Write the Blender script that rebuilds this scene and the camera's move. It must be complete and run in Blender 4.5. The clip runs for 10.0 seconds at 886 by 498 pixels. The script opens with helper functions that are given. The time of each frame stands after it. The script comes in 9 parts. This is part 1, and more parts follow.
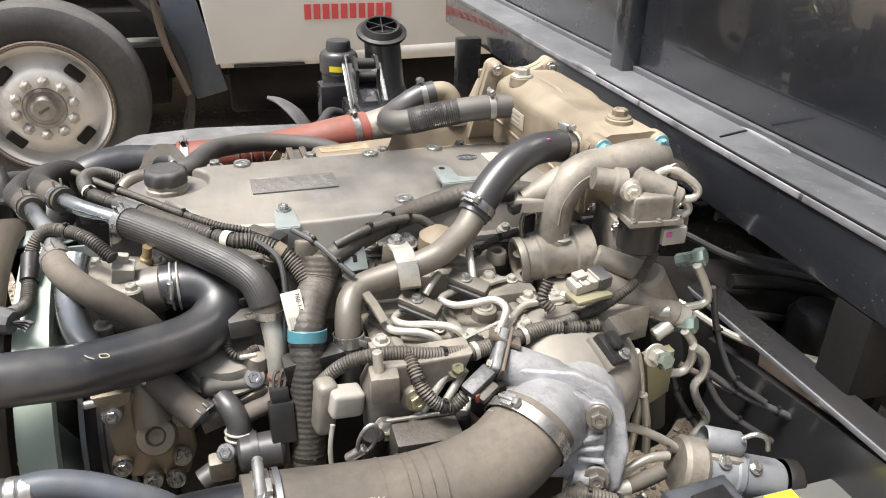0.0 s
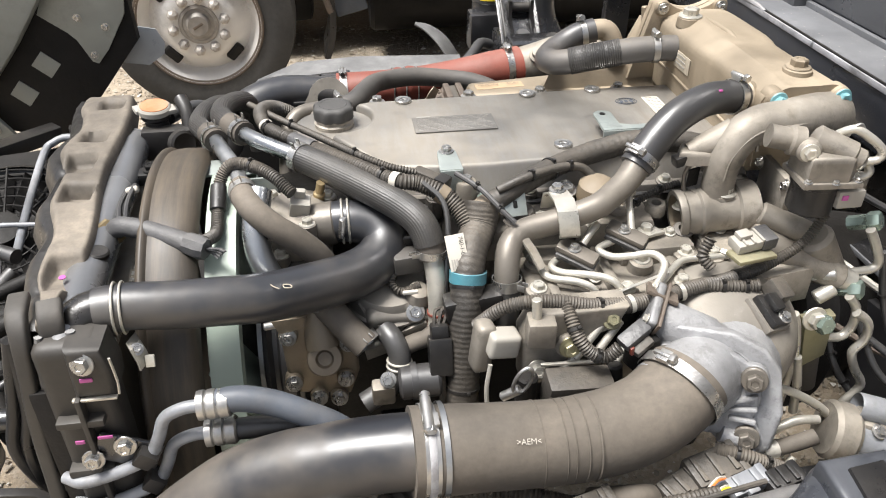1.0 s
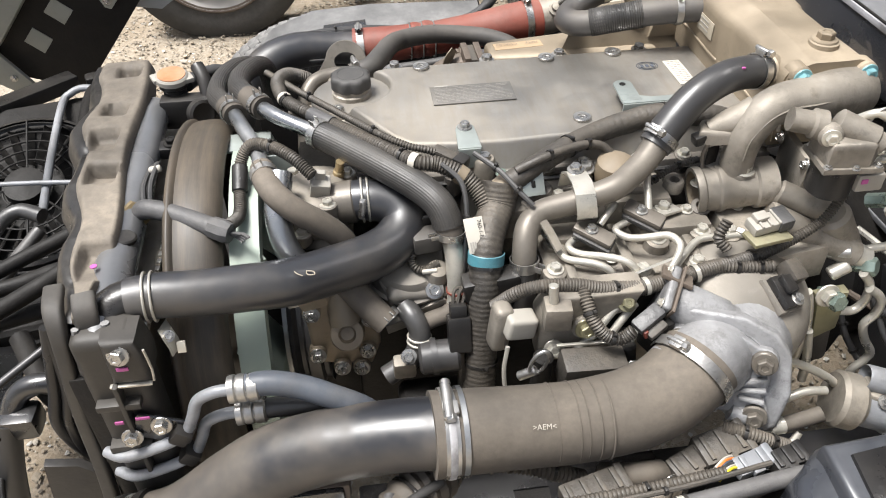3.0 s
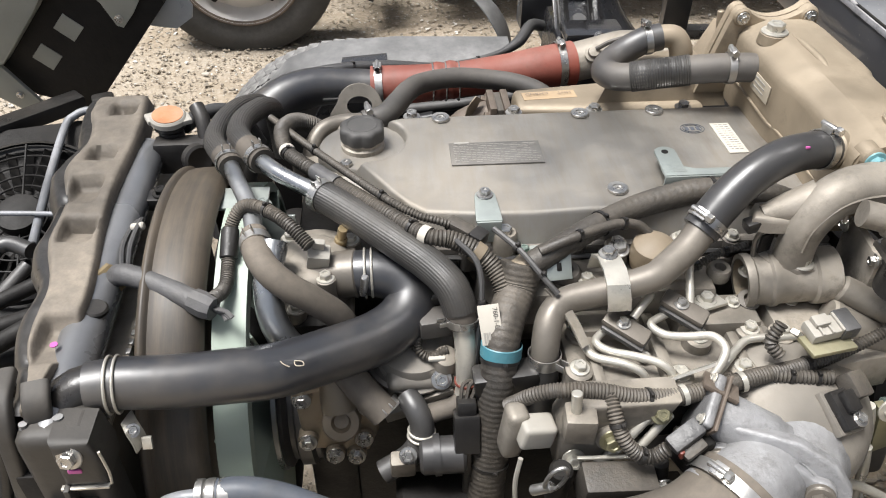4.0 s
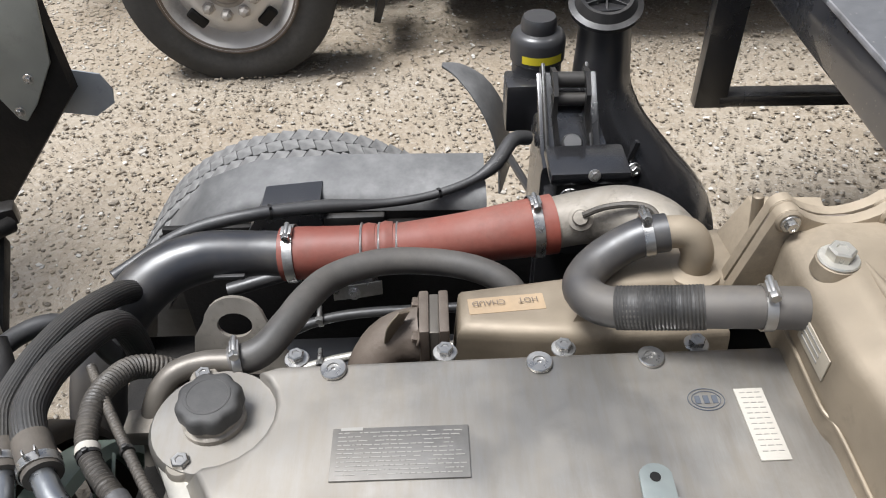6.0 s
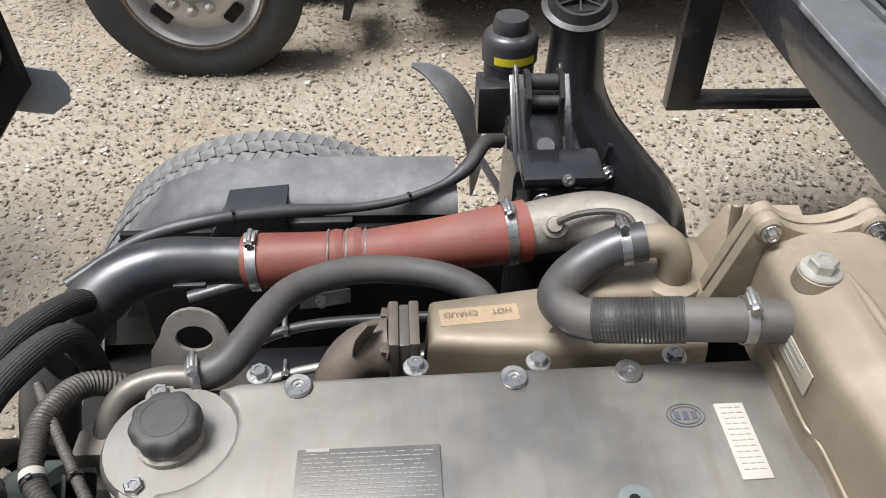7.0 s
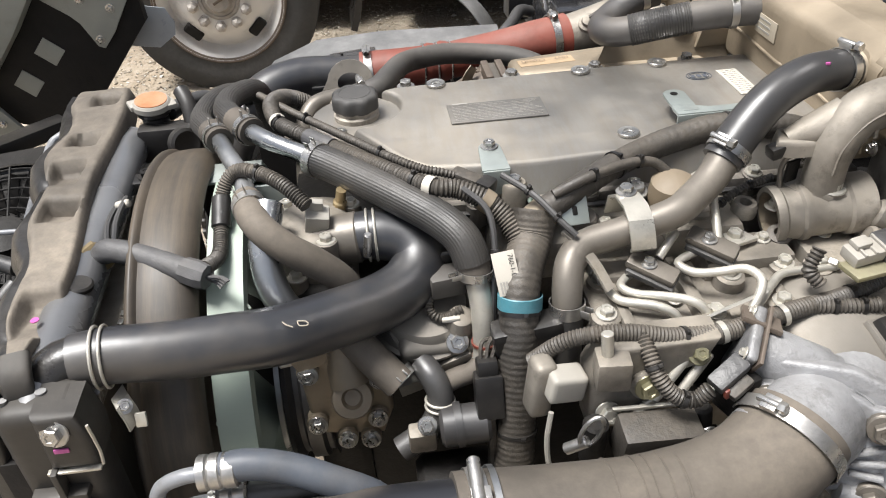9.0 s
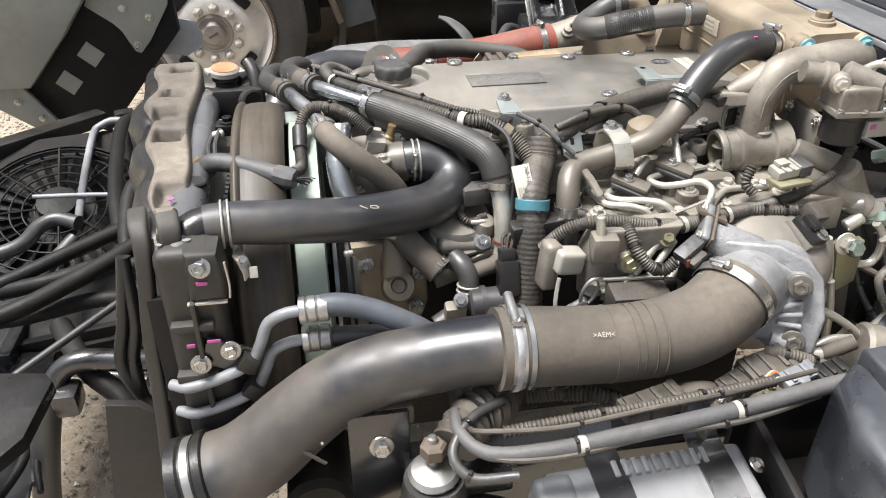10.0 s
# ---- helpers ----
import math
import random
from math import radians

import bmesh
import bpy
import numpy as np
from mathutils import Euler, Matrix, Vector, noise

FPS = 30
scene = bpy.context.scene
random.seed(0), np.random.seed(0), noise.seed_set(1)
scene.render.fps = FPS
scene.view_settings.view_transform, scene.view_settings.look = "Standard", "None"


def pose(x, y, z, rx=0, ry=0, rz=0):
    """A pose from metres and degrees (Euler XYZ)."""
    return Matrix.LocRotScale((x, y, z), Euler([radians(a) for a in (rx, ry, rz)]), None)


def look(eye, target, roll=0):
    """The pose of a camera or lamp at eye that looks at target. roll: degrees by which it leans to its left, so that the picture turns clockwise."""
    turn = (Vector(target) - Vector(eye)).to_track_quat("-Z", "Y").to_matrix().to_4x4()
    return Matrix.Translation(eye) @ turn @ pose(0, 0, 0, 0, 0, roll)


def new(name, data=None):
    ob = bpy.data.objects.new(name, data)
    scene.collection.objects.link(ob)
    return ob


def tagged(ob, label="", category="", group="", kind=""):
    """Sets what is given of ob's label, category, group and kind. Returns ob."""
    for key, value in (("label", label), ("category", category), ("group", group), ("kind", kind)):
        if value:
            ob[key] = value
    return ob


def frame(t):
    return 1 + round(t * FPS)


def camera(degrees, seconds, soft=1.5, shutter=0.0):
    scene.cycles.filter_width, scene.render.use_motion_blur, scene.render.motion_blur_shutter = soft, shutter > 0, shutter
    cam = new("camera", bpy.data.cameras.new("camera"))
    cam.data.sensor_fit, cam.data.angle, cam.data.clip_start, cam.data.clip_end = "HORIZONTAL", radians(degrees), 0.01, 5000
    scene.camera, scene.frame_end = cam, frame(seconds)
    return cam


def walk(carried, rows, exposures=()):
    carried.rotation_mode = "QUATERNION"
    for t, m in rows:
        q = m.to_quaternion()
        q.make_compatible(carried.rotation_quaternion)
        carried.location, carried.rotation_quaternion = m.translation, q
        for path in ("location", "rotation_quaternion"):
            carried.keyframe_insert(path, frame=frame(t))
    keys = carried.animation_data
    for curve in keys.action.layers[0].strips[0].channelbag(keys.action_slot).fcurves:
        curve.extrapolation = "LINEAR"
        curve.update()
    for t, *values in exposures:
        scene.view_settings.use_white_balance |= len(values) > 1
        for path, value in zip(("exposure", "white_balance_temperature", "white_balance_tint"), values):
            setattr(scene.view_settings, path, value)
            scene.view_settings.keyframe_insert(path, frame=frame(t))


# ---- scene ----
cam = camera(60.3, 10.0, soft=1.05)
PATH = [
    (0, (-0.047, 0.024, 1.414), (0.518, 1.711, 0.499), 1.9),
    (0.5, (-0.016, 0.033, 1.419), (0.363, 1.703, 0.385), 1.7),
    (1, (-0.101, 0.035, 1.455), (0.146, 1.684, 0.351), 0.1),
    (1.5, (-0.157, 0.038, 1.454), (0.018, 1.657, 0.293), -0.6),
    (2, (-0.146, 0.043, 1.502), (0.012, 1.59, 0.245), -0.6),
    (2.5, (-0.133, 0.05, 1.516), (0.045, 1.571, 0.229), -1.1),
    (2.7, (-0.122, 0.059, 1.537), (0.069, 1.576, 0.248), -0.9),
    (3.8, (-0.056, 0.168, 1.522), (0.089, 1.708, 0.253), -0.1),
    (4, (-0.072, 0.216, 1.527), (0.061, 1.758, 0.26), 0.6),
    (4.5, (-0.03, 0.336, 1.545), (0.052, 1.861, 0.253), 1.4),
    (5, (0.035, 0.496, 1.542), (0.013, 1.985, 0.207), 0.6),
    (5.5, (0.108, 0.621, 1.543), (0.078, 2.087, 0.183), -1.3),
    (5.7, (0.111, 0.652, 1.553), (0.094, 2.131, 0.208), -1.6),
    (6.8, (0.121, 0.732, 1.568), (0.202, 2.246, 0.264), -0.4),
    (7, (0.113, 0.72, 1.549), (0.2, 2.215, 0.224), 0.3),
    (7.5, (0.092, 0.642, 1.501), (0.174, 2.09, 0.123), 0.9),
    (8, (0.052, 0.521, 1.465), (0.119, 1.929, 0.046), -0.0),
    (8.5, (-0.013, 0.336, 1.441), (0.07, 1.838, 0.123), -2.6),
    (9, (-0.087, 0.201, 1.411), (0.061, 1.814, 0.238), -3.2),
    (9.5, (-0.153, 0.036, 1.39), (0.047, 1.695, 0.29), -1.1),
    (10, (-0.23, -0.09, 1.391), (0.056, 1.593, 0.349), 0.0),
]
walk(cam, [(t, look(eye, target, roll)) for t, eye, target, roll in PATH], [(0, 1.08, 6400, 10), (2.5, 1.0, 6350, 10), (4.5, 0.70, 6250, 10), (5.5, 0.56, 6050, 10), (7.5, 0.51, 6000, 10), (8.5, 0.70, 6350, 10), (10, 1.03, 6300, 10)])

# ---------------------------------------------------------------- sky and sun
world = bpy.data.worlds.new("sky")
scene.world = world
world.use_nodes = True
wn, wl = world.node_tree.nodes, world.node_tree.links
sky = wn.new("ShaderNodeTexSky")
sky.sky_type, sky.sun_disc = "NISHITA", False
sky.sun_elevation, sky.sun_rotation = radians(70), radians(-95)
sky.air_density, sky.dust_density, sky.ozone_density = 1.0, 4.0, 1.0
pale = wn.new("ShaderNodeHueSaturation")
pale.inputs["Saturation"].default_value = 0.5
wl.new(sky.outputs["Color"], pale.inputs["Color"])
wl.new(pale.outputs["Color"], wn["Background"].inputs["Color"])
wn["Background"].inputs["Strength"].default_value = 0.08

sun = new("sun", bpy.data.lights.new("sun", "SUN"))
sun.data.energy, sun.data.angle, sun.data.color = 3.6, radians(22), (1.0, 0.97, 0.925)
sun.matrix_world = look((-1.75, -0.15, 5.0), (0, 0, 0))

# ---------------------------------------------------------------- materials
DUST = (0.345, 0.305, 0.25)


def surf(name, color, rough=0.5, metal=0.0, dust=0.0, grain=0.12, scale=40.0, bump=0.15, worn=0.0, dust_rgb=DUST, coat=0.0, hue=None, spots=0.0, settle=0.06, spec=0.5, stain=0.3, streak=None, wave=0.2, patchy=(0.30, 0.66, 0.22)):
    """A surface with blotches at two scales, fine relief and dust that settles on what faces up."""
    m = bpy.data.materials.new(name)
    m.use_nodes = True
    nd, lk = m.node_tree.nodes, m.node_tree.links
    out = nd["Principled BSDF"]
    co = nd.new("ShaderNodeTexCoord").outputs["Object"]

    def tex(sc, detail=4.0, rgh=0.6):
        n = nd.new("ShaderNodeTexNoise")
        n.inputs["Scale"].default_value, n.inputs["Detail"].default_value, n.inputs["Roughness"].default_value = sc, detail, rgh
        lk.new(co, n.inputs["Vector"])
        return n.outputs["Fac"]

    def ramp(src, a, b, lo=0.0, hi=1.0):
        r = nd.new("ShaderNodeMapRange")
        for i, v in enumerate((a, b, lo, hi)):
            r.inputs[i + 1].default_value = v
        lk.new(src, r.inputs[0])
        return r.outputs[0]

    def math_(op, a, b):
        n = nd.new("ShaderNodeMath")
        n.operation, n.use_clamp = op, True
        for i, v in enumerate((a, b)):
            if isinstance(v, (int, float)):
                n.inputs[i].default_value = v
            else:
                lk.new(v, n.inputs[i])
        return n.outputs[0]

    def mix(fac, a, b):
        n = nd.new("ShaderNodeMix")
        n.data_type = "RGBA"
        for i, v in ((0, fac), (6, a), (7, b)):
            if isinstance(v, tuple):
                n.inputs[i].default_value = (*v, 1)
            elif isinstance(v, (int, float)):
                n.inputs[i].default_value = v
            else:
                lk.new(v, n.inputs[i])
        return n.outputs[2]

    big, fine = tex(scale * 0.16), tex(scale)
    dark = tuple(c * (1 - 2.2 * grain) for c in color)
    light = tuple(min(1.0, c * (1 + 1.6 * grain)) for c in (hue or color))
    col = mix(ramp(big, 0.35, 0.65), dark, light)
    col = mix(ramp(fine, 0.3, 0.7, 0, 0.5 * min(1.0, grain * 6)), col, tuple(c * 0.75 for c in color))
    if stain:
        col = mix(ramp(tex(scale * 0.45, 8.0, 0.72), 0.52, 0.63, 0, stain), col, tuple(c * 0.4 for c in color))
    rgh = ramp(tex(scale * 0.3, 6.0, 0.65), 0.3, 0.7, max(0.05, rough - 0.16), min(1.0, rough + 0.16))
    met = None
    if streak:
        mp = nd.new("ShaderNodeMapping")
        mp.inputs["Scale"].default_value = streak[:3]
        lk.new(co, mp.inputs["Vector"])
        n = nd.new("ShaderNodeTexNoise")
        n.inputs["Scale"].default_value, n.inputs["Detail"].default_value, n.inputs["Roughness"].default_value = 1.0, 7.0, 0.7
        lk.new(mp.outputs["Vector"], n.inputs["Vector"])
        col = mix(ramp(n.outputs["Fac"], 0.42, 0.64, 0, streak[3]), col, streak[4])
    if worn:
        rub = ramp(tex(scale * 0.5, 8.0, 0.75), 0.62, 0.68, 0, worn)
        col = mix(rub, col, (0.45, 0.44, 0.42))
    if dust:
        geo = nd.new("ShaderNodeNewGeometry")
        sep = nd.new("ShaderNodeSeparateXYZ")
        lk.new(geo.outputs["Normal"], sep.inputs[0])
        up = ramp(sep.outputs[2], -0.35, 0.85, settle, 1.0)
        patch = ramp(tex(scale * 0.25, 6.0, 0.65), patchy[0], patchy[1], patchy[2], 1.0)
        speck = ramp(tex(scale * 3.0, 3.0, 0.7), 0.3, 0.7, 0.6, 1.0)
        d = math_("MULTIPLY", math_("MULTIPLY", up, patch), math_("MULTIPLY", speck, dust))
        tint = mix(ramp(tex(scale * 0.11, 5.0, 0.6), 0.4, 0.62), tuple(c * 0.78 for c in dust_rgb), tuple(min(1.0, c * 1.22) for c in dust_rgb))
        col = mix(d, col, tint)
        rn = nd.new("ShaderNodeMix")
        lk.new(d, rn.inputs[0])
        lk.new(rgh, rn.inputs[2])
        rn.inputs[3].default_value = 0.92
        rgh = rn.outputs[0]
        if metal:
            met = math_("MULTIPLY", math_("SUBTRACT", 1.0, d), metal)
    if spots:
        vor = nd.new("ShaderNodeTexVoronoi")
        vor.inputs["Scale"].default_value = 55.0
        lk.new(co, vor.inputs["Vector"])
        col = mix(ramp(vor.outputs["Distance"], 0.05, 0.12, spots, 0), col, (0.55, 0.5, 0.42))
    lk.new(col, out.inputs["Base Color"])
    lk.new(rgh, out.inputs["Roughness"])
    if met is not None:
        lk.new(met, out.inputs["Metallic"])
    else:
        out.inputs["Metallic"].default_value = metal
    out.inputs["Coat Weight"].default_value = coat
    out.inputs["Specular IOR Level"].default_value = spec
    if bump:
        b = nd.new("ShaderNodeBump")
        b.inputs["Strength"].default_value, b.inputs["Distance"].default_value = bump, 0.002
        lk.new(tex(scale * 4.0, 3.0), b.inputs["Height"])
        w = nd.new("ShaderNodeBump")
        w.inputs["Strength"].default_value, w.inputs["Distance"].default_value = wave, 0.004
        lk.new(tex(scale * 0.6, 5.0), w.inputs["Height"])
        lk.new(w.outputs["Normal"], b.inputs["Normal"])
        lk.new(b.outputs["Normal"], out.inputs["Normal"])
    return m


COVER = surf("dusty_aluminium_cover", (0.34, 0.325, 0.30), 0.37, 0.74, dust=0.52, grain=0.2, scale=13, bump=0.08, stain=0.28, dust_rgb=(0.305, 0.265, 0.21), streak=(70, 9, 30, 0.5, (0.25, 0.22, 0.178)), wave=0.12, patchy=(0.40, 0.60, 0.1))
CAST = surf("dusty_cast_aluminium", (0.29, 0.265, 0.23), 0.48, 0.4, dust=0.5, grain=0.26, scale=55, bump=0.18, dust_rgb=(0.36, 0.31, 0.235), stain=0.65, wave=0.22)
ALU = surf("bright_cast_aluminium", (0.33, 0.33, 0.335), 0.5, 0.3, dust=0.34, grain=0.24, scale=60, bump=0.4, dust_rgb=(0.30, 0.285, 0.262), stain=0.6, wave=0.6)
TAN = surf("tan_dust_on_casting", (0.30, 0.245, 0.175), 0.46, 0.35, dust=0.62, grain=0.2, scale=24, bump=0.14, dust_rgb=(0.375, 0.312, 0.23), wave=0.3, stain=0.45, patchy=(0.36, 0.62, 0.18))
IRON = surf("dusty_grey_iron", (0.13, 0.12, 0.11), 0.6, 0.4, dust=0.5, grain=0.18, scale=45, bump=0.5)
STEEL = surf("zinc_plated_steel", (0.5, 0.49, 0.47), 0.28, 0.95, dust=0.22, grain=0.10, scale=70, bump=0.1)
PIPE = surf("plated_fuel_pipe", (0.58, 0.555, 0.49), 0.34, 0.6, dust=0.3, grain=0.08, scale=60, bump=0.05)
CHROME = surf("bright_steel_tube", (0.38, 0.395, 0.41), 0.26, 1.0, dust=0.3, grain=0.08, scale=40, bump=0.02)
ZINC = surf("pale_zinc_bracket", (0.37, 0.41, 0.39), 0.4, 0.5, dust=0.2, grain=0.12, scale=50, bump=0.05)
RUBBER = surf("dusty_black_rubber", (0.03, 0.03, 0.031), 0.4, 0.0, dust=0.24, grain=0.15, scale=30, bump=0.15, dust_rgb=(0.233, 0.215, 0.193), spec=0.8, settle=0.1)
BROWN = surf("dusty_brown_rubber", (0.06, 0.052, 0.043), 0.7, 0.0, dust=0.6, grain=0.15, scale=22, bump=0.25, dust_rgb=(0.25, 0.21, 0.165), settle=0.35, spec=0.6)
SLEEVE = surf("black_braided_sleeve", (0.024, 0.0235, 0.023), 0.46, 0.0, dust=0.25, grain=0.15, scale=60, bump=0.25, dust_rgb=(0.19, 0.167, 0.138), spec=0.7, wave=0.05)
LOOM = surf("dusty_loom_tape", (0.028, 0.026, 0.024), 0.5, 0.0, dust=0.48, grain=0.2, scale=60, bump=0.4, dust_rgb=(0.24, 0.20, 0.15), settle=0.15, spec=0.7)
GLOSS = surf("smooth_black_tube", (0.034, 0.034, 0.036), 0.38, 0.0, dust=0.1, grain=0.1, scale=18, bump=0.03, coat=0.0, spec=0.7)
PLASTIC = surf("black_plastic", (0.009, 0.009, 0.010), 0.36, 0.0, dust=0.10, grain=0.15, scale=35, bump=0.15, spec=0.5)
PAINT = surf("black_chassis_paint", (0.014, 0.0145, 0.017), 0.25, 0.0, dust=0.06, grain=0.15, scale=9, bump=0.08, worn=0.05, coat=0.3, spec=1.0)
BEDPAINT = surf("scuffed_black_body_paint", (0.018, 0.020, 0.026), 0.14, 0.0, dust=0.36, grain=0.3, scale=5, bump=0.04, worn=0.10, coat=0.8, spec=1.0, settle=0.6, dust_rgb=(0.13, 0.132, 0.14), spots=0.15, wave=0.05)
BARE = surf("worn_bare_edge", (0.40, 0.40, 0.42), 0.5, 0.3, dust=0.35, grain=0.4, scale=22, bump=0.4, stain=0.8)
PANEL = surf("brown_dust_on_plastic", (0.05, 0.044, 0.038), 0.55, 0.0, dust=0.8, grain=0.2, scale=22, bump=0.5, dust_rgb=(0.275, 0.235, 0.185), settle=0.4, wave=0.3)
SHROUD = surf("dusty_fan_shroud", (0.036, 0.033, 0.030), 0.5, 0.0, dust=0.5, grain=0.18, scale=9, bump=0.12, dust_rgb=(0.225, 0.175, 0.12), settle=0.3, spec=0.4, streak=(70, 5, 5, 0.4, (0.14, 0.108, 0.074)))
FANRING = surf("pale_green_fan_plastic", (0.36, 0.43, 0.36), 0.4, 0.0, dust=0.25, grain=0.06, scale=12, bump=0.05, stain=0.0)
RED = surf("red_silicone", (0.22, 0.045, 0.028), 0.5, 0.0, dust=0.22, grain=0.1, scale=25, bump=0.12)
BRASS = surf("brass", (0.34, 0.26, 0.14), 0.38, 0.6, dust=0.15, grain=0.08, scale=60, bump=0.05)
WHITE = surf("pale_connector_plastic", (0.36, 0.34, 0.3), 0.5, 0.0, dust=0.35, grain=0.06, scale=60, bump=0.05, stain=0.0)
PAPER = surf("paper_label", (0.5, 0.47, 0.41), 0.7, 0.0, dust=0.3, grain=0.05, scale=40, bump=0.02, stain=0.0)
INK = surf("dark_ink", (0.06, 0.055, 0.05), 0.7, 0.0, grain=0.05, bump=0, stain=0.0)
FAINT = surf("faint_ink", (0.31, 0.295, 0.265), 0.6, 0.0, grain=0.05, bump=0, stain=0.0)
PLATE = surf("grey_data_plate", (0.25, 0.243, 0.23), 0.40, 0.72, dust=0.5, grain=0.15, scale=30, bump=0.02, dust_rgb=(0.24, 0.21, 0.17))
CAPTOP = surf("orange_cap_sticker", (0.5, 0.18, 0.05), 0.5, 0.0, dust=0.35, grain=0.3, scale=60, bump=0.1, dust_rgb=(0.598, 0.547, 0.475))
BLUE = surf("blue_tape", (0.045, 0.23, 0.29), 0.4, 0.0, dust=0.4, grain=0.1, scale=60, bump=0.2, dust_rgb=(0.35, 0.36, 0.35))
BLUEHOSE = surf("blue_grey_rubber", (0.055, 0.07, 0.095), 0.5, 0.0, dust=0.25, grain=0.1, scale=25, bump=0.1)
CYAN = surf("pale_blue_paint_mark", (0.22, 0.46, 0.50), 0.4, 0.2, dust=0.2, grain=0.12, scale=60, bump=0.05)
GREENNUT = surf("pale_green_plated_nut", (0.3, 0.38, 0.33), 0.32, 0.7, dust=0.15, grain=0.08, scale=60, bump=0.05)
PINK = surf("pink_paint_mark", (0.5, 0.10, 0.33), 0.5, 0.0, grain=0.05, bump=0, stain=0.0)
ORANGE = surf("orange_paint_mark", (0.75, 0.2, 0.04), 0.5, 0.0, grain=0.05, bump=0, stain=0.0)
YELLOW = surf("yellow_label", (0.80, 0.66, 0.03), 0.5, 0.0, grain=0.04, bump=0, stain=0.0)
OLIVE = surf("yellow_green_passivated_steel", (0.30, 0.28, 0.17), 0.4, 0.6, dust=0.3, grain=0.1, scale=50, bump=0.1)
TYRE = surf("tyre_rubber", (0.03, 0.03, 0.029), 0.75, 0.0, dust=0.6, grain=0.12, scale=16, bump=0.3, dust_rgb=(0.27, 0.26, 0.245))
TREAD = surf("dusty_tread_rubber", (0.05, 0.05, 0.048), 0.75, 0.0, dust=0.85, grain=0.12, scale=16, bump=0.3, dust_rgb=(0.34, 0.33, 0.315), settle=0.35)
RIM = surf("dirty_white_rim", (0.7, 0.68, 0.65), 0.45, 0.1, dust=0.2, grain=0.12, scale=10, bump=0.1, dust_rgb=(0.396, 0.338, 0.266), stain=0.5)
RUST = surf("brown_hub_iron", (0.15, 0.115, 0.09), 0.55, 0.35, dust=0.4, grain=0.2, scale=30, bump=0.4)
BODYWHITE = surf("dusty_white_paint", (0.66, 0.645, 0.61), 0.4, 0.0, dust=0.3, grain=0.06, scale=2.2, bump=0.03, dust_rgb=(0.45, 0.35, 0.25), stain=0.1)
REDINK = surf("red_lettering", (0.62, 0.08, 0.08), 0.5, 0.0, grain=0.05, bump=0, stain=0.0)
CABGREY = surf("grey_cab_primer", (0.13, 0.135, 0.125), 0.5, 0.1, dust=0.25, grain=0.1, scale=14, bump=0.1)
SILVER = surf("bare_silver_cast", (0.25, 0.265, 0.29), 0.46, 0.25, dust=0.3, grain=0.2, scale=30, bump=0.3, stain=0.5)
TANK = surf("grey_radiator_tank", (0.24, 0.245, 0.255), 0.24, 0.5, dust=0.2, grain=0.12, scale=14, bump=0.04, spec=1.0)
TAPE = surf("grey_cloth_tape", (0.065, 0.065, 0.068), 0.45, 0.0, dust=0.35, grain=0.25, scale=30, bump=0.35, spec=0.6, wave=0.8, dust_rgb=(0.22, 0.205, 0.185))
GUARD = surf("dusty_grey_guard_plastic", (0.035, 0.035, 0.036), 0.42, 0.0, dust=0.9, grain=0.15, scale=12, bump=0.08, dust_rgb=(0.33, 0.325, 0.315), settle=0.3)
GREYHOSE = surf("dusty_grey_rubber", (0.048, 0.046, 0.044), 0.48, 0.0, dust=0.48, grain=0.16, scale=22, bump=0.12, dust_rgb=(0.255, 0.225, 0.19), settle=0.3, spec=0.7)
BROWNPIPE = surf("dusty_brown_steel_pipe", (0.15, 0.135, 0.115), 0.36, 0.45, dust=0.45, grain=0.12, scale=26, bump=0.1, dust_rgb=(0.29, 0.255, 0.21), settle=0.25)
TANBOOT = surf("tan_rubber_boot", (0.22, 0.17, 0.11), 0.6, 0.0, dust=0.35, grain=0.12, scale=30, bump=0.1)
RADHOSE = surf("dusty_black_radiator_hose", (0.026, 0.028, 0.034), 0.34, 0.0, dust=0.52, grain=0.16, scale=11, bump=0.1, dust_rgb=(0.18, 0.152, 0.115), settle=0.25, spec=0.9, wave=0.2, patchy=(0.42, 0.58, 0.10))
LABELTAN = surf("faded_orange_label", (0.44, 0.31, 0.18), 0.6, 0.0, dust=0.5, grain=0.1, scale=40, bump=0.02, dust_rgb=(0.42, 0.35, 0.26))
LEDGE = surf("scuffed_grey_ledge_paint", (0.10, 0.103, 0.11), 0.3, 0.0, dust=0.55, grain=0.3, scale=16, bump=0.15, worn=0.35, dust_rgb=(0.27, 0.27, 0.275), spots=0.35, spec=0.8)
CABGREEN = surf("grey_green_cab_primer", (0.29, 0.30, 0.27), 0.45, 0.1, dust=0.3, grain=0.12, scale=14, bump=0.08, settle=0.3)
FLAP = surf("dusty_translucent_flap", (0.42, 0.45, 0.48), 0.35, 0.0, dust=0.25, grain=0.12, scale=12, bump=0.05, settle=0.3)
INTAKE = surf("dusty_black_intake_plastic", (0.018, 0.019, 0.023), 0.36, 0.0, dust=0.6, grain=0.2, scale=8, bump=0.06, dust_rgb=(0.165, 0.138, 0.108), settle=0.25, spec=0.75, wave=0.15, patchy=(0.45, 0.55, 0.03), stain=0.6)
HUB = surf("dirty_white_hub", (0.55, 0.51, 0.46), 0.5, 0.1, dust=0.3, grain=0.3, scale=18, bump=0.3, dust_rgb=(0.26, 0.205, 0.15), settle=0.3, stain=0.6)
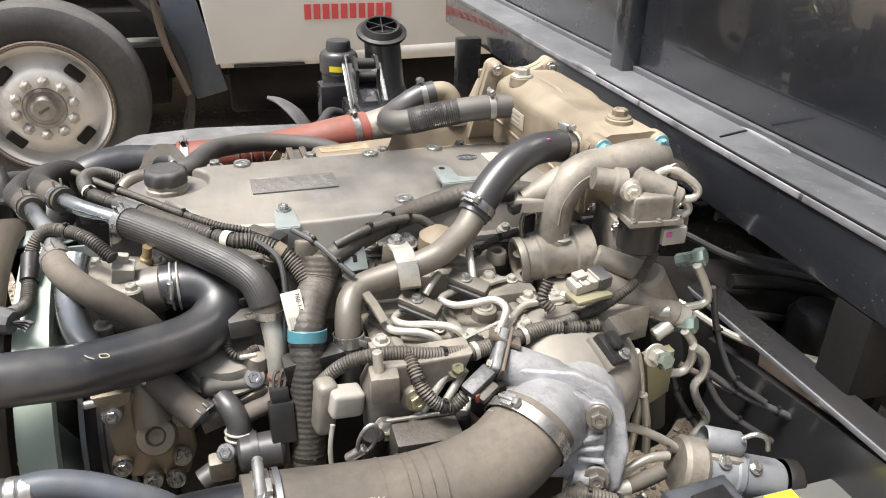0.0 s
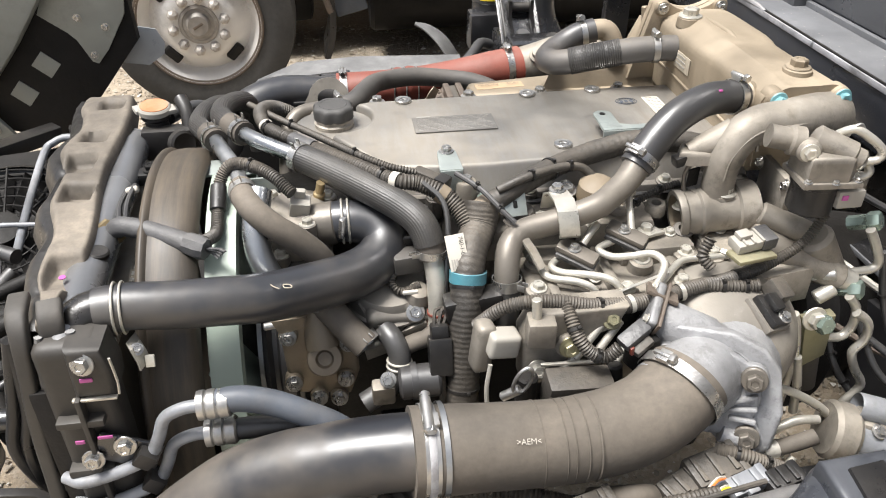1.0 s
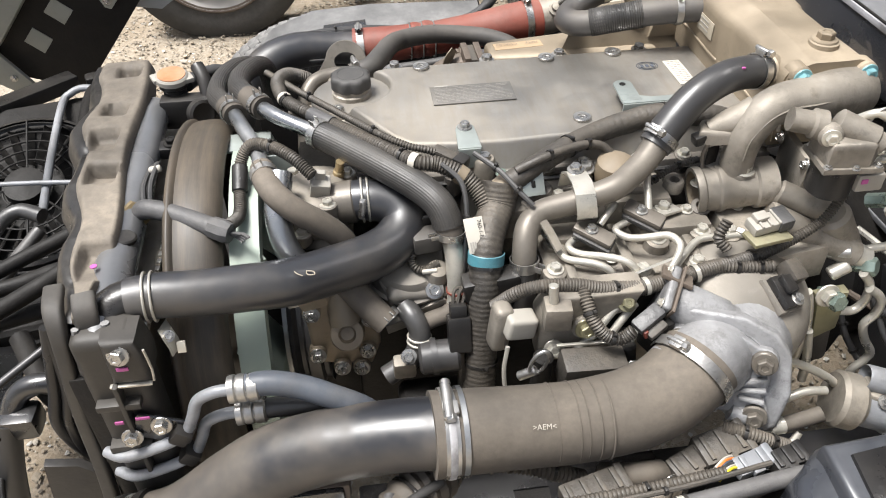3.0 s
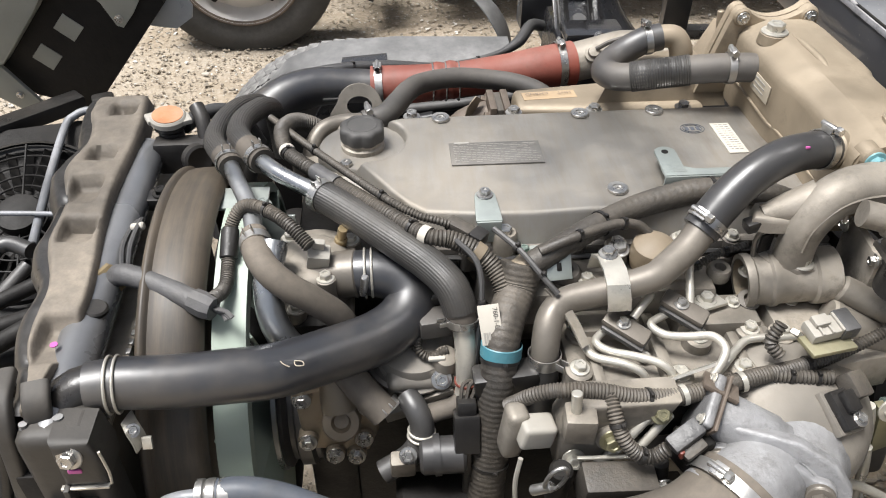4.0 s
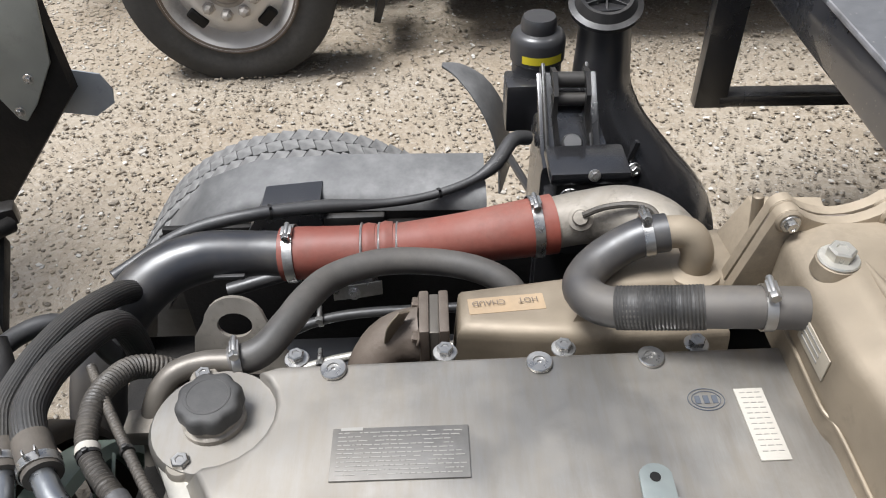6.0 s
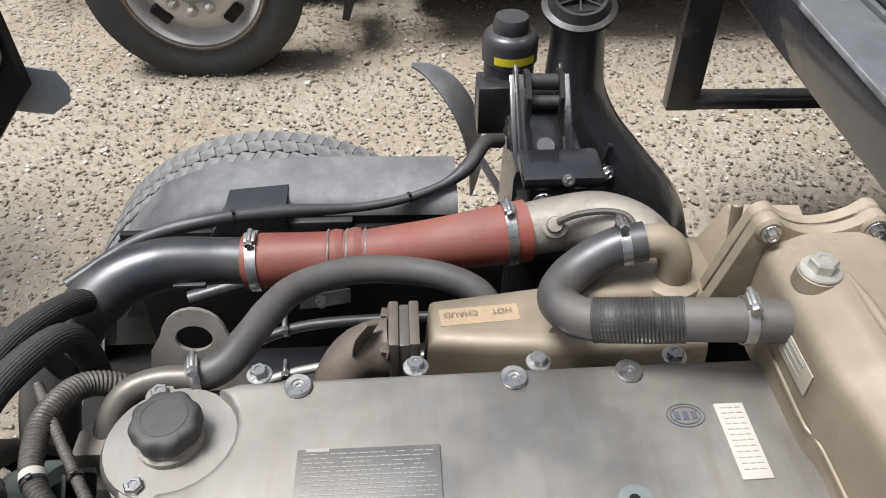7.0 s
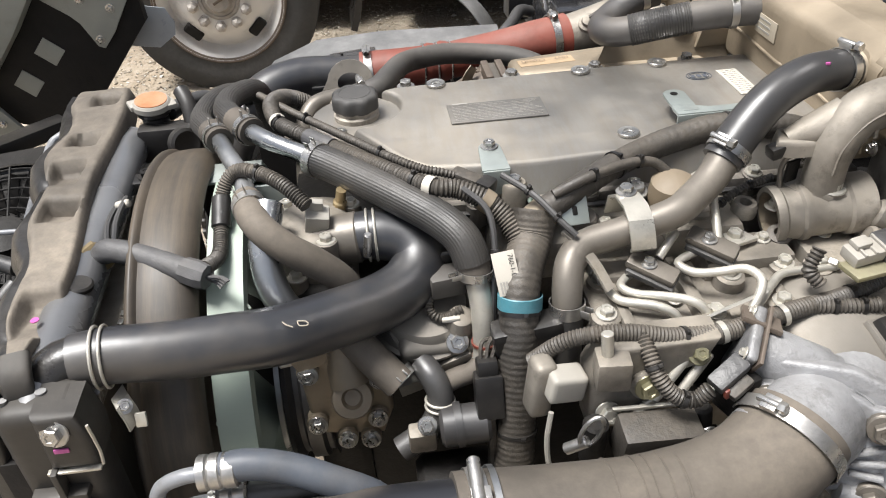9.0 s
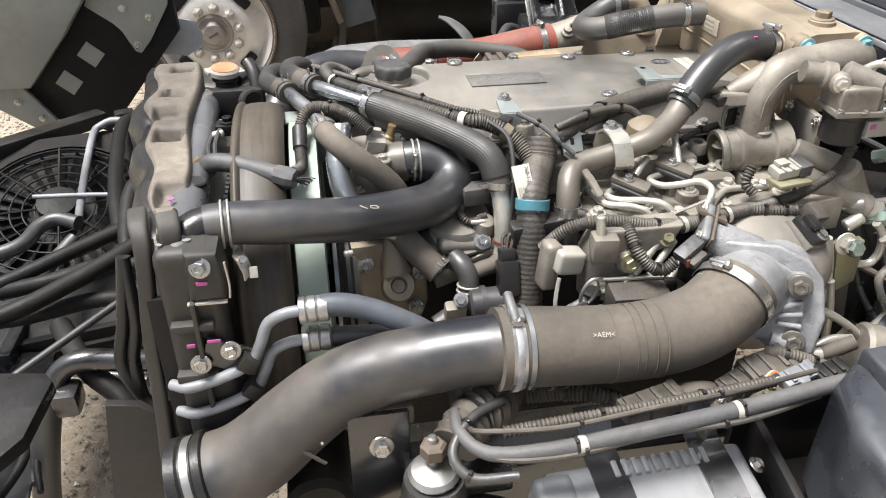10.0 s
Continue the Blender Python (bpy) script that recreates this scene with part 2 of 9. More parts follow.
DOME = surf("satin_cast_dome", (0.27, 0.25, 0.22), 0.42, 0.45, dust=0.5, grain=0.2, scale=26, bump=0.2, dust_rgb=(0.29, 0.25, 0.195), stain=0.45, wave=0.2)
DULL = surf("dulled_black_moulding", (0.022, 0.021, 0.020), 0.5, 0.0, dust=0.45, grain=0.2, scale=18, bump=0.2, dust_rgb=(0.155, 0.136, 0.112), settle=0.2, spec=0.5)
CAPBLACK = surf("dusty_black_cap_plastic", (0.045, 0.044, 0.043), 0.55, 0.0, dust=0.5, grain=0.15, scale=40, bump=0.08, dust_rgb=(0.17, 0.16, 0.148), settle=0.3)
LABELDUST = surf("dust_covered_label", (0.42, 0.37, 0.29), 0.6, 0.0, dust=0.5, grain=0.1, scale=40, bump=0.02, dust_rgb=(0.41, 0.35, 0.27))
# The blue-grey dust layer paints a sky sheen onto the black moulding.
AIRBOX = surf("blue_black_moulding_with_painted_sheen", (0.034, 0.037, 0.045), 0.24, 0.0, dust=0.65, grain=0.25, scale=10, bump=0.06, dust_rgb=(0.19, 0.197, 0.21), settle=0.35, spec=0.9, wave=0.1, patchy=(0.4, 0.6, 0.1))
CASE = surf("pale_silver_unit_case", (0.35, 0.36, 0.375), 0.42, 0.3, dust=0.25, grain=0.12, scale=30, bump=0.12, stain=0.3)
# Near-black iron colour; also paints shade into gaps, pockets and holes.
DARK = surf("black_iron_and_gap_shade", (0.008, 0.0075, 0.0075), 0.6, 0.0, dust=0.05, grain=0.2, scale=30, bump=0.4, spec=0.25)


def ground_material():
    m = bpy.data.materials.new("gravel_ground")
    m.use_nodes = True
    nd, lk = m.node_tree.nodes, m.node_tree.links
    out = nd["Principled BSDF"]
    co = nd.new("ShaderNodeTexCoord").outputs["Object"]
    vor = nd.new("ShaderNodeTexVoronoi")
    vor.inputs["Scale"].default_value = 75
    fine = nd.new("ShaderNodeTexVoronoi")
    fine.inputs["Scale"].default_value = 190
    big = nd.new("ShaderNodeTexNoise")
    big.inputs["Scale"].default_value, big.inputs["Detail"].default_value = 1.1, 6
    for n in (vor, fine, big):
        lk.new(co, n.inputs["Vector"])
    stone = nd.new("ShaderNodeValToRGB")
    e = stone.color_ramp.elements
    e[0].color, e[1].color = (0.225, 0.186, 0.136, 1), (0.45, 0.40, 0.335, 1)
    e.new(0.5).color = (0.335, 0.28, 0.208, 1)
    lk.new(vor.outputs["Color"], stone.inputs[0])
    earth = nd.new("ShaderNodeValToRGB")
    e = earth.color_ramp.elements
    e[0].position, e[1].position = 0.35, 0.68
    e[0].color, e[1].color = (0.255, 0.195, 0.128, 1), (0.42, 0.37, 0.30, 1)
    lk.new(big.outputs["Fac"], earth.inputs[0])
    mx = nd.new("ShaderNodeMix")
    mx.data_type = "RGBA"
    mx.inputs[0].default_value = 0.5
    lk.new(stone.outputs[0], mx.inputs[6])
    lk.new(earth.outputs[0], mx.inputs[7])
    lk.new(mx.outputs[2], out.inputs["Base Color"])
    out.inputs["Roughness"].default_value = 0.9
    add = nd.new("ShaderNodeMath")
    add.operation = "ADD"
    lk.new(vor.outputs["Distance"], add.inputs[0])
    lk.new(fine.outputs["Distance"], add.inputs[1])
    b = nd.new("ShaderNodeBump")
    b.invert = True
    b.inputs["Strength"].default_value, b.inputs["Distance"].default_value = 0.35, 0.004
    lk.new(add.outputs[0], b.inputs["Height"])
    lk.new(b.outputs["Normal"], out.inputs["Normal"])
    return m


def stone_material():
    m = bpy.data.materials.new("loose_stones")
    m.use_nodes = True
    nd, lk = m.node_tree.nodes, m.node_tree.links
    out = nd["Principled BSDF"]
    geo = nd.new("ShaderNodeNewGeometry")
    r = nd.new("ShaderNodeValToRGB")
    e = r.color_ramp.elements
    e[0].color, e[1].color = (0.21, 0.18, 0.142, 1), (0.68, 0.645, 0.585, 1)
    e.new(0.45).color = (0.30, 0.255, 0.195, 1)
    e.new(0.75).color = (0.34, 0.282, 0.205, 1)
    e.new(0.93).color = (0.46, 0.435, 0.39, 1)
    lk.new(geo.outputs["Random Per Island"], r.inputs[0])
    lk.new(r.outputs[0], out.inputs["Base Color"])
    out.inputs["Roughness"].default_value = 0.85
    return m


GRAVEL, STONES = ground_material(), stone_material()

# ---------------------------------------------------------------- making meshes
V = Vector


def align(p, d, spin=0.0):
    """The pose at p whose z axis points along d."""
    return Matrix.Translation(p) @ V(d).to_track_quat("Z", "Y").to_matrix().to_4x4() @ Matrix.Rotation(radians(spin), 4, "Z")


def thing(name, loc, label, category, group="", kind=""):
    return tagged(new(name), label, category, group, kind) if loc is None else _put(tagged(new(name), label, category, group, kind), loc)


def _put(ob, loc):
    ob.location = loc
    return ob


def base_of(ob):
    while ob.parent:
        ob = ob.parent
    return V(ob.location)


def finish(bm, sharp=38):
    me = bpy.data.meshes.new("part")
    bmesh.ops.recalc_face_normals(bm, faces=bm.faces)
    bm.to_mesh(me)
    bm.free()
    me.polygons.foreach_set("use_smooth", [True] * len(me.polygons))
    me.set_sharp_from_angle(angle=radians(sharp))
    return me


def part(name, bm, material, parent, label="", sharp=38):
    """Links a bmesh, built in the world's metres, as one mesh under a thing or a part."""
    bmesh.ops.translate(bm, verts=bm.verts, vec=-base_of(parent))
    me = finish(bm, sharp)
    me.name = name
    me.materials.append(material)
    ob = new(name, me)
    ob.parent = parent
    return tagged(ob, label)


SHARED = {}


def shared(name, key, make, material, parent, m, label=""):
    """A part that shares its mesh with others of its key; m is its pose in the world."""
    if (key, material.name) not in SHARED:
        me = finish(make())
        me.name = name
        me.materials.append(material)
        SHARED[key, material.name] = me
    ob = new(name, SHARED[key, material.name])
    ob.parent = parent
    ob.matrix_local = Matrix.Translation(-base_of(parent)) @ m
    return tagged(ob, label)


def curve_points(pts, step):
    """Points along a smooth line through pts, about step apart, each with its share of the control points."""
    p = [V(q) for q in pts]
    if len(p) == 2:
        n = max(2, int((p[1] - p[0]).length / step) + 1)
        return [(p[0].lerp(p[1], i / (n - 1)), i / (n - 1)) for i in range(n)]
    p = [2 * p[0] - p[1]] + p + [2 * p[-1] - p[-2]]
    out = []
    for k in range(1, len(p) - 2):
        a, b, c, d = p[k - 1 : k + 3]
        n = max(2, int((c - b).length / step) + 1)
        for i in range(n):
            t = i / n
            q = 0.5 * (2 * b + (c - a) * t + (2 * a - 5 * b + 4 * c - d) * t * t + (3 * b - a - 3 * c + d) * t**3)
            out.append((q, k - 1 + t))
    out.append((p[-2], len(p) - 3))
    return out


def tube(pts, r, seg=14, step=0.012, rib=None, flute=None, bm=None, caps=True):
    """A round tube through pts. r: one radius or one for each point. rib: (height, pitch) along it; flute: (height, count) round it."""
    bm = bm or bmesh.new()
    if rib:
        step = min(step, rib[1] / 4)
    line = curve_points(pts, step)
    radii = [r] * len(pts) if isinstance(r, (int, float)) else r
    rings, side, run = [], None, 0.0
    for i, (q, u) in enumerate(line):
        a, b = line[max(0, i - 1)][0], line[min(len(line) - 1, i + 1)][0]
        d = (b - a).normalized()
        side = d.orthogonal().normalized() if side is None else (side - d * side.dot(d)).normalized()
        up = d.cross(side)
        k = min(int(u), len(radii) - 2)
        rad = radii[k] + (radii[k + 1] - radii[k]) * (u - k)
        run += (q - line[max(0, i - 1)][0]).length
        if rib:
            rad += rib[0] * math.sin(2 * math.pi * run / rib[1])
        ring = []
        for j in range(seg):
            w = 2 * math.pi * j / seg
            rr = rad + (flute[0] * math.cos(w * flute[1]) if flute else 0)
            ring.append(bm.verts.new(q + rr * (math.cos(w) * side + math.sin(w) * up)))
        rings.append(ring)
    for a, b in zip(rings, rings[1:]):
        for j in range(seg):
            bm.faces.new((a[j], a[(j + 1) % seg], b[(j + 1) % seg], b[j]))
    if caps:
        bm.faces.new(rings[0][::-1])
        bm.faces.new(rings[-1])
    return bm


def box(c, size, bevel=0.003, m=None, bm=None, seg=2):
    """A box of that size at c (or at the pose m) with rounded edges."""
    bm = bm or bmesh.new()
    tmp = bmesh.new()
    bmesh.ops.create_cube(tmp, size=1.0)
    bmesh.ops.scale(tmp, vec=size, verts=tmp.verts)
    if bevel:
        bmesh.ops.bevel(tmp, geom=tmp.edges[:], offset=min(bevel, min(size) * 0.45), segments=seg, profile=0.6, affect="EDGES", clamp_overlap=True)
    bmesh.ops.transform(tmp, matrix=(m if m is not None else Matrix.Translation(c)), verts=tmp.verts)
    return join(bm, tmp)


def join(bm, tmp):
    vs = {v: bm.verts.new(v.co) for v in tmp.verts}
    for f in tmp.faces:
        bm.faces.new([vs[v] for v in f.verts])
    tmp.free()
    return bm


def lathe(profile, m, seg=24, bm=None, close=True):
    """A body turned about the z axis of m from rows of radius and height."""
    bm = bm or bmesh.new()
    rings = []
    for r, h in profile:
        rings.append([bm.verts.new(m @ V((max(r, 1e-4) * math.cos(2 * math.pi * j / seg), max(r, 1e-4) * math.sin(2 * math.pi * j / seg), h))) for j in range(seg)])
    for a, b in zip(rings, rings[1:]):
        for j in range(seg):
            bm.faces.new((a[j], a[(j + 1) % seg], b[(j + 1) % seg], b[j]))
    if close:
        bm.faces.new(rings[0][::-1])
        bm.faces.new(rings[-1])
    return bm


def rod(p0, p1, r, chamfer=0.0015, seg=20, bm=None):
    p0, p1 = V(p0), V(p1)
    n, c = (p1 - p0).length, min(chamfer, r * 0.4)
    return lathe([(r - c, 0), (r, c), (r, n - c), (r - c, n)], align(p0, p1 - p0), seg, bm)


def slab(outline, h, m=None, bevel=0.003, bm=None, taper=1.0, seg=2):
    """A plate with that outline (x, y rows), h thick along z of the pose m; taper shrinks its top."""
    bm = bm or bmesh.new()
    tmp = bmesh.new()
    cx, cy = sum(p[0] for p in outline) / len(outline), sum(p[1] for p in outline) / len(outline)
    low = [tmp.verts.new((x, y, 0)) for x, y in outline]
    top = [tmp.verts.new((cx + (x - cx) * taper, cy + (y - cy) * taper, h)) for x, y in outline]
    n = len(outline)
    tmp.faces.new(low[::-1])
    tf = tmp.faces.new(top)
    for i in range(n):
        tmp.faces.new((low[i], low[(i + 1) % n], top[(i + 1) % n], top[i]))
    bmesh.ops.recalc_face_normals(tmp, faces=tmp.faces)
    if bevel:
        bmesh.ops.bevel(tmp, geom=list(tf.edges), offset=bevel, segments=seg, profile=0.6, affect="EDGES", clamp_overlap=True)
    if m is not None:
        bmesh.ops.transform(tmp, matrix=m, verts=tmp.verts)
    return join(bm, tmp)


def inset(poly, d):
    """The closed outline poly moved inwards by d."""
    n, out = len(poly), []
    turn = sum(poly[i][0] * poly[(i + 1) % n][1] - poly[(i + 1) % n][0] * poly[i][1] for i in range(n))
    for i in range(n):
        a, b, c = V(poly[i - 1]), V(poly[i]), V(poly[(i + 1) % n])
        u, w = (b - a).normalized(), (c - b).normalized()
        side = V((-u.y, u.x)) + V((-w.y, w.x))
        side = side.normalized() * (1 if turn > 0 else -1)
        out.append(tuple(b + side * d / max(0.5, math.sqrt(max(0.0, (1 + u.dot(w)) / 2)))))
    return out


def loft(rings, bm=None, caps=True):
    """A skin through closed rings of equally many points."""
    bm = bm or bmesh.new()
    vs = [[bm.verts.new(p) for p in ring] for ring in rings]
    n = len(vs[0])
    for a, b in zip(vs, vs[1:]):
        for j in range(n):
            bm.faces.new((a[j], a[(j + 1) % n], b[(j + 1) % n], b[j]))
    if caps:
        bm.faces.new(vs[0][::-1])
        bm.faces.new(vs[-1])
    return bm


def strip(pts, widths, th, across, bm=None):
    """A rounded strap through pts whose width, along across, changes from point to point."""
    rings = []
    line = curve_points(pts, 0.008)
    for i, (q, u) in enumerate(line):
        d = (line[min(i + 1, len(line) - 1)][0] - line[max(i - 1, 0)][0]).normalized()
        k = min(int(u), len(widths) - 2)
        w = widths[k] + (widths[k + 1] - widths[k]) * (u - k)
        a = V(across) - d * V(across).dot(d)
        a.normalize()
        nrm = d.cross(a)
        rings.append([q + a * (w / 2 * math.copysign(abs(math.cos(t)) ** 0.4, math.cos(t))) + nrm * (th / 2 * math.copysign(abs(math.sin(t)) ** 0.6, math.sin(t))) for t in [2 * math.pi * (j + 0.5) / 16 for j in range(16)]])
    return loft(rings, bm)


def arc(c, r, a0, a1, n=8):
    return [(c[0] + r * math.cos(radians(a0 + (a1 - a0) * i / n)), c[1] + r * math.sin(radians(a0 + (a1 - a0) * i / n))) for i in range(n + 1)]


def bolt_mesh(s):
    bm = lathe([(s * 1.45, 0), (s * 1.5, s * 0.12), (s * 1.42, s * 0.25), (s * 0.9, s * 0.32)], Matrix(), 18)
    return lathe([(s * 0.98, s * 0.2), (s, s * 0.3), (s, s * 1.0), (s * 0.86, s * 1.15), (s * 0.5, s * 1.15), (s * 0.42, s * 1.02)], Matrix(), 6, bm)


def bolt(parent, p, d=(0, 0, 1), s=0.007, mat=None, name="bolt", label=""):
    return shared(name, ("bolt", s), lambda: bolt_mesh(s), mat or STEEL, parent, align(p, d, (p[0] * 977) % 60), label)


def washer_mesh(s):
    return lathe([(s, 0), (s, s * 0.22), (s * 0.93, s * 0.3), (s * 0.5, s * 0.3), (s * 0.46, s * 0.16), (s * 0.2, s * 0.16), (s * 0.18, s * 0.02)], Matrix(), 24)


def clamp(parent, p, d, r, w=0.010, screw=(0, 0, 1), mat=None):
    """A worm-drive band round a hose at p, with its screw standing out on the side of screw."""
    d = V(d).normalized()
    m = align(p, d)
    band = part("hose_clamp", lathe([(r, -w / 2), (r + 0.0014, -w / 2), (r + 0.0014, w / 2), (r, w / 2)], m, 28, close=False), mat or STEEL, parent, "plated worm-drive hose clamp")
    o = V(screw) - d * V(screw).dot(d)
    o.normalize()
    t = d.cross(o)
    mm = Matrix.Translation(V(p) + o * (r + 0.004)) @ Matrix((t, d, o)).transposed().to_4x4()
    bm = box(None, (0.016, w * 1.1, 0.007), 0.0015, mm)
    bm = lathe([(0.003, -0.013), (0.0035, -0.012), (0.0035, 0.009), (0.003, 0.010)], mm @ Matrix.Rotation(radians(90), 4, "Y") @ Matrix.Translation((-0.002, 0, 0)), 12, bm)
    bm = lathe([(0.0052, 0.009), (0.0056, 0.010), (0.0056, 0.015), (0.0048, 0.016)], mm @ Matrix.Rotation(radians(90), 4, "Y") @ Matrix.Translation((-0.002, 0, 0)), 6, bm)
    part("screw", bm, mat or STEEL, band)
    return band


def wire_clamp(parent, p, d, r, screw=(0, 0, 1)):
    """Two sprung wires round a hose."""
    d = V(d).normalized()
    for s in (-0.004, 0.004):
        c = V(p) + d * s
        m = align(c, d)
        ring = [m @ V((r * math.cos(2 * math.pi * j / 24), r * math.sin(2 * math.pi * j / 24), 0)) for j in range(25)]
        part("hose_clamp", tube(ring, 0.0016, 8, 0.02), PIPE, parent, "plated wire hose clamp")


def spring_clamp(parent, p, d, r, w=0.011, screw=(0, 0, 1)):
    """A flat spring band with two upright ears."""
    d = V(d).normalized()
    m = align(p, d)
    band = part("hose_clamp", lathe([(r, -w / 2), (r + 0.0013, -w / 2), (r + 0.0013, w / 2), (r, w / 2)], m, 24, close=False), STEEL, parent, "plated spring hose clamp")
    o = V(screw) - d * V(screw).dot(d)
    o.normalize()
    t = d.cross(o)
    for s in (-1, 1):
        mm = Matrix.Translation(V(p) + o * (r + 0.005) + t * s * 0.005) @ Matrix((t, d, o)).transposed().to_4x4()
        part("ear", box(None, (0.0015, w * 0.6, 0.011), 0.0005, mm), STEEL, band)
    return band


def hose(name, label, category, pts, r, mat, group="", **kw):
    """A hose as a thing of its own, with its tube as its first part; wiring gets cable ties."""
    ob = thing(name, pts[0], label, category, group)
    part("tube", tube(pts, r, **kw), mat, ob)
    if category in ("wiring loom", "conduit", "cable"):
        line = curve_points(pts, 0.004)
        for f in (0.34, 0.71):
            i = min(max(2, int(len(line) * f)), len(line) - 3)
            q, u = line[i]
            d = (line[i + 2][0] - line[i - 2][0]).normalized()
            k = min(int(u), len(pts) - 2)
            rr = r if isinstance(r, (int, float)) else r[k] + (r[k + 1] - r[k]) * (u - k)
            bm = lathe([(rr, -0.002), (rr + 0.0016, -0.002), (rr + 0.0016, 0.002), (rr, 0.002)], align(q, d), 18, close=False)
            o = V((0.2, -0.4, 1)) - d * V((0.2, -0.4, 1)).dot(d)
            o.normalize()
            box(None, (0.005, 0.005, 0.004), 0.001, align(q + o * (rr + 0.002), d), bm)
            part("cable_tie", bm, PLASTIC, ob, "black cable tie")
    return ob

# ---------------------------------------------------------------- ground
def make_ground():
    bm = bmesh.new()
    n, vs = 40, {}
    for i in range(n + 1):
        for j in range(n + 1):
            u, v = i / n * 2 - 1, j / n * 2 - 1
            x, y = 150 * math.copysign(abs(u) ** 3, u), 2.5 + 150 * math.copysign(abs(v) ** 3, v)
            vs[i, j] = bm.verts.new((x, y, -0.012 + 0.012 * noise.noise((x * 1.3, y * 1.3, 0))))
    for i in range(n):
        for j in range(n):
            bm.faces.new((vs[i, j], vs[i + 1, j], vs[i + 1, j + 1], vs[i, j + 1]))
    me = finish(bm, 180)
    me.materials.append(GRAVEL)
    tagged(new("ground", me), "brown-grey compacted gravel ground of the yard", "ground", kind="structure")


def make_stones(count=64000):
    tmp = bmesh.new()
    bmesh.ops.create_icosphere(tmp, subdivisions=1, radius=1.0)
    tv = np.array([v.co for v in tmp.verts])
    tf = np.array([[v.index for v in f.verts] for f in tmp.faces])
    tmp.free()
    rng = np.random.default_rng(7)
    x, y = rng.uniform(-2.4, 2.2, count), rng.uniform(0.4, 4.8, count)
    s = 0.0022 + 0.0070 * rng.random(count) ** 3 + 0.008 * (rng.random(count) > 0.992)
    ang = rng.uniform(0, 6.28, count)
    jit = rng.uniform(0.65, 1.3, (count, len(tv), 1))
    p = tv[None] * jit * s[:, None, None] * np.stack([rng.uniform(0.8, 1.5, count), rng.uniform(0.7, 1.1, count), rng.uniform(0.3, 0.6, count)], 1)[:, None]
    c, sn = np.cos(ang)[:, None], np.sin(ang)[:, None]
    px, py = p[..., 0] * c - p[..., 1] * sn + x[:, None], p[..., 0] * sn + p[..., 1] * c + y[:, None]
    verts = np.stack([px, py, p[..., 2] - 0.006 + s[:, None] * 0.2], -1).reshape(-1, 3)
    faces = (tf[None] + len(tv) * np.arange(count)[:, None, None]).reshape(-1, 3)
    me = bpy.data.meshes.new("loose_gravel")
    me.from_pydata(verts.tolist(), [], faces.tolist())
    me.materials.append(STONES)
    tagged(new("loose_gravel", me), "loose grey and tan stones lying on the yard", "gravel", kind="stuff")


make_ground()
make_stones()


# ---------------------------------------------------------------- wheels
def tyre_profile(r, w, rim):
    h = w / 2
    return [(rim, -h * 0.78), (rim + 0.012, -h * 0.9), (rim + (r - rim) * 0.45, -h), (r - 0.035, -h * 0.95), (r - 0.008, -h * 0.84), (r, -h * 0.7),
            (r + 0.002, 0), (r, h * 0.7), (r - 0.008, h * 0.84), (r - 0.035, h * 0.95), (rim + (r - rim) * 0.45, h), (rim + 0.012, h * 0.9), (rim, h * 0.78)]


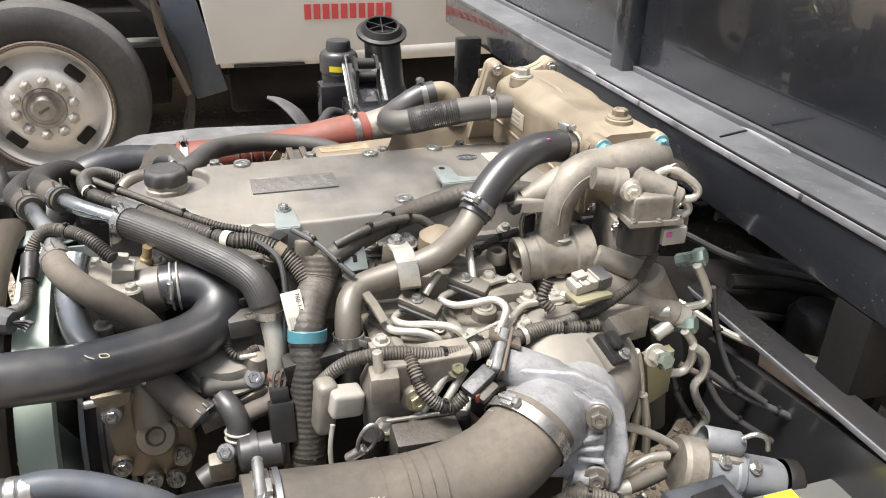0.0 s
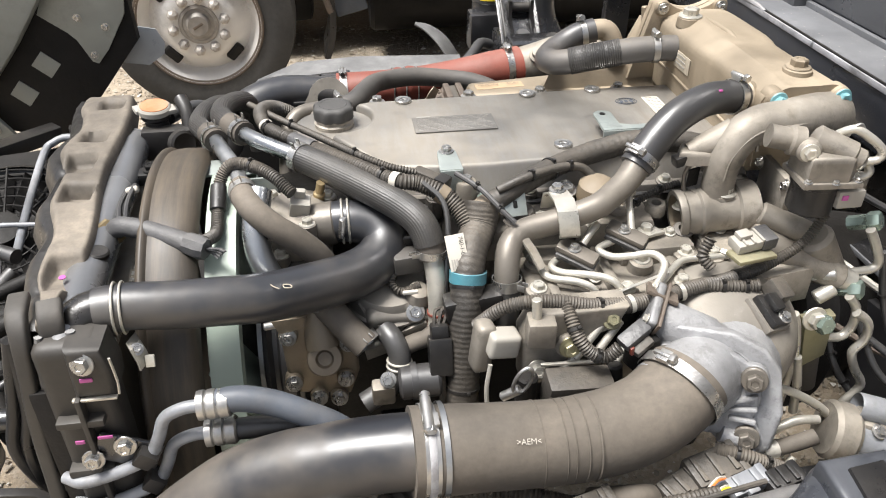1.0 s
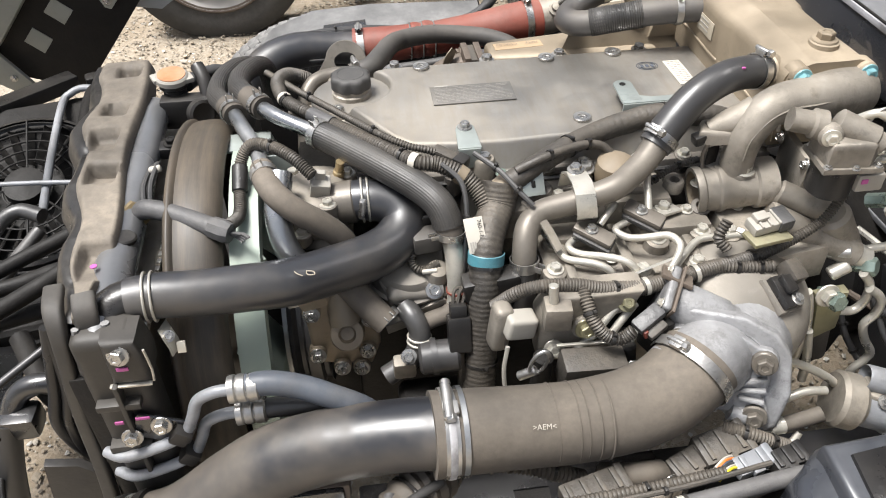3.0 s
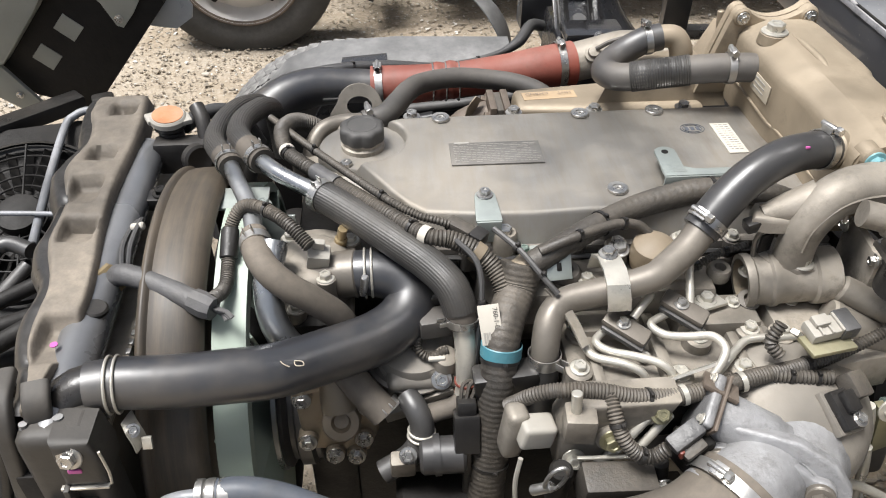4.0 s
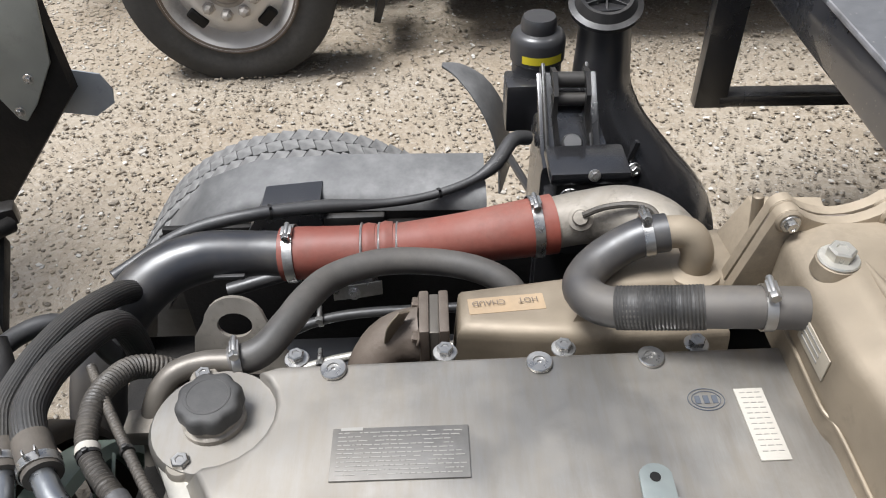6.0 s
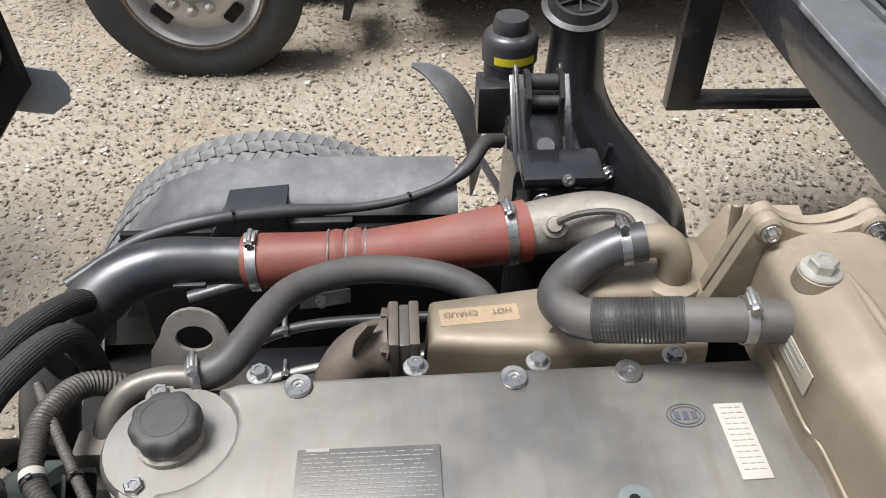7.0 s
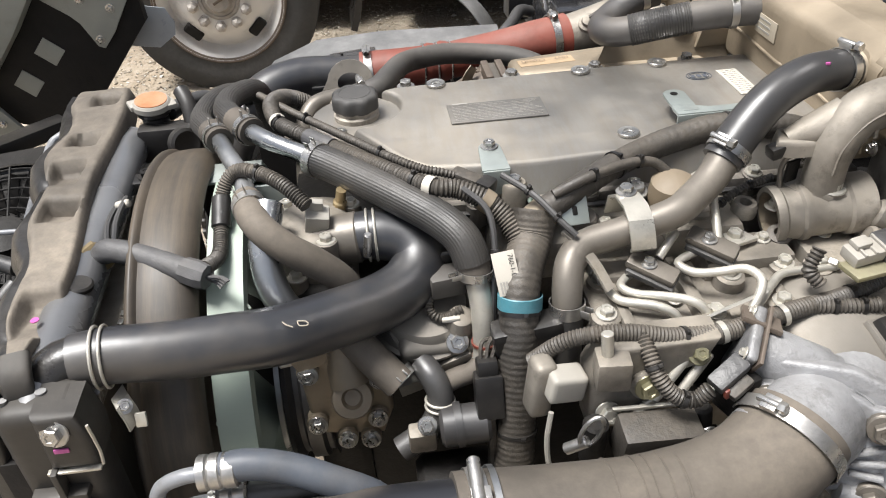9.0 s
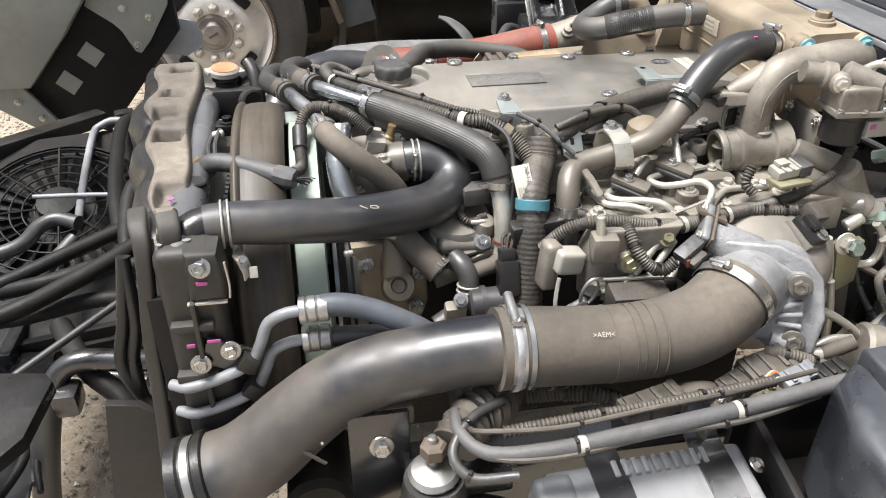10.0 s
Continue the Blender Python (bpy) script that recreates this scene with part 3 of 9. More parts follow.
def yard_wheel(loc, r=0.43, w=0.25, rim=0.272):
    """The wheel of the truck standing behind: its outer face looks to -y."""
    ob = thing("wheel", (loc[0], loc[1], 0), "dusty black truck tyre on a dirty white ten-stud steel wheel", "wheel", kind="")
    m = Matrix.Translation(loc) @ Matrix.Rotation(radians(90), 4, "X")
    part("tyre", lathe(tyre_profile(r, w, rim), m, 64, close=False), TYRE, ob)
    h = w / 2
    rim_ob = part("rim", lathe([(rim - 0.004, -h * 0.8), (rim - 0.004, h * 0.8), (rim + 0.012, h * 0.93), (rim + 0.004, h * 0.98), (rim - 0.012, h * 0.86), (rim - 0.03, h * 0.5), (rim - 0.045, h * 0.42),
                                (rim - 0.06, h * 0.52), (0.16, h * 0.92), (0.135, h * 1.0), (0.09, h * 0.98), (0.085, h * 0.9), (0.0, h * 0.9)], m, 64, close=False), RIM, ob, "dirty white painted steel disc")
    for k in range(8):
        a = 2 * math.pi * (k + 0.5) / 8
        if k % 2 == 0:
            q = m @ V((0.198 * math.cos(a + 0.39), 0.198 * math.sin(a + 0.39), h * 0.76))
            mm = Matrix.Translation(q) @ Matrix.Rotation(radians(90), 4, "X") @ Matrix.Rotation(a + 0.39, 4, "Z") @ Matrix.Rotation(radians(13), 4, "Y")
            part("hand_hole", box(None, (0.046, 0.085, 0.03), 0.021, mm, seg=4), DARK, rim_ob, "dark oval hand hole")
    for k in range(10):
        a = 2 * math.pi * k / 10 + 0.2
        q = m @ V((0.118 * math.cos(a), 0.118 * math.sin(a), h * 0.98))
        shared("wheel_nut", "wheelnut", lambda: lathe([(0.027, 0), (0.027, 0.004), (0.021, 0.008), (0.021, 0.022), (0.015, 0.028), (0.012, 0.036), (0.008, 0.038)], Matrix(), 6), HUB, ob, align(q, (0, -1, 0), k * 17))
    part("rim_ring", lathe([(rim + 0.006, h * 0.90), (rim + 0.016, h * 0.96), (rim + 0.010, h * 1.0), (rim - 0.006, h * 0.94)], m, 64, close=False), RUST, ob, "rust-brown rim lip")
    hub = part("hub_cap", lathe([(0.088, h * 0.85), (0.088, h * 1.0), (0.074, h * 1.03), (0.070, h * 1.0), (0.056, h * 1.02), (0.052, h * 1.14), (0.044, h * 1.2), (0.0, h * 1.21)], m, 32, close=False), HUB, ob, "brown-stained hub cover")
    part("cap_mark", box(None, (0.05, 0.012, 0.004), 0.001, m @ Matrix.Translation((0, 0, h * 1.215)) @ Matrix.Rotation(0.5, 4, "Z")), RUST, hub)
    return ob


def front_wheel(loc, r=0.378, w=0.215, rim=0.225):
    ob = thing("wheel", (loc[0], loc[1], 0), "dusty block-tread front wheel under its black mudguard", "wheel")
    m = Matrix.Translation(loc) @ Matrix.Rotation(radians(90), 4, "X")
    part("tyre", lathe(tyre_profile(r - 0.008, w, rim), m, 72, close=False), TYRE, ob)
    part("rim", lathe([(rim, -w * 0.4), (rim, w * 0.4), (rim - 0.02, w * 0.3), (rim - 0.05, w * 0.1), (0.1, w * 0.2), (0, w * 0.2)], m, 48, close=False), RIM, ob)
    rows = 5
    for k in range(rows):
        v = (k - (rows - 1) / 2) * w * 0.88 / rows
        for j in range(76):
            a = 2 * math.pi * (j + 0.5 * (k % 2)) / 76
            if math.sin(a) < -0.25:
                continue
            mm = m @ Matrix.Rotation(a, 4, "Z") @ Matrix.Translation((r - 0.006 - 0.03 * abs(v / w) ** 2, 0, v)) @ Matrix.Rotation(radians(18 if k % 2 else -18), 4, "X")
            shared("tread_block", "tread", lambda: box((0, 0, 0), (0.011, 0.0290, w * 0.88 / rows - 0.0025), 0.0012, seg=1), TREAD, ob, mm)
    return ob


front_wheel((-0.15, 1.885, 0.378))
yard_wheel((-0.686, 3.72, 0.395))

# ---------------------------------------------------------------- the truck behind
def bent_plate(pts, w, th, across, bm=None):
    """A strip w wide and th thick that follows pts, its width along across."""
    bm = bm or bmesh.new()
    a = V(across).normalized() * w / 2
    rows = []
    for i, q in enumerate(pts):
        q = V(q)
        d = (V(pts[min(i + 1, len(pts) - 1)]) - V(pts[max(i - 1, 0)])).normalized()
        nrm = d.cross(a).normalized() * th / 2
        rows.append([bm.verts.new(q + s * a + t * nrm) for s, t in ((-1, -1), (1, -1), (1, 1), (-1, 1))])
    for r0, r1 in zip(rows, rows[1:]):
        for j in range(4):
            bm.faces.new((r0[j], r0[(j + 1) % 4], r1[(j + 1) % 4], r1[j]))
    bm.faces.new(rows[0][::-1])
    bm.faces.new(rows[-1])
    return bm


def yard_truck():
    ob = thing("parked_truck", (0.4, 4.3, 0), "parked truck with a dust-stained white body, its underside blackened for shade", "truck")
    bm = slab([(0.03, 0.56), (1.9, 0.60), (3.2, 0.62), (3.2, 2.3), (-0.02, 2.3), (-0.02, 0.9)], 1.6, Matrix.Translation((0, 5.4, 0)) @ Matrix.Rotation(radians(90), 4, "X"), 0.03)
    body = part("body_panel", bm, BODYWHITE, ob, "white body side with brown dust along its lower edge")
    # the rounded lower edge
    part("lower_edge", tube([(0.05, 3.86, 0.585), (1.2, 3.84, 0.60), (3.2, 3.84, 0.64)], 0.05, 14, 0.2), BODYWHITE, ob)
    for k in range(10):
        part("letter_bar", box((0.475 + k * 0.044, 3.797, 0.80), (0.032, 0.004, 0.07), 0.0), REDINK, body, "red mark on the white body")
    part("drip_strip", box((0.28, 3.81, 0.552), (0.34, 0.02, 0.012), 0.004), PLASTIC, ob)
    # the arch behind the wheel
    arch = []
    for s in range(13):
        a = 62 - s * 7
        p = (-0.70 + 0.60 * math.cos(radians(a)), 3.95, 0.43 + 0.60 * math.sin(radians(a)))
        arch.append(p)
    part("mudguard", bent_plate(arch, 0.34, 0.03, (0, 1, 0)), PLASTIC, ob, "dark dusty mudguard behind the wheel")
    part("mud_flap", box((-0.085, 3.93, 0.58), (0.16, 0.03, 0.5), 0.01, Matrix.Translation((-0.06, 3.90, 0.64)) @ Matrix.Rotation(radians(-14), 4, "Y")), BLUEHOSE, ob, "blue-grey mud flap")
    part("flap_edge", tube([(-0.22, 3.77, 0.95), (-0.19, 3.77, 0.70), (-0.11, 3.77, 0.44)], 0.016, 8, 0.03), RUST, ob, "dirt-caked edge of the flap")
    # Frame and axle box are near black to paint the underbody shade.
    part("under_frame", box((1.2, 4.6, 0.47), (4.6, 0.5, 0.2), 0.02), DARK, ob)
    # Added black cylinder stands in for ground lying in the truck's shade.
    part("tank", rod((0.1, 4.25, 0.36), (3.2, 4.25, 0.36), 0.16, 0.02, 28), DARK, ob, "black cylinder standing in for shaded ground under the body")
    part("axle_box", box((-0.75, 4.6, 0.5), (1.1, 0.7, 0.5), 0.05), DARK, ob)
    part("step", box((-0.30, 4.1, 0.62), (0.22, 0.1, 0.03), 0.006), CABGREY, ob)
    part("marker_lamp", lathe([(0.022, 0), (0.022, 0.012), (0.014, 0.02), (0, 0.022)], align((1.19, 3.80, 0.775), (0, -1, 0)), 16), ORANGE, ob, "small orange side marker")
    # Unseen dark sheet, added to block light from behind the truck.
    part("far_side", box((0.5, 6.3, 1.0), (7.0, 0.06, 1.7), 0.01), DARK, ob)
    # Unseen cab and rear volumes, added to throw shade on the ground below.
    part("shade_cab_shell", slab([(-1.9, 1.02), (-0.02, 1.02), (-0.02, 2.3), (-1.7, 2.3)], 1.8, Matrix.Translation((0, 6.1, 0)) @ Matrix.Rotation(radians(90), 4, "X"), 0.05), BODYWHITE, ob)
    part("shade_rear_body", box((1.6, 5.8, 1.45), (3.2, 0.9, 1.7), 0.03), BODYWHITE, ob)
    ob.location += V((0.02, 0.0, -0.065))
    return ob


yard_truck()

# ---------------------------------------------------------------- load body on the chassis
def load_body():
    ob = thing("load_body", (1.4, 1.2, 0.87), "black painted steel load body with a scuffed ledge along its front", "truck body")
    part("front_beam", box((0.86, 1.05, 0.949), (0.12, 3.3, 0.097), 0.006), BEDPAINT, ob)
    part("ledge", box((0.860, 1.05, 1.003), (0.125, 3.3, 0.012), 0.004), LEDGE, ob, "scuffed grey ledge")
    part("ledge_strip", box((0.8035, 0.65, 1.0105), (0.005, 1.92, 0.003), 0.001), DARK, ob, "dark groove behind the worn edge")
    part("ledge_joint", box(None, (0.075, 0.004, 0.003), 0.0, pose(0.865, 1.085, 1.0098, 0, 0, 18)), DARK, ob)
    part("panel_foot", box((0.912, 1.05, 1.012), (0.012, 3.3, 0.016), 0.002), LEDGE, ob, "pale lip at the foot of the panel")
    bm = bmesh.new()
    for a, b in ((-0.4, 0.82), (0.825, 1.30), (1.305, 1.95)):
        box((0.7985, (a + b) / 2, 1.0045), (0.004, b - a - 0.003, 0.011), 0.0018, bm=bm)
    part("worn_edge", bm, BARE, ob, "bright worn edge of the ledge")
    part("front_panel", box((0.935, 1.05, 1.75), (0.03, 3.3, 1.5), 0.006), BEDPAINT, ob, "glossy black front panel")
    part("post", box((0.900, 1.56, 1.75), (0.045, 0.06, 1.5), 0.006), BEDPAINT, ob)
    part("floor_frame", box((2.0, 1.05, 0.95), (1.9, 3.2, 0.09), 0.01), BEDPAINT, ob)
    part("side_wall", box((2.2, 2.68, 1.6), (2.4, 0.05, 1.3), 0.01), BEDPAINT, ob)
    for y in (0.68, 1.36):
        part("long_member", box((1.95, y, 0.83), (2.3, 0.07, 0.14), 0.008), DARK, ob)
    guard = part("side_guard", box((0.754, 2.28, 0.768), (0.075, 0.04, 0.33), 0.004), PAINT, ob, "black square-tube side guard")
    part("guard_rail", box((0.98, 2.285, 0.620), (0.42, 0.05, 0.03), 0.004), PAINT, guard)
    part("guard_post", box((1.20, 2.28, 0.758), (0.06, 0.04, 0.3), 0.004), PAINT, guard)
    part("scuff", slab([(0.895, 0.97), (0.903, 0.985), (0.909, 1.09), (0.900, 1.115), (0.897, 1.04)], 0.003, Matrix.Translation((0, 0, 1.009)), 0.001), BARE, ob, "bright scrape on the ledge")
    part("weld", tube([(0.800, 1.50, 1.0105), (0.801, 1.54, 1.012), (0.800, 1.60, 1.011), (0.801, 1.63, 1.0105)], [0.003, 0.0055, 0.005, 0.003], 8, 0.01), BARE, ob, "bright weld bead")
    ob.rotation_euler.z = radians(-1.7)
    ob.location += V((-0.011, 0, -0.018))
    return ob


load_body()


def chassis():
    ob = thing("chassis", (0.3, 1.0, 0.5), "black painted ladder chassis with dusty rails and cross members", "chassis")
    for y, z in ((0.66, 0.49), (1.44, 0.60)):
        part("rail", box((1.3, y, z), (2.9, 0.07, 0.2), 0.008), PAINT, ob)
    part("cross_plate", slab([(0.40, 0), (1.05, 0), (1.05, 0.16), (0.40, 0.24)], 0.02, Matrix.Translation((0.735, 0, 0.52)) @ Matrix(((0, 0, 1, 0), (1, 0, 0, 0), (0, 1, 0, 0), (0, 0, 0, 1))), 0.004), PAINT, ob, "dark cross plate with a pale edge")
    part("plate_lip", box((0.760, 0.70, 0.752), (0.055, 0.66, 0.01), 0.003), PAINT, ob)
    part("pale_edge", box((0.7315, 0.70, 0.7535), (0.004, 0.66, 0.009), 0.0015), LEDGE, ob, "pale edge strip")
    part("cross_member", box((1.35, 1.05, 0.60), (0.12, 0.75, 0.16), 0.01), DARK, ob)
    part("gearbox", lathe([(0.19, 0), (0.20, 0.05), (0.16, 0.10), (0.13, 0.35), (0.10, 0.6), (0.05, 0.65)], align((0.60, 1.05, 0.62), (1, 0, -0.05)), 24), DARK, ob, "black gearbox, its colour carrying the shade of the gap")
    # Black tray and shield put the gap shade below and beside the engine.
    part("under_tray", box((0.02, 1.45, 0.50), (0.92, 0.42, 0.03), 0.006), DARK, ob, "black tray carrying the gap shade under the engine")
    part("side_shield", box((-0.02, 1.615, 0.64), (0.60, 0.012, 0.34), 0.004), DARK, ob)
    part("front_cross_tube", rod((-0.28, 0.70, 0.47), (-0.28, 1.62, 0.47), 0.05, 0.01), DARK, ob)
    part("prop_shaft", rod((1.2, 1.05, 0.58), (2.8, 1.05, 0.52), 0.045), DARK, ob)
    for k, (a, b) in enumerate((((0.83, 1.0, 0.80), (1.8, 0.62, 0.66)), ((0.85, 1.1, 0.83), (1.9, 0.8, 0.72)), ((0.8, 0.95, 0.72), (1.7, 0.75, 0.58)))):
        mid = ((a[0] + b[0]) / 2, (a[1] + b[1]) / 2 + 0.04, (a[2] + b[2]) / 2 - 0.03)
        part("cable", tube([a, mid, b], 0.011 - 0.002 * k, 8, 0.05), RUBBER, ob)
    for k, (a, b, c) in enumerate((((0.66, 0.92, 0.78), (0.74, 0.84, 0.74), (0.90, 0.78, 0.70)), ((0.70, 1.02, 0.86), (0.86, 0.94, 0.80), (1.3, 0.82, 0.72)), ((0.64, 0.86, 0.70), (0.72, 0.80, 0.67), (0.84, 0.74, 0.66)))):
        part("brake_pipe", tube([a, b, c], 0.006, 8, 0.04), (PIPE, RUBBER, RUST)[k], ob)
    for k in range(5):
        part("cross_rib", box((0.86 + 0.11 * k, 0.93, 0.60), (0.02, 0.34, 0.10), 0.004), (RUST, DARK)[k % 2], ob)
    part("valve_pot", lathe([(0.05, 0), (0.055, 0.02), (0.055, 0.07), (0.045, 0.085), (0.02, 0.09)], align((0.93, 0.88, 0.66), (0, 0, 1)), 24), PLASTIC, ob, "grey air valve pot")
    part("box_section", box(None, (0.9, 0.10, 0.12), 0.01, pose(1.42, 0.86, 0.62, 0, 0, -14)), DARK, ob)
    for k in range(5):
        part("stringer", box(None, (0.36, 0.020, 0.010), 0.002, pose(1.16 + 0.012 * k, 0.84 - 0.026 * k, 0.690 - 0.006 * k, 0, 0, -14)), (RUST, DARK)[k % 2], ob)
    for k, (x, y, z) in enumerate(((0.86, 1.00, 0.845), (1.02, 0.92, 0.80), (1.30, 0.76, 0.73))):
        c = part("pipe_clip", box(None, (0.030, 0.024, 0.012), 0.003, pose(x, y, z, 0, 10, -30)), CABGREY, ob, "plated pipe clip")
        bolt(c, (x, y, z + 0.007), (0, -0.2, 1), 0.007)
    part("air_hose", tube([(0.80, 0.97, 0.77), (0.93, 0.95, 0.75), (1.10, 0.86, 0.71), (1.28, 0.72, 0.70), (1.5, 0.60, 0.66)], 0.013, 14, 0.03), PLASTIC, ob)
    part("rusty_bracket", box((1.08, 0.86, 0.66), (0.20, 0.06, 0.05), 0.006), RUST, ob, "rusty brown bracket")
    return ob


chassis()

# ---------------------------------------------------------------- engine
engine = thing("engine", (0.2, 1.05, 0.45), "dusty four-cylinder diesel engine with an aluminium valve cover", "engine")


def engine_core():
    # Block colour is near black to paint the shade between the fittings.
    part("crankcase", box((0.16, 1.05, 0.62), (0.62, 0.36, 0.36), 0.02), DARK, engine, "engine block, near black for the shade below the hoses")
    part("head_front", box((-0.055, 1.09, 0.855), (0.17, 0.26, 0.13), 0.012), IRON, engine)
    part("cylinder_head", box((0.255, 1.06, 0.855), (0.45, 0.31, 0.13), 0.012), IRON, engine, "dark dusty cast cylinder head")
    part("head_ledge", slab([(0.055, 0.85), (0.305, 0.848), (0.312, 0.96), (0.02, 0.96)], 0.045, Matrix.Translation((0, 0, 0.885)), 0.008), CAST, engine)
    for k, (x, y, r) in enumerate(((0.085, 0.885, 0.018), (0.13, 0.885, 0.02), (0.265, 0.885, 0.022), (0.42, 0.88, 0.02), (0.315, 0.875, 0.014))):
        part("head_boss", lathe([(r, 0), (r, 0.012), (r * 0.85, 0.016), (r * 0.5, 0.016), (r * 0.45, 0.006)], align((x, y, 0.925), (0, -0.1, 1)), 20), (CAST, IRON)[k % 2], engine)
    for x in (0.075, 0.155, 0.35):
        bolt(engine, (x, 0.872, 0.931), s=0.0075, mat=PIPE)
    # flange and shell of the cover
    part("cover_flange", slab([(-0.145, 1.06), (-0.055, 0.925), (0.47, 0.915), (0.48, 1.205), (-0.145, 1.205)], 0.022, Matrix.Translation((0, 0, 0.922)), 0.004), IRON, engine, "dark gasket flange of the valve cover")
    top = [(-0.030, 0.953), (0.030, 0.945), (0.10, 0.942), (0.17, 0.946), (0.26, 0.944), (0.36, 0.944), (0.466, 0.944), (0.472, 0.96), (0.474, 1.17), (0.466, 1.188), (0.30, 1.188), (0.10, 1.186), (-0.050, 1.184)]
    top += arc((-0.106, 1.131), 0.059, 52, -88, 9)
    top += [(-0.110, 1.066), (-0.091, 1.034), (-0.072, 1.002), (-0.052, 0.973)]
    base = [(-0.030, 0.934), (0.030, 0.928), (0.10, 0.924), (0.17, 0.926), (0.26, 0.926), (0.36, 0.926), (0.470, 0.926), (0.478, 0.94), (0.480, 1.18), (0.472, 1.199), (0.30, 1.199), (0.10, 1.198), (-0.046, 1.197)]
    base += arc((-0.106, 1.131), 0.056, 52, -88, 9)
    base += [(-0.134, 1.066), (-0.114, 1.026), (-0.092, 0.990), (-0.066, 0.955)]
    n = len(base)
    mid = [(a[0] * 0.45 + b[0] * 0.55, a[1] * 0.45 + b[1] * 0.55) for a, b in zip(base, top)]
    rings = [(base, 0.936), (mid, 0.957), (top, 0.9735), (inset(top, 0.0012), 0.9768), (inset(top, 0.0036), 0.9793), (inset(top, 0.007), 0.980)]
    cover = part("valve_cover", loft([[(x, y, z) for x, y in r] for r, z in rings]), COVER, engine, "dusty brushed aluminium valve cover", sharp=50)
    # the lower terrace round the filler
    part("filler_boss", lathe([(0.064, 0), (0.063, 0.028), (0.059, 0.034), (0.0, 0.034)], align((-0.106, 1.131, 0.932), (0, 0, 1)), 36, close=False), COVER, cover)
    part("filler_neck", lathe([(0.030, 0), (0.030, 0.010), (0.027, 0.012), (0.027, 0.018)], align((-0.106, 1.131, 0.962), (0, 0, 1)), 28), CAST, cover)
    # left edge plate
    part("edge_plate", slab([(-0.152, 1.088), (-0.128, 1.100), (-0.118, 1.066), (-0.090, 1.012), (-0.056, 0.956), (-0.030, 0.938), (-0.044, 0.922), (-0.066, 0.932)], 0.006, Matrix.Translation((0, 0, 0.951)), 0.0015), PIPE, cover, "thin pale edge plate")
    for x, y in ((0.005, 1.174), (0.207, 1.174), (0.317, 1.176), (0.213, 0.983)):
        shared("grommet", "grommet", lambda: washer_mesh(0.013), STEEL, cover, align((x, y, 0.981), (0, 0, 1)), "plated stepped washer")
    for x, y in ((-0.035, 1.197), (0.115, 1.199), (0.235, 1.199), (0.37, 1.199)):
        bolt(cover, (x, y, 0.972), s=0.0085)
    for x, y, z in ((0.064, 0.928, 0.962), (-0.048, 0.935, 0.962), (0.196, 0.905, 0.955), (0.40, 0.925, 0.955), (-0.128, 1.085, 0.962), (-0.128, 1.185, 0.962)):
        part("bolt_boss", lathe([(0.015, 0), (0.015, z - 0.925), (0.013, z - 0.922)], align((x, y, 0.925), (0, 0, 1)), 18), CAST, cover)
        bolt(cover, (x, y, z), s=0.0085)
    bolt(cover, (0.086, 0.914, 0.945), s=0.006, mat=GREENNUT)
    # data plate: its writing is too small to read
    plate = part("data_plate", box((0.072, 1.077, 0.9815), (0.123, 0.054, 0.002), 0.0006), PLATE, cover, "grey aluminium data plate with lines of fine print")
    bm = bmesh.new()
    rng = random.Random(3)
    for k in range(11):
        x = 0.016
        y = 1.0985 - k * 0.0043
        while x < 0.126:
            n = rng.uniform(0.002, 0.009)
            if rng.random() > 0.12:
                box((min(x + n / 2, 0.128), y, 0.9827), (n, 0.0009, 0.0004), 0, bm=bm)
            x += n + 0.0016
    part("fine_print", bm, FAINT, plate)
    part("print_mark", box((0.028, 1.1025, 0.9828), (0.020, 0.0036, 0.0006), 0), FAINT, plate)
    # paper sticker
    st = part("paper_sticker", slab([(-0.0135, -0.039), (0.0135, -0.039), (0.0135, 0.039), (-0.0135, 0.039)], 0.0012, pose(0.399, 1.0955, 0.9805, 0, 0, 0.5), 0.0003), PAPER, cover, "white paper sticker with rows of print")
    bm = bmesh.new()
    for k in range(12):
        for j in range(3):
            box(None, (0.005, 0.0008, 0.0005), 0, pose(0.399, 1.0955, 0.982, 0, 0, 0.5) @ Matrix.Translation((-0.007 + j * 0.007, 0.034 - k * 0.0058, 0)), bm)
    part("fine_print", bm, FAINT, st)
    bm = bmesh.new()
    for rx, ry in ((0.017, 0.0125), (0.0135, 0.0095)):
        tube([(0.357 + rx * math.cos(a * math.pi / 12), 1.124 + ry * math.sin(a * math.pi / 12), 0.9806) for a in range(25)], 0.0005, 4, 0.01, bm=bm)
    for k in range(3):
        box((0.349 + 0.008 * k, 1.124, 0.9806), (0.005, 0.009, 0.0004), 0, bm=bm)
    part("ink_stamp", bm, BLUEHOSE, cover, "round blue inspection stamp")
    return cover


cover = engine_core()


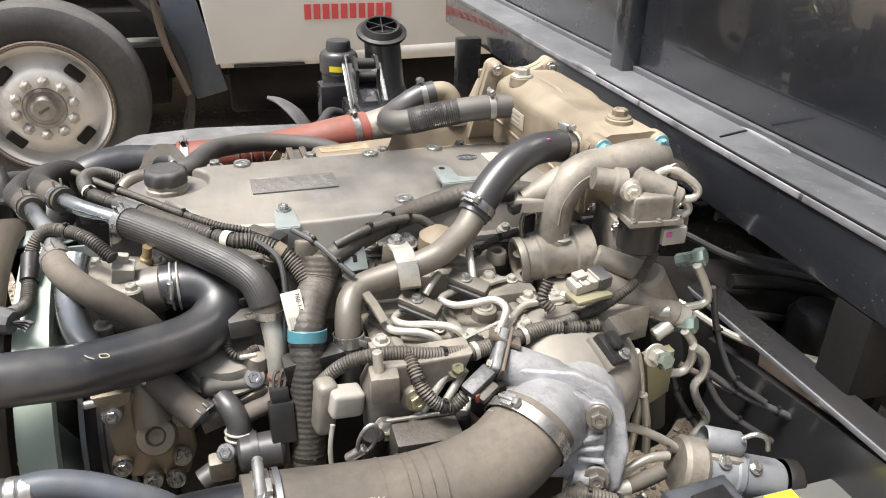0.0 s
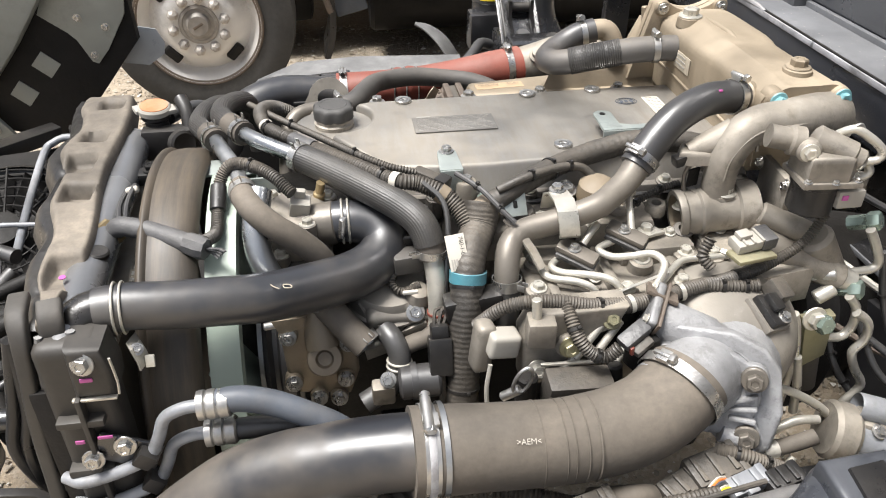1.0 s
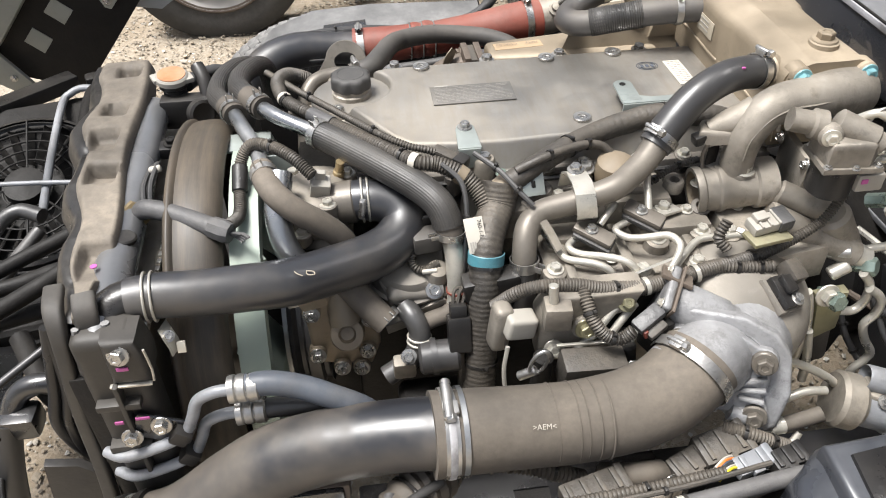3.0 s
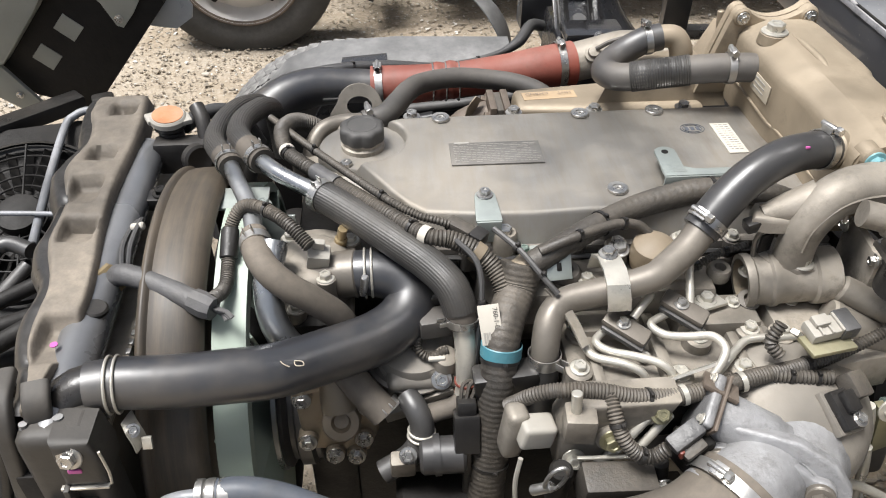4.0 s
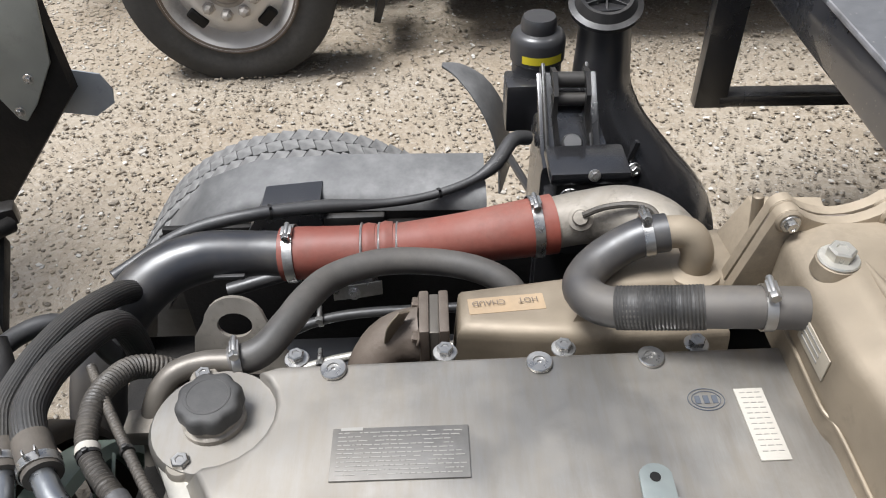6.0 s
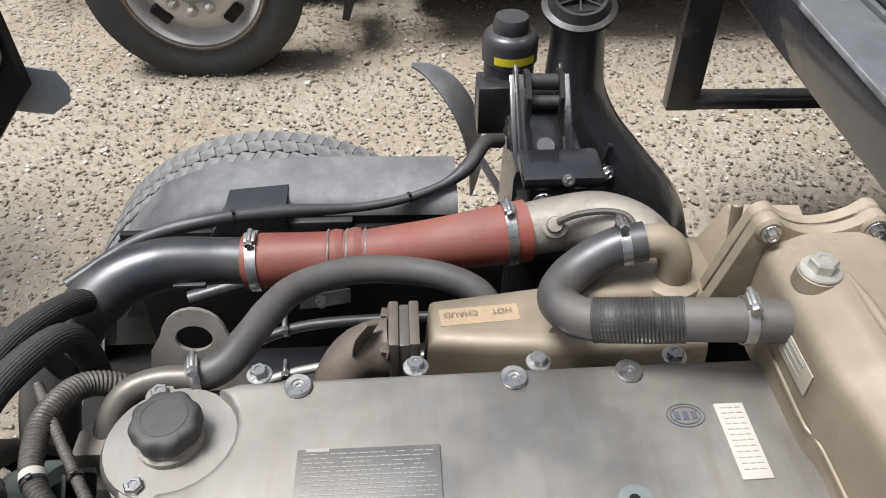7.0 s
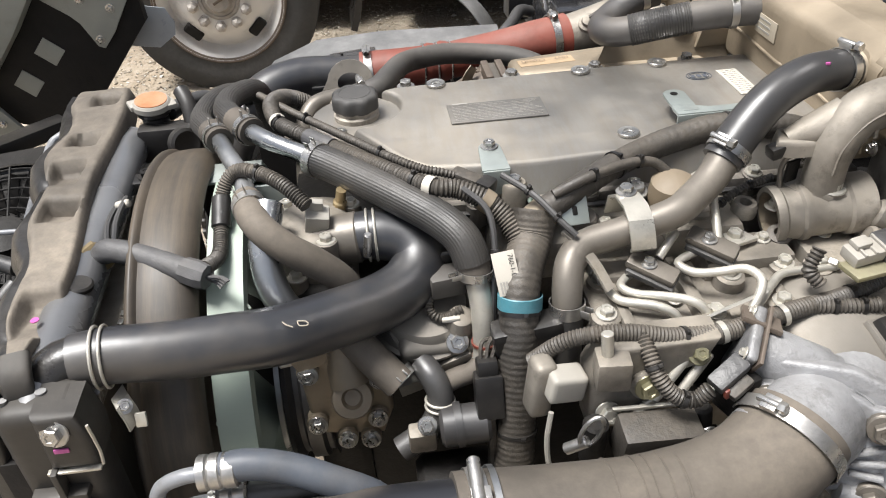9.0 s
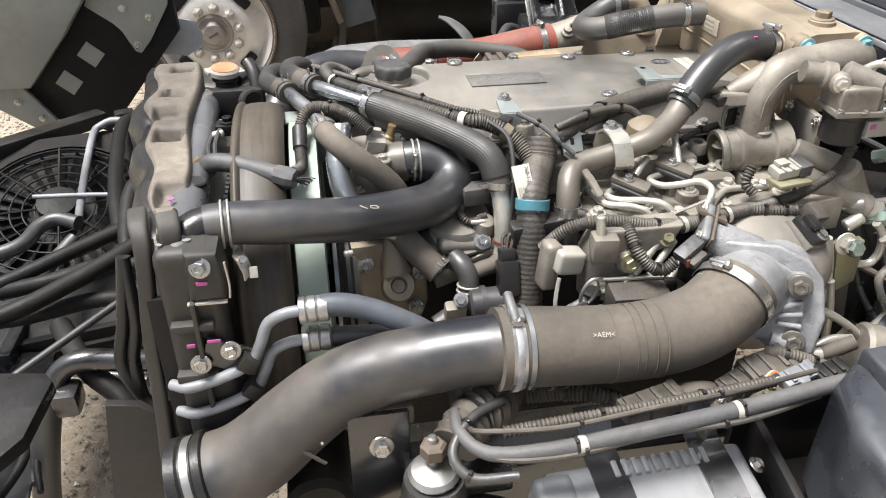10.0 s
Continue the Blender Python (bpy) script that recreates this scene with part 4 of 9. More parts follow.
def oil_cap():
    c = V((-0.106, 1.133, 0.9775))
    ob = thing("oil_filler_cap", c, "black plastic oil filler cap on the valve cover", "cap")
    rings = []
    for h, r, dent in ((0, 0.0270, 0.0), (0.001, 0.0300, 0.0018), (0.004, 0.0315, 0.0026), (0.016, 0.0315, 0.0028), (0.0195, 0.0302, 0.0026), (0.0215, 0.0275, 0.0018), (0.0222, 0.0235, 0.0006)):
        rings.append([c + V((rr * math.cos(a), rr * math.sin(a), h)) for a in [2 * math.pi * j / 64 for j in range(64)] for rr in [r - dent * (0.5 + 0.5 * math.cos(8 * a)) ** 1.4]])
    part("grip", loft(rings), CAPBLACK, ob, sharp=50)
    part("top_disc", lathe([(0.0215, 0), (0.0212, 0.0005), (0.0195, 0.0006), (0.019, 0.0002)], align(c + V((0, 0, 0.0222)), (0, 0, 1)), 32), CAPBLACK, ob)


oil_cap()


def cover_details():
    """Small fittings round the rim of the valve cover."""
    ob = thing("rim_clip", (0.10, 0.92, 0.95), "plated clip under the rim of the valve cover", "clip")
    part("tongue", bent_plate([(0.105, 0.915, 0.945), (0.108, 0.905, 0.952), (0.112, 0.893, 0.948)], 0.016, 0.002, (1, 0.1, 0)), ZINC, ob)
    part("foot", box((0.104, 0.918, 0.942), (0.02, 0.012, 0.006), 0.001), ZINC, ob)
    for x in (0.02, 0.15, 0.28, 0.345):
        part("lug", lathe([(0.013, -0.03), (0.012, 0.0), (0.009, 0.002)], align((x, 0.922, 0.946), (0, -0.2, 1)), 16), IRON, cover)
        bolt(cover, (x, 0.9215, 0.948), (0, -0.2, 1), 0.0068, PIPE)
    part("gasket", tube([(-0.05, 0.9235, 0.934), (0.10, 0.9135, 0.934), (0.30, 0.911, 0.934), (0.47, 0.911, 0.934)], 0.0035, 6, 0.04), RUBBER, cover)


cover_details()


def cover_brackets():
    ob = thing("cover_bracket", (0.04, 0.95, 0.95), "pale zinc-plated tab bracket bolted to the valve cover", "bracket")
    out = arc((0, 0.046), 0.013, 0, 180, 8) + [(-0.016, 0.0), (0.016, 0.0)]
    part("plate", slab(out, 0.003, Matrix.Translation((0.044, 0.926, 0.981)) @ Matrix.Rotation(radians(4), 4, "X"), 0.0008), ZINC, ob)
    part("lower_leg", box((0.044, 0.925, 0.968), (0.03, 0.003, 0.03), 0.001), ZINC, ob)
    bolt(ob, (0.044, 0.974, 0.987), s=0.007)
    ob = thing("pipe_bracket", (0.33, 1.0, 0.95), "wide pale zinc bracket on the valve cover with a cable clip", "bracket")
    out = arc((0.285, 1.030), 0.0145, 20, 160, 8) + [(0.269, 0.985), (0.298, 0.985)]
    part("tab", slab(out, 0.003, Matrix.Translation((0, 0, 1.000)), 0.0008), ZINC, ob)
    part("plate", slab([(0.269, 0.978), (0.388, 0.978), (0.388, 0.992), (0.312, 0.992), (0.300, 0.997), (0.269, 0.997)], 0.003, Matrix.Translation((0, 0, 0.9995)), 0.0008), ZINC, ob)
    part("step", box((0.3285, 0.978, 0.992), (0.119, 0.003, 0.018), 0.001), ZINC, ob)
    part("lower_plate", box((0.335, 0.962, 0.984), (0.13, 0.034, 0.003), 0.001), ZINC, ob)
    part("hole", lathe([(0.0045, 0), (0.0045, 0.0006)], align((0.284, 1.031, 1.0032), (0, 0, 1)), 16), DARK, ob)
    clip = part("cable_clip", box((0.312, 0.955, 0.993), (0.022, 0.012, 0.014), 0.002), PLASTIC, ob, "black plastic cable clip")
    part("clip_tab", box((0.326, 0.957, 0.998), (0.010, 0.008, 0.012), 0.002), STEEL, clip)


cover_brackets()


def lifting_eye():
    ob = thing("lifting_eye", (-0.11, 1.25, 0.90), "grey steel engine lifting eye with a round hole", "lifting eye")
    bm = bmesh.new()
    outer = [(-0.055, -0.06), (-0.045, 0.0)] + arc((0, 0.012), 0.034, 170, 10, 10) + [(0.05, -0.02), (0.075, -0.06)]
    n = 28
    ring = [(0.019 * math.cos(2 * math.pi * j / n), 0.012 + 0.015 * math.sin(2 * math.pi * j / n)) for j in range(n)]
    m = Matrix.Translation((-0.112, 1.262, 0.945)) @ Matrix.Rotation(radians(72), 4, "X")
    vo = [[bm.verts.new(m @ V((x, y, z))) for x, y in outer] for z in (0, 0.006)]
    vi = [[bm.verts.new(m @ V((x, y, z))) for x, y in ring] for z in (0, 0.006)]
    for k in (0, 1):
        es = [bm.edges.new((c[i], c[(i + 1) % len(c)])) for c in (vo[k], vi[k]) for i in range(len(c))]
        bmesh.ops.triangle_fill(bm, use_beauty=True, edges=es)
    for c in (vo, vi):
        for i in range(len(c[0])):
            j = (i + 1) % len(c[0])
            bm.faces.new((c[0][i], c[0][j], c[1][j], c[1][i]))
    part("plate", bm, CAST, ob)


lifting_eye()


# ---------------------------------------------------------------- tan cooler box and its castings
def cooler():
    ob = thing("gas_cooler", (0.5, 1.08, 0.96), "long tan dust-covered cooler casing bolted across the engine", "cooler")
    m = Matrix(((1, 0, 0, 0), (0, 0, -1, 0), (0, 1, 0, 0), (0, 0, 0, 1)))

    def section(y, d, crown):
        """Pressed casing: upright flank, rounded shoulder, raised crown."""
        return [(x, y, z) for x, z in ((0.450 + d, 0.962), (0.446 + d, 0.968), (0.446 + d, 1.010), (0.4465 + d, 1.056), (0.4475 + d, 1.064), (0.451 + d, 1.0705), (0.457 + d, 1.0745), (0.466 + d, 1.078 + crown * 0.45), (0.473 + d, 1.083 + crown * 0.8), (0.480 + d, 1.0865 + crown), (0.488, 1.0875 + crown), (0.530, 1.0875 + crown), (0.552 - d, 1.086 + crown * 0.6), (0.561 - d, 1.081), (0.566 - d, 1.072), (0.568 - d, 1.05), (0.568 - d, 0.962))]

    rows = [section(y, d, c) for y, d, c in ((1.250, 0.006, -0.004), (1.236, 0.001, 0.0), (1.205, 0.0, 0.003), (1.13, 0.0, 0.003), (1.095, 0.0, 0.003), (1.082, 0.0015, 0.002), (1.070, 0.006, -0.001), (1.058, 0.007, -0.002), (1.0, 0.007, -0.002), (0.955, 0.005, -0.002), (0.935, 0.004, -0.004), (0.905, 0.004, -0.006))]
    body = part("casing", loft(rows), TAN, ob, sharp=32)
    part("top_bead", tube([(0.497, 1.190, 1.0885), (0.498, 1.150, 1.0890), (0.499, 1.105, 1.0888), (0.500, 1.070, 1.084)], [0.002, 0.0055, 0.0055, 0.002], 10, 0.012), TAN, body)
    part("seam", tube([(0.4465, 1.235, 1.008), (0.4455, 1.15, 1.006), (0.4455, 1.09, 1.004), (0.452, 1.066, 1.002), (0.452, 0.92, 0.998)], 0.0022, 8, 0.012), TAN, body)

    def plate(y, th, lx, rx, z, base, ear):
        """Bolted flange: an ear at each top corner and a dip between them."""
        out = [(base, 0.968), (0.576, 0.968), (rx + ear, z - 0.012)] + arc((rx, z), ear, 0, 110, 7)
        n = 10
        for k in range(1, n):
            u = k / n
            x = rx - ear * 0.34 + (lx + ear * 0.34 - rx + ear * 0.34) * u
            out.append((x, z + ear * 0.94 - 0.019 * math.sin(math.pi * u) ** 0.7))
        out += arc((lx, z), ear, 70, 180, 7) + [(lx - ear - 0.004, z - 0.014)]
        return part("flange", slab(out, th, Matrix.Translation((0, y, 0)) @ m, 0.0025), TAN, ob)

    for y, th in ((1.262, 0.012), (1.278, 0.012)):
        fl = plate(y, th, 0.451, 0.552, 1.088, 0.405, 0.0145)
        for x in (0.451, 0.552):
            part("ear", rod((x, y - th - 0.003, 1.088), (x, y + 0.002, 1.088), 0.0135, 0.0025), TAN, fl)
    part("gasket", slab([(0.410, 0.966), (0.573, 0.966), (0.566, 1.086), (0.520, 1.082), (0.480, 1.082), (0.437, 1.086)], 0.004, Matrix.Translation((0, 1.2655, 0)) @ m, 0.0005), RUST, ob, "brown gasket between the flanges")
    for x in (0.451, 0.552):
        bolt(ob, (x, 1.2465, 1.088), (0, -1, 0), 0.0065, STEEL)
    fl = plate(0.920, 0.018, 0.470, 0.560, 1.066, 0.458, 0.0150)
    for x in (0.470, 0.560):
        part("ear", rod((x, 0.896, 1.066), (x, 0.917, 1.066), 0.0145, 0.003), TAN, fl)
        bolt(ob, (x, 0.896, 1.067), (0, -1, 0), 0.0085, CYAN, "bolt", "bolt head painted pale blue")
    part("far_neck", slab([(0.395, 0.93), (0.535, 0.93), (0.530, 1.045), (0.450, 1.050)], 0.06, Matrix.Translation((0, 1.340, 0)) @ m, 0.012, taper=0.9), TAN, ob)
    for x, y in ((0.474, 1.192), (0.522, 0.950)):
        part("plug_boss", lathe([(0.021, -0.012), (0.0195, 0.002), (0.016, 0.004)], align((x, y, 1.087), (0, 0, 1)), 24), TAN, ob)
        bolt(ob, (x, y, 1.090), s=0.0125 if y > 1 else 0.0115, mat=TAN if y < 1 else PIPE, name="plug")
    lab = part("side_label", box(None, (0.0015, 0.055, 0.026), 0.0004, pose(0.4452, 1.135, 1.036, 0, 0, 0)), LABELDUST, ob, "dust-covered paper label on the casing")
    for k in range(3):
        part("print_bar", box((0.4442, 1.140, 1.044 - k * 0.007), (0.0006, 0.035, 0.0022), 0), FAINT, lab)
    return ob


cooler()


def manifold_elbow():
    ob = thing("inlet_elbow", (0.42, 0.86, 0.93), "dusty cast inlet elbow under the cooler flange", "manifold")
    part("elbow", tube([(0.560, 0.905, 1.038), (0.520, 0.892, 1.043), (0.476, 0.880, 1.046), (0.438, 0.872, 1.047), (0.412, 0.866, 1.038), (0.396, 0.862, 1.016), (0.391, 0.862, 0.988), (0.391, 0.862, 0.956)], [0.034, 0.032, 0.028, 0.026, 0.0245, 0.023, 0.0215, 0.022], 28, 0.006), CAST, ob)
    part("cast_seam", tube([(0.530, 0.868, 1.052), (0.476, 0.853, 1.052), (0.438, 0.847, 1.052), (0.410, 0.843, 1.042), (0.390, 0.841, 1.016), (0.386, 0.841, 0.985)], 0.0018, 6, 0.008), CAST, ob)
    part("side_wing", slab([(0.330, 0.868), (0.352, 0.860), (0.400, 0.858), (0.420, 0.880), (0.400, 0.905), (0.345, 0.900)], 0.018, pose(0, 0, 0.999, 0, 0, 0), 0.006, taper=0.92, seg=3), CAST, ob)
    part("wing_rise", tube([(0.350, 0.880, 1.010), (0.378, 0.878, 1.022), (0.405, 0.874, 1.035)], [0.012, 0.018, 0.022], 18, 0.006), CAST, ob)
    part("wing_clip", box(None, (0.020, 0.016, 0.014), 0.003, pose(0.337, 0.872, 1.004, 0, -12, 8)), PLASTIC, ob, "black clip on the wing")
    part("foot_flange", slab([(0.352, 0.880), (0.360, 0.856), (0.388, 0.838), (0.408, 0.838), (0.418, 0.852), (0.418, 0.888), (0.400, 0.900), (0.362, 0.900)], 0.009, pose(0, 0, 0.952, 0, 0, 0), 0.003), CAST, ob)
    part("foot_flange", slab([(0.352, 0.880), (0.360, 0.856), (0.388, 0.838), (0.408, 0.838), (0.418, 0.852), (0.418, 0.888), (0.400, 0.900), (0.362, 0.900)], 0.010, pose(0.001, 0.001, 0.9405, 0, 0, 0), 0.003), CAST, ob)
    part("open_pocket", box(None, (0.018, 0.004, 0.026), 0.002, pose(0.358, 0.870, 0.978, 0, 0, 20)), DARK, ob)
    part("pocket_rib", tube([(0.350, 0.872, 0.955), (0.347, 0.873, 0.980), (0.352, 0.872, 0.998)], 0.003, 8, 0.005), CAST, ob)
    bolt(ob, (0.397, 0.850, 0.961), s=0.0095, mat=PIPE)
    for k in range(3):
        part("cast_mark", box(None, (0.004, 0.003, 0.011), 0.001, pose(0.404 + k * 0.010, 0.8455, 1.022 + k * 0.003, -8, 0, 0)), CAST, ob)
    part("paint_mark", box((0.414, 0.8455, 1.042), (0.006, 0.003, 0.005), 0.001), ORANGE, ob)
    # throttle tube below it, open at its left end
    tm = align((0.338, 0.862, 0.927), (0.98, -0.06, 0.10)) @ Matrix.Scale(0.92, 4)
    body = part("tube_body", lathe([(0.029, 0), (0.035, 0), (0.036, 0.004), (0.036, 0.010), (0.033, 0.013), (0.033, 0.030), (0.036, 0.033), (0.036, 0.040), (0.033, 0.044), (0.033, 0.085), (0.037, 0.088), (0.037, 0.115), (0.02, 0.115)], tm, 32, close=False), CAST, ob, "dusty tube with an open end")
    part("bore", lathe([(0.0285, 0.0005), (0.0275, 0.05), (0.0, 0.05)], tm, 28, close=False), TAN, body)
    for q in (0.06, 0.10):
        part("side_lug", rod(tm @ V((0, -0.030, q)), tm @ V((0, -0.046, q)), 0.011, 0.002), CAST, body)
        bolt(body, tm @ V((0, -0.046, q)), (0, -0.6, -0.8), 0.006)
    part("square_flange", box(None, (0.012, 0.085, 0.085), 0.006, pose(0.474, 0.862, 0.945, 0, 0, -6)), CAST, ob)
    for dy, dz in ((-0.034, -0.034), (-0.034, 0.034), (0.034, 0.034)):
        bolt(ob, (0.467, 0.862 + dy, 0.945 + dz), (-1, 0.1, 0), 0.006)


manifold_elbow()


def gas_valve():
    ob = thing("gas_valve", (0.47, 0.78, 0.96), "dusty cast gas valve with a round black motor", "valve")
    part("body", slab([(0.428, 0.755), (0.490, 0.748), (0.512, 0.765), (0.512, 0.81), (0.47, 0.83), (0.430, 0.815)], 0.040, Matrix.Translation((0, 0, 1.008)), 0.010, seg=3), CAST, ob)
    part("plate", slab([(0.422, 0.75), (0.512, 0.743), (0.520, 0.80), (0.505, 0.83), (0.428, 0.825)], 0.009, Matrix.Translation((0, 0, 1.000)), 0.003), CAST, ob)
    part("motor", lathe([(0.030, 0), (0.034, 0.004), (0.034, 0.046), (0.037, 0.048), (0.037, 0.056)], align((0.463, 0.785, 0.945), (0, 0, 1)), 32), PLASTIC, ob, "round black motor housing")
    part("barrel", lathe([(0.015, 0), (0.021, 0.004), (0.021, 0.062), (0.016, 0.066), (0.016, 0.078), (0.012, 0.082)], align((0.448, 0.800, 1.062), (0.75, -0.40, -0.30)), 24), CAST, ob)
    part("nose", lathe([(0.018, 0), (0.018, 0.03), (0.023, 0.034), (0.023, 0.05)], align((0.385, 0.815, 1.062), (0.9, -0.25, -0.15)), 24), CAST, ob)
    part("ear", rod((0.431, 0.772, 1.050), (0.436, 0.792, 1.050), 0.018, 0.004), CAST, ob)
    bolt(ob, (0.431, 0.772, 1.050), (-0.3, -1, 0.1), 0.0095, PIPE)
    part("cap_nut", lathe([(0.012, 0), (0.013, 0.003), (0.013, 0.014), (0.009, 0.018)], align((0.502, 0.769, 1.037), (0.75, -0.40, -0.30)), 6), PIPE, ob)
    for p in ((0.430, 0.756, 1.009), (0.506, 0.750, 1.009), (0.436, 0.818, 1.009), (0.47, 0.748, 1.008)):
        bolt(ob, p, s=0.0045)
    part("wing", box(None, (0.05, 0.016, 0.016), 0.005, pose(0.500, 0.778, 1.004, 0, 12, -10)), CAST, ob)
    bolt(ob, (0.510, 0.768, 1.010), (0.2, -0.9, 0.2), 0.007, PIPE)
    con = part("plug_socket", box((0.508, 0.765, 0.975), (0.044, 0.026, 0.030), 0.004), WHITE, ob, "pale socket with a pink mark")
    part("pink_mark", box((0.496, 0.7515, 0.980), (0.01, 0.002, 0.008), 0), PINK, con)
    part("elbow_pipe", tube([(0.485, 0.80, 1.062), (0.495, 0.79, 1.074), (0.508, 0.785, 1.076), (0.536, 0.775, 1.058), (0.548, 0.77, 1.044), (0.544, 0.77, 1.032), (0.528, 0.775, 1.028), (0.505, 0.785, 1.028)], 0.0068, 12, 0.006), PIPE, ob, "bent plated pipe")
    part("elbow_pipe", tube([(0.518, 0.785, 1.030), (0.535, 0.78, 1.022), (0.541, 0.775, 1.010), (0.532, 0.775, 1.001), (0.512, 0.78, 1.003)], 0.0068, 12, 0.006), PIPE, ob)
    part("wire_loop", tube([(0.492, 0.79, 1.05), (0.500, 0.785, 1.080), (0.512, 0.785, 1.084), (0.520, 0.785, 1.068)], 0.0025, 8, 0.006), STEEL, ob)
    part("side_boss", rod((0.53, 0.80, 0.985), (0.552, 0.785, 0.985), 0.015, 0.004), CAST, ob)
    ob.scale = (0.80, 0.80, 0.80)
    ob.location += V((0.008, 0.0, 0.022))


gas_valve()


def black_gas_hose():
    ob = hose("gas_hose", "smooth glossy black hose from steel pipe to cooler", "hose", [(0.448, 0.945, 1.053), (0.418, 0.932, 1.062), (0.376, 0.916, 1.065), (0.338, 0.903, 1.052), (0.308, 0.890, 1.030), (0.276, 0.872, 0.998)], 0.0218, GLOSS, seg=24, step=0.008)
    clamp(ob, (0.428, 0.936, 1.060), (0.93, 0.35, -0.15), 0.0228, 0.011, (0, 0, 1))
    clamp(ob, (0.285, 0.877, 1.007), (0.6, 0.32, 0.62), 0.0228, 0.011, (-0.4, -0.3, 0.8))
    part("paint_mark", box((0.392, 0.906, 1.082), (0.005, 0.003, 0.003), 0.001), PINK, ob)
    part("stub", rod((0.440, 0.942, 1.056), (0.478, 0.955, 1.045), 0.024, 0.003), TAN, ob)
    ob = hose("gas_pipe", "dusty brown steel gas pipe along the head", "pipe", [(0.284, 0.876, 1.006), (0.262, 0.860, 0.985), (0.235, 0.842, 0.974), (0.212, 0.829, 0.968), (0.165, 0.832, 0.950), (0.122, 0.830, 0.940), (0.102, 0.815, 0.932), (0.094, 0.797, 0.915), (0.092, 0.785, 0.885), (0.092, 0.782, 0.83)], [0.0185, 0.0172, 0.0166, 0.0162, 0.0162, 0.0162, 0.0162, 0.0160, 0.0155, 0.0155], BROWNPIPE, seg=20, step=0.008)
    br = part("strap", bent_plate([(0.170, 0.885, 0.940), (0.170, 0.876, 0.966), (0.171, 0.858, 0.977), (0.172, 0.834, 0.978), (0.172, 0.816, 0.972), (0.173, 0.807, 0.958), (0.175, 0.806, 0.944), (0.177, 0.814, 0.936)], 0.026, 0.003, (1, 0, 0)), PIPE, ob, "dusty steel strap over the pipe")
    bolt(br, (0.171, 0.862, 0.978), s=0.0075)
    spring_clamp(ob, (0.0925, 0.788, 0.893), (0, 0.15, 1), 0.0178, 0.014, (0.7, -0.7, 0))
    part("rubber_end", tube([(0.092, 0.787, 0.892), (0.092, 0.783, 0.86), (0.092, 0.782, 0.80)], 0.0176, 20, 0.01), RUBBER, ob)


black_gas_hose()

# ---------------------------------------------------------------- far side of the engine
def far_side():
    ob = thing("exhaust_duct", (0.25, 1.3, 0.90), "tan dusty heat-shielded exhaust duct behind the cover", "duct")
    bm = slab([(0.122, 1.245), (0.27, 1.23), (0.43, 1.235), (0.44, 1.37), (0.30, 1.335), (0.125, 1.312)], 0.10, Matrix.Translation((0, 0, 0.855)), 0.018, taper=0.95, seg=4)
    part("shield", bm, TAN, ob)
    part("shield_rise", slab([(0.25, 1.25), (0.46, 1.25), (0.46, 1.37), (0.33, 1.35)], 0.055, Matrix.Translation((0, 0, 0.945)), 0.02, taper=0.8, seg=3), TAN, ob)
    part("end_flange", box((0.1150, 1.276, 0.908), (0.0112, 0.064, 0.094), 0.0025), RUST, ob)
    part("end_flange", box((0.1040, 1.276, 0.905), (0.0112, 0.060, 0.092), 0.002), BROWNPIPE, ob)
    part("end_flange", box((0.0930, 1.276, 0.908), (0.0112, 0.064, 0.094), 0.0025), RUST, ob)
    part("gasket_edge", strip([(0.055, 1.262, 0.925), (0.062, 1.264, 0.948), (0.072, 1.268, 0.962)], [0.022, 0.030, 0.024], 0.003, (0.5, 0.6, -0.3)), TAN, ob)
    part("manifold", tube([(0.09, 1.280, 0.912), (0.055, 1.278, 0.905), (0.03, 1.262, 0.88), (0.02, 1.24, 0.84)], [0.034, 0.030, 0.028, 0.026], 16, 0.012), RUST, ob)
    for y in (1.252, 1.304):
        bolt(ob, (0.087, y, 0.938), (-1, 0, 0.2), 0.007, RUST)
    lab = part("warning_label", box(None, (0.085, 0.024, 0.001), 0, pose(0.185, 1.282, 0.9550, 0, 0, 4)), LABELTAN, ob, "faded orange hot-surface label in two languages")
    for dx, word in ((-0.02, "CHAUD"), (0.024, "HOT")):
        cu = bpy.data.curves.new("words", "FONT")
        cu.body, cu.size, cu.align_x, cu.align_y = word, 0.0105, "CENTER", "CENTER"
        tmp = bpy.data.objects.new("words", cu)
        me = bpy.data.meshes.new_from_object(tmp)
        bpy.data.objects.remove(tmp)
        me.materials.append(RUST)
        w = new("lettering", me)
        w.parent = lab
        w.matrix_local = Matrix.Translation(-base_of(lab)) @ pose(0.185 + dx, 1.284 + dx * 0.07, 0.9578, 0, 0, 184)
    pipe = part("spigot", tube([(0.385, 1.285, 0.985), (0.385, 1.285, 1.02), (0.372, 1.291, 1.042), (0.345, 1.294, 1.042)], 0.0175, 16, 0.006), TAN, ob)
    part("spigot_foot", lathe([(0.032, 0), (0.030, 0.008), (0.019, 0.012)], align((0.385, 1.285, 0.990), (0, 0, 1)), 24), TAN, pipe)
    # Plain black block, added to fill the gap below the shield with shade.
    part("gap_block", box((0.44, 1.36, 0.74), (0.30, 0.20, 0.30), 0.04, seg=3), DARK, ob, "dark block filling the gap under the shield")
    part("nipple", rod((0.452, 1.30, 1.0), (0.445, 1.31, 1.075), 0.006), TAN, ob)

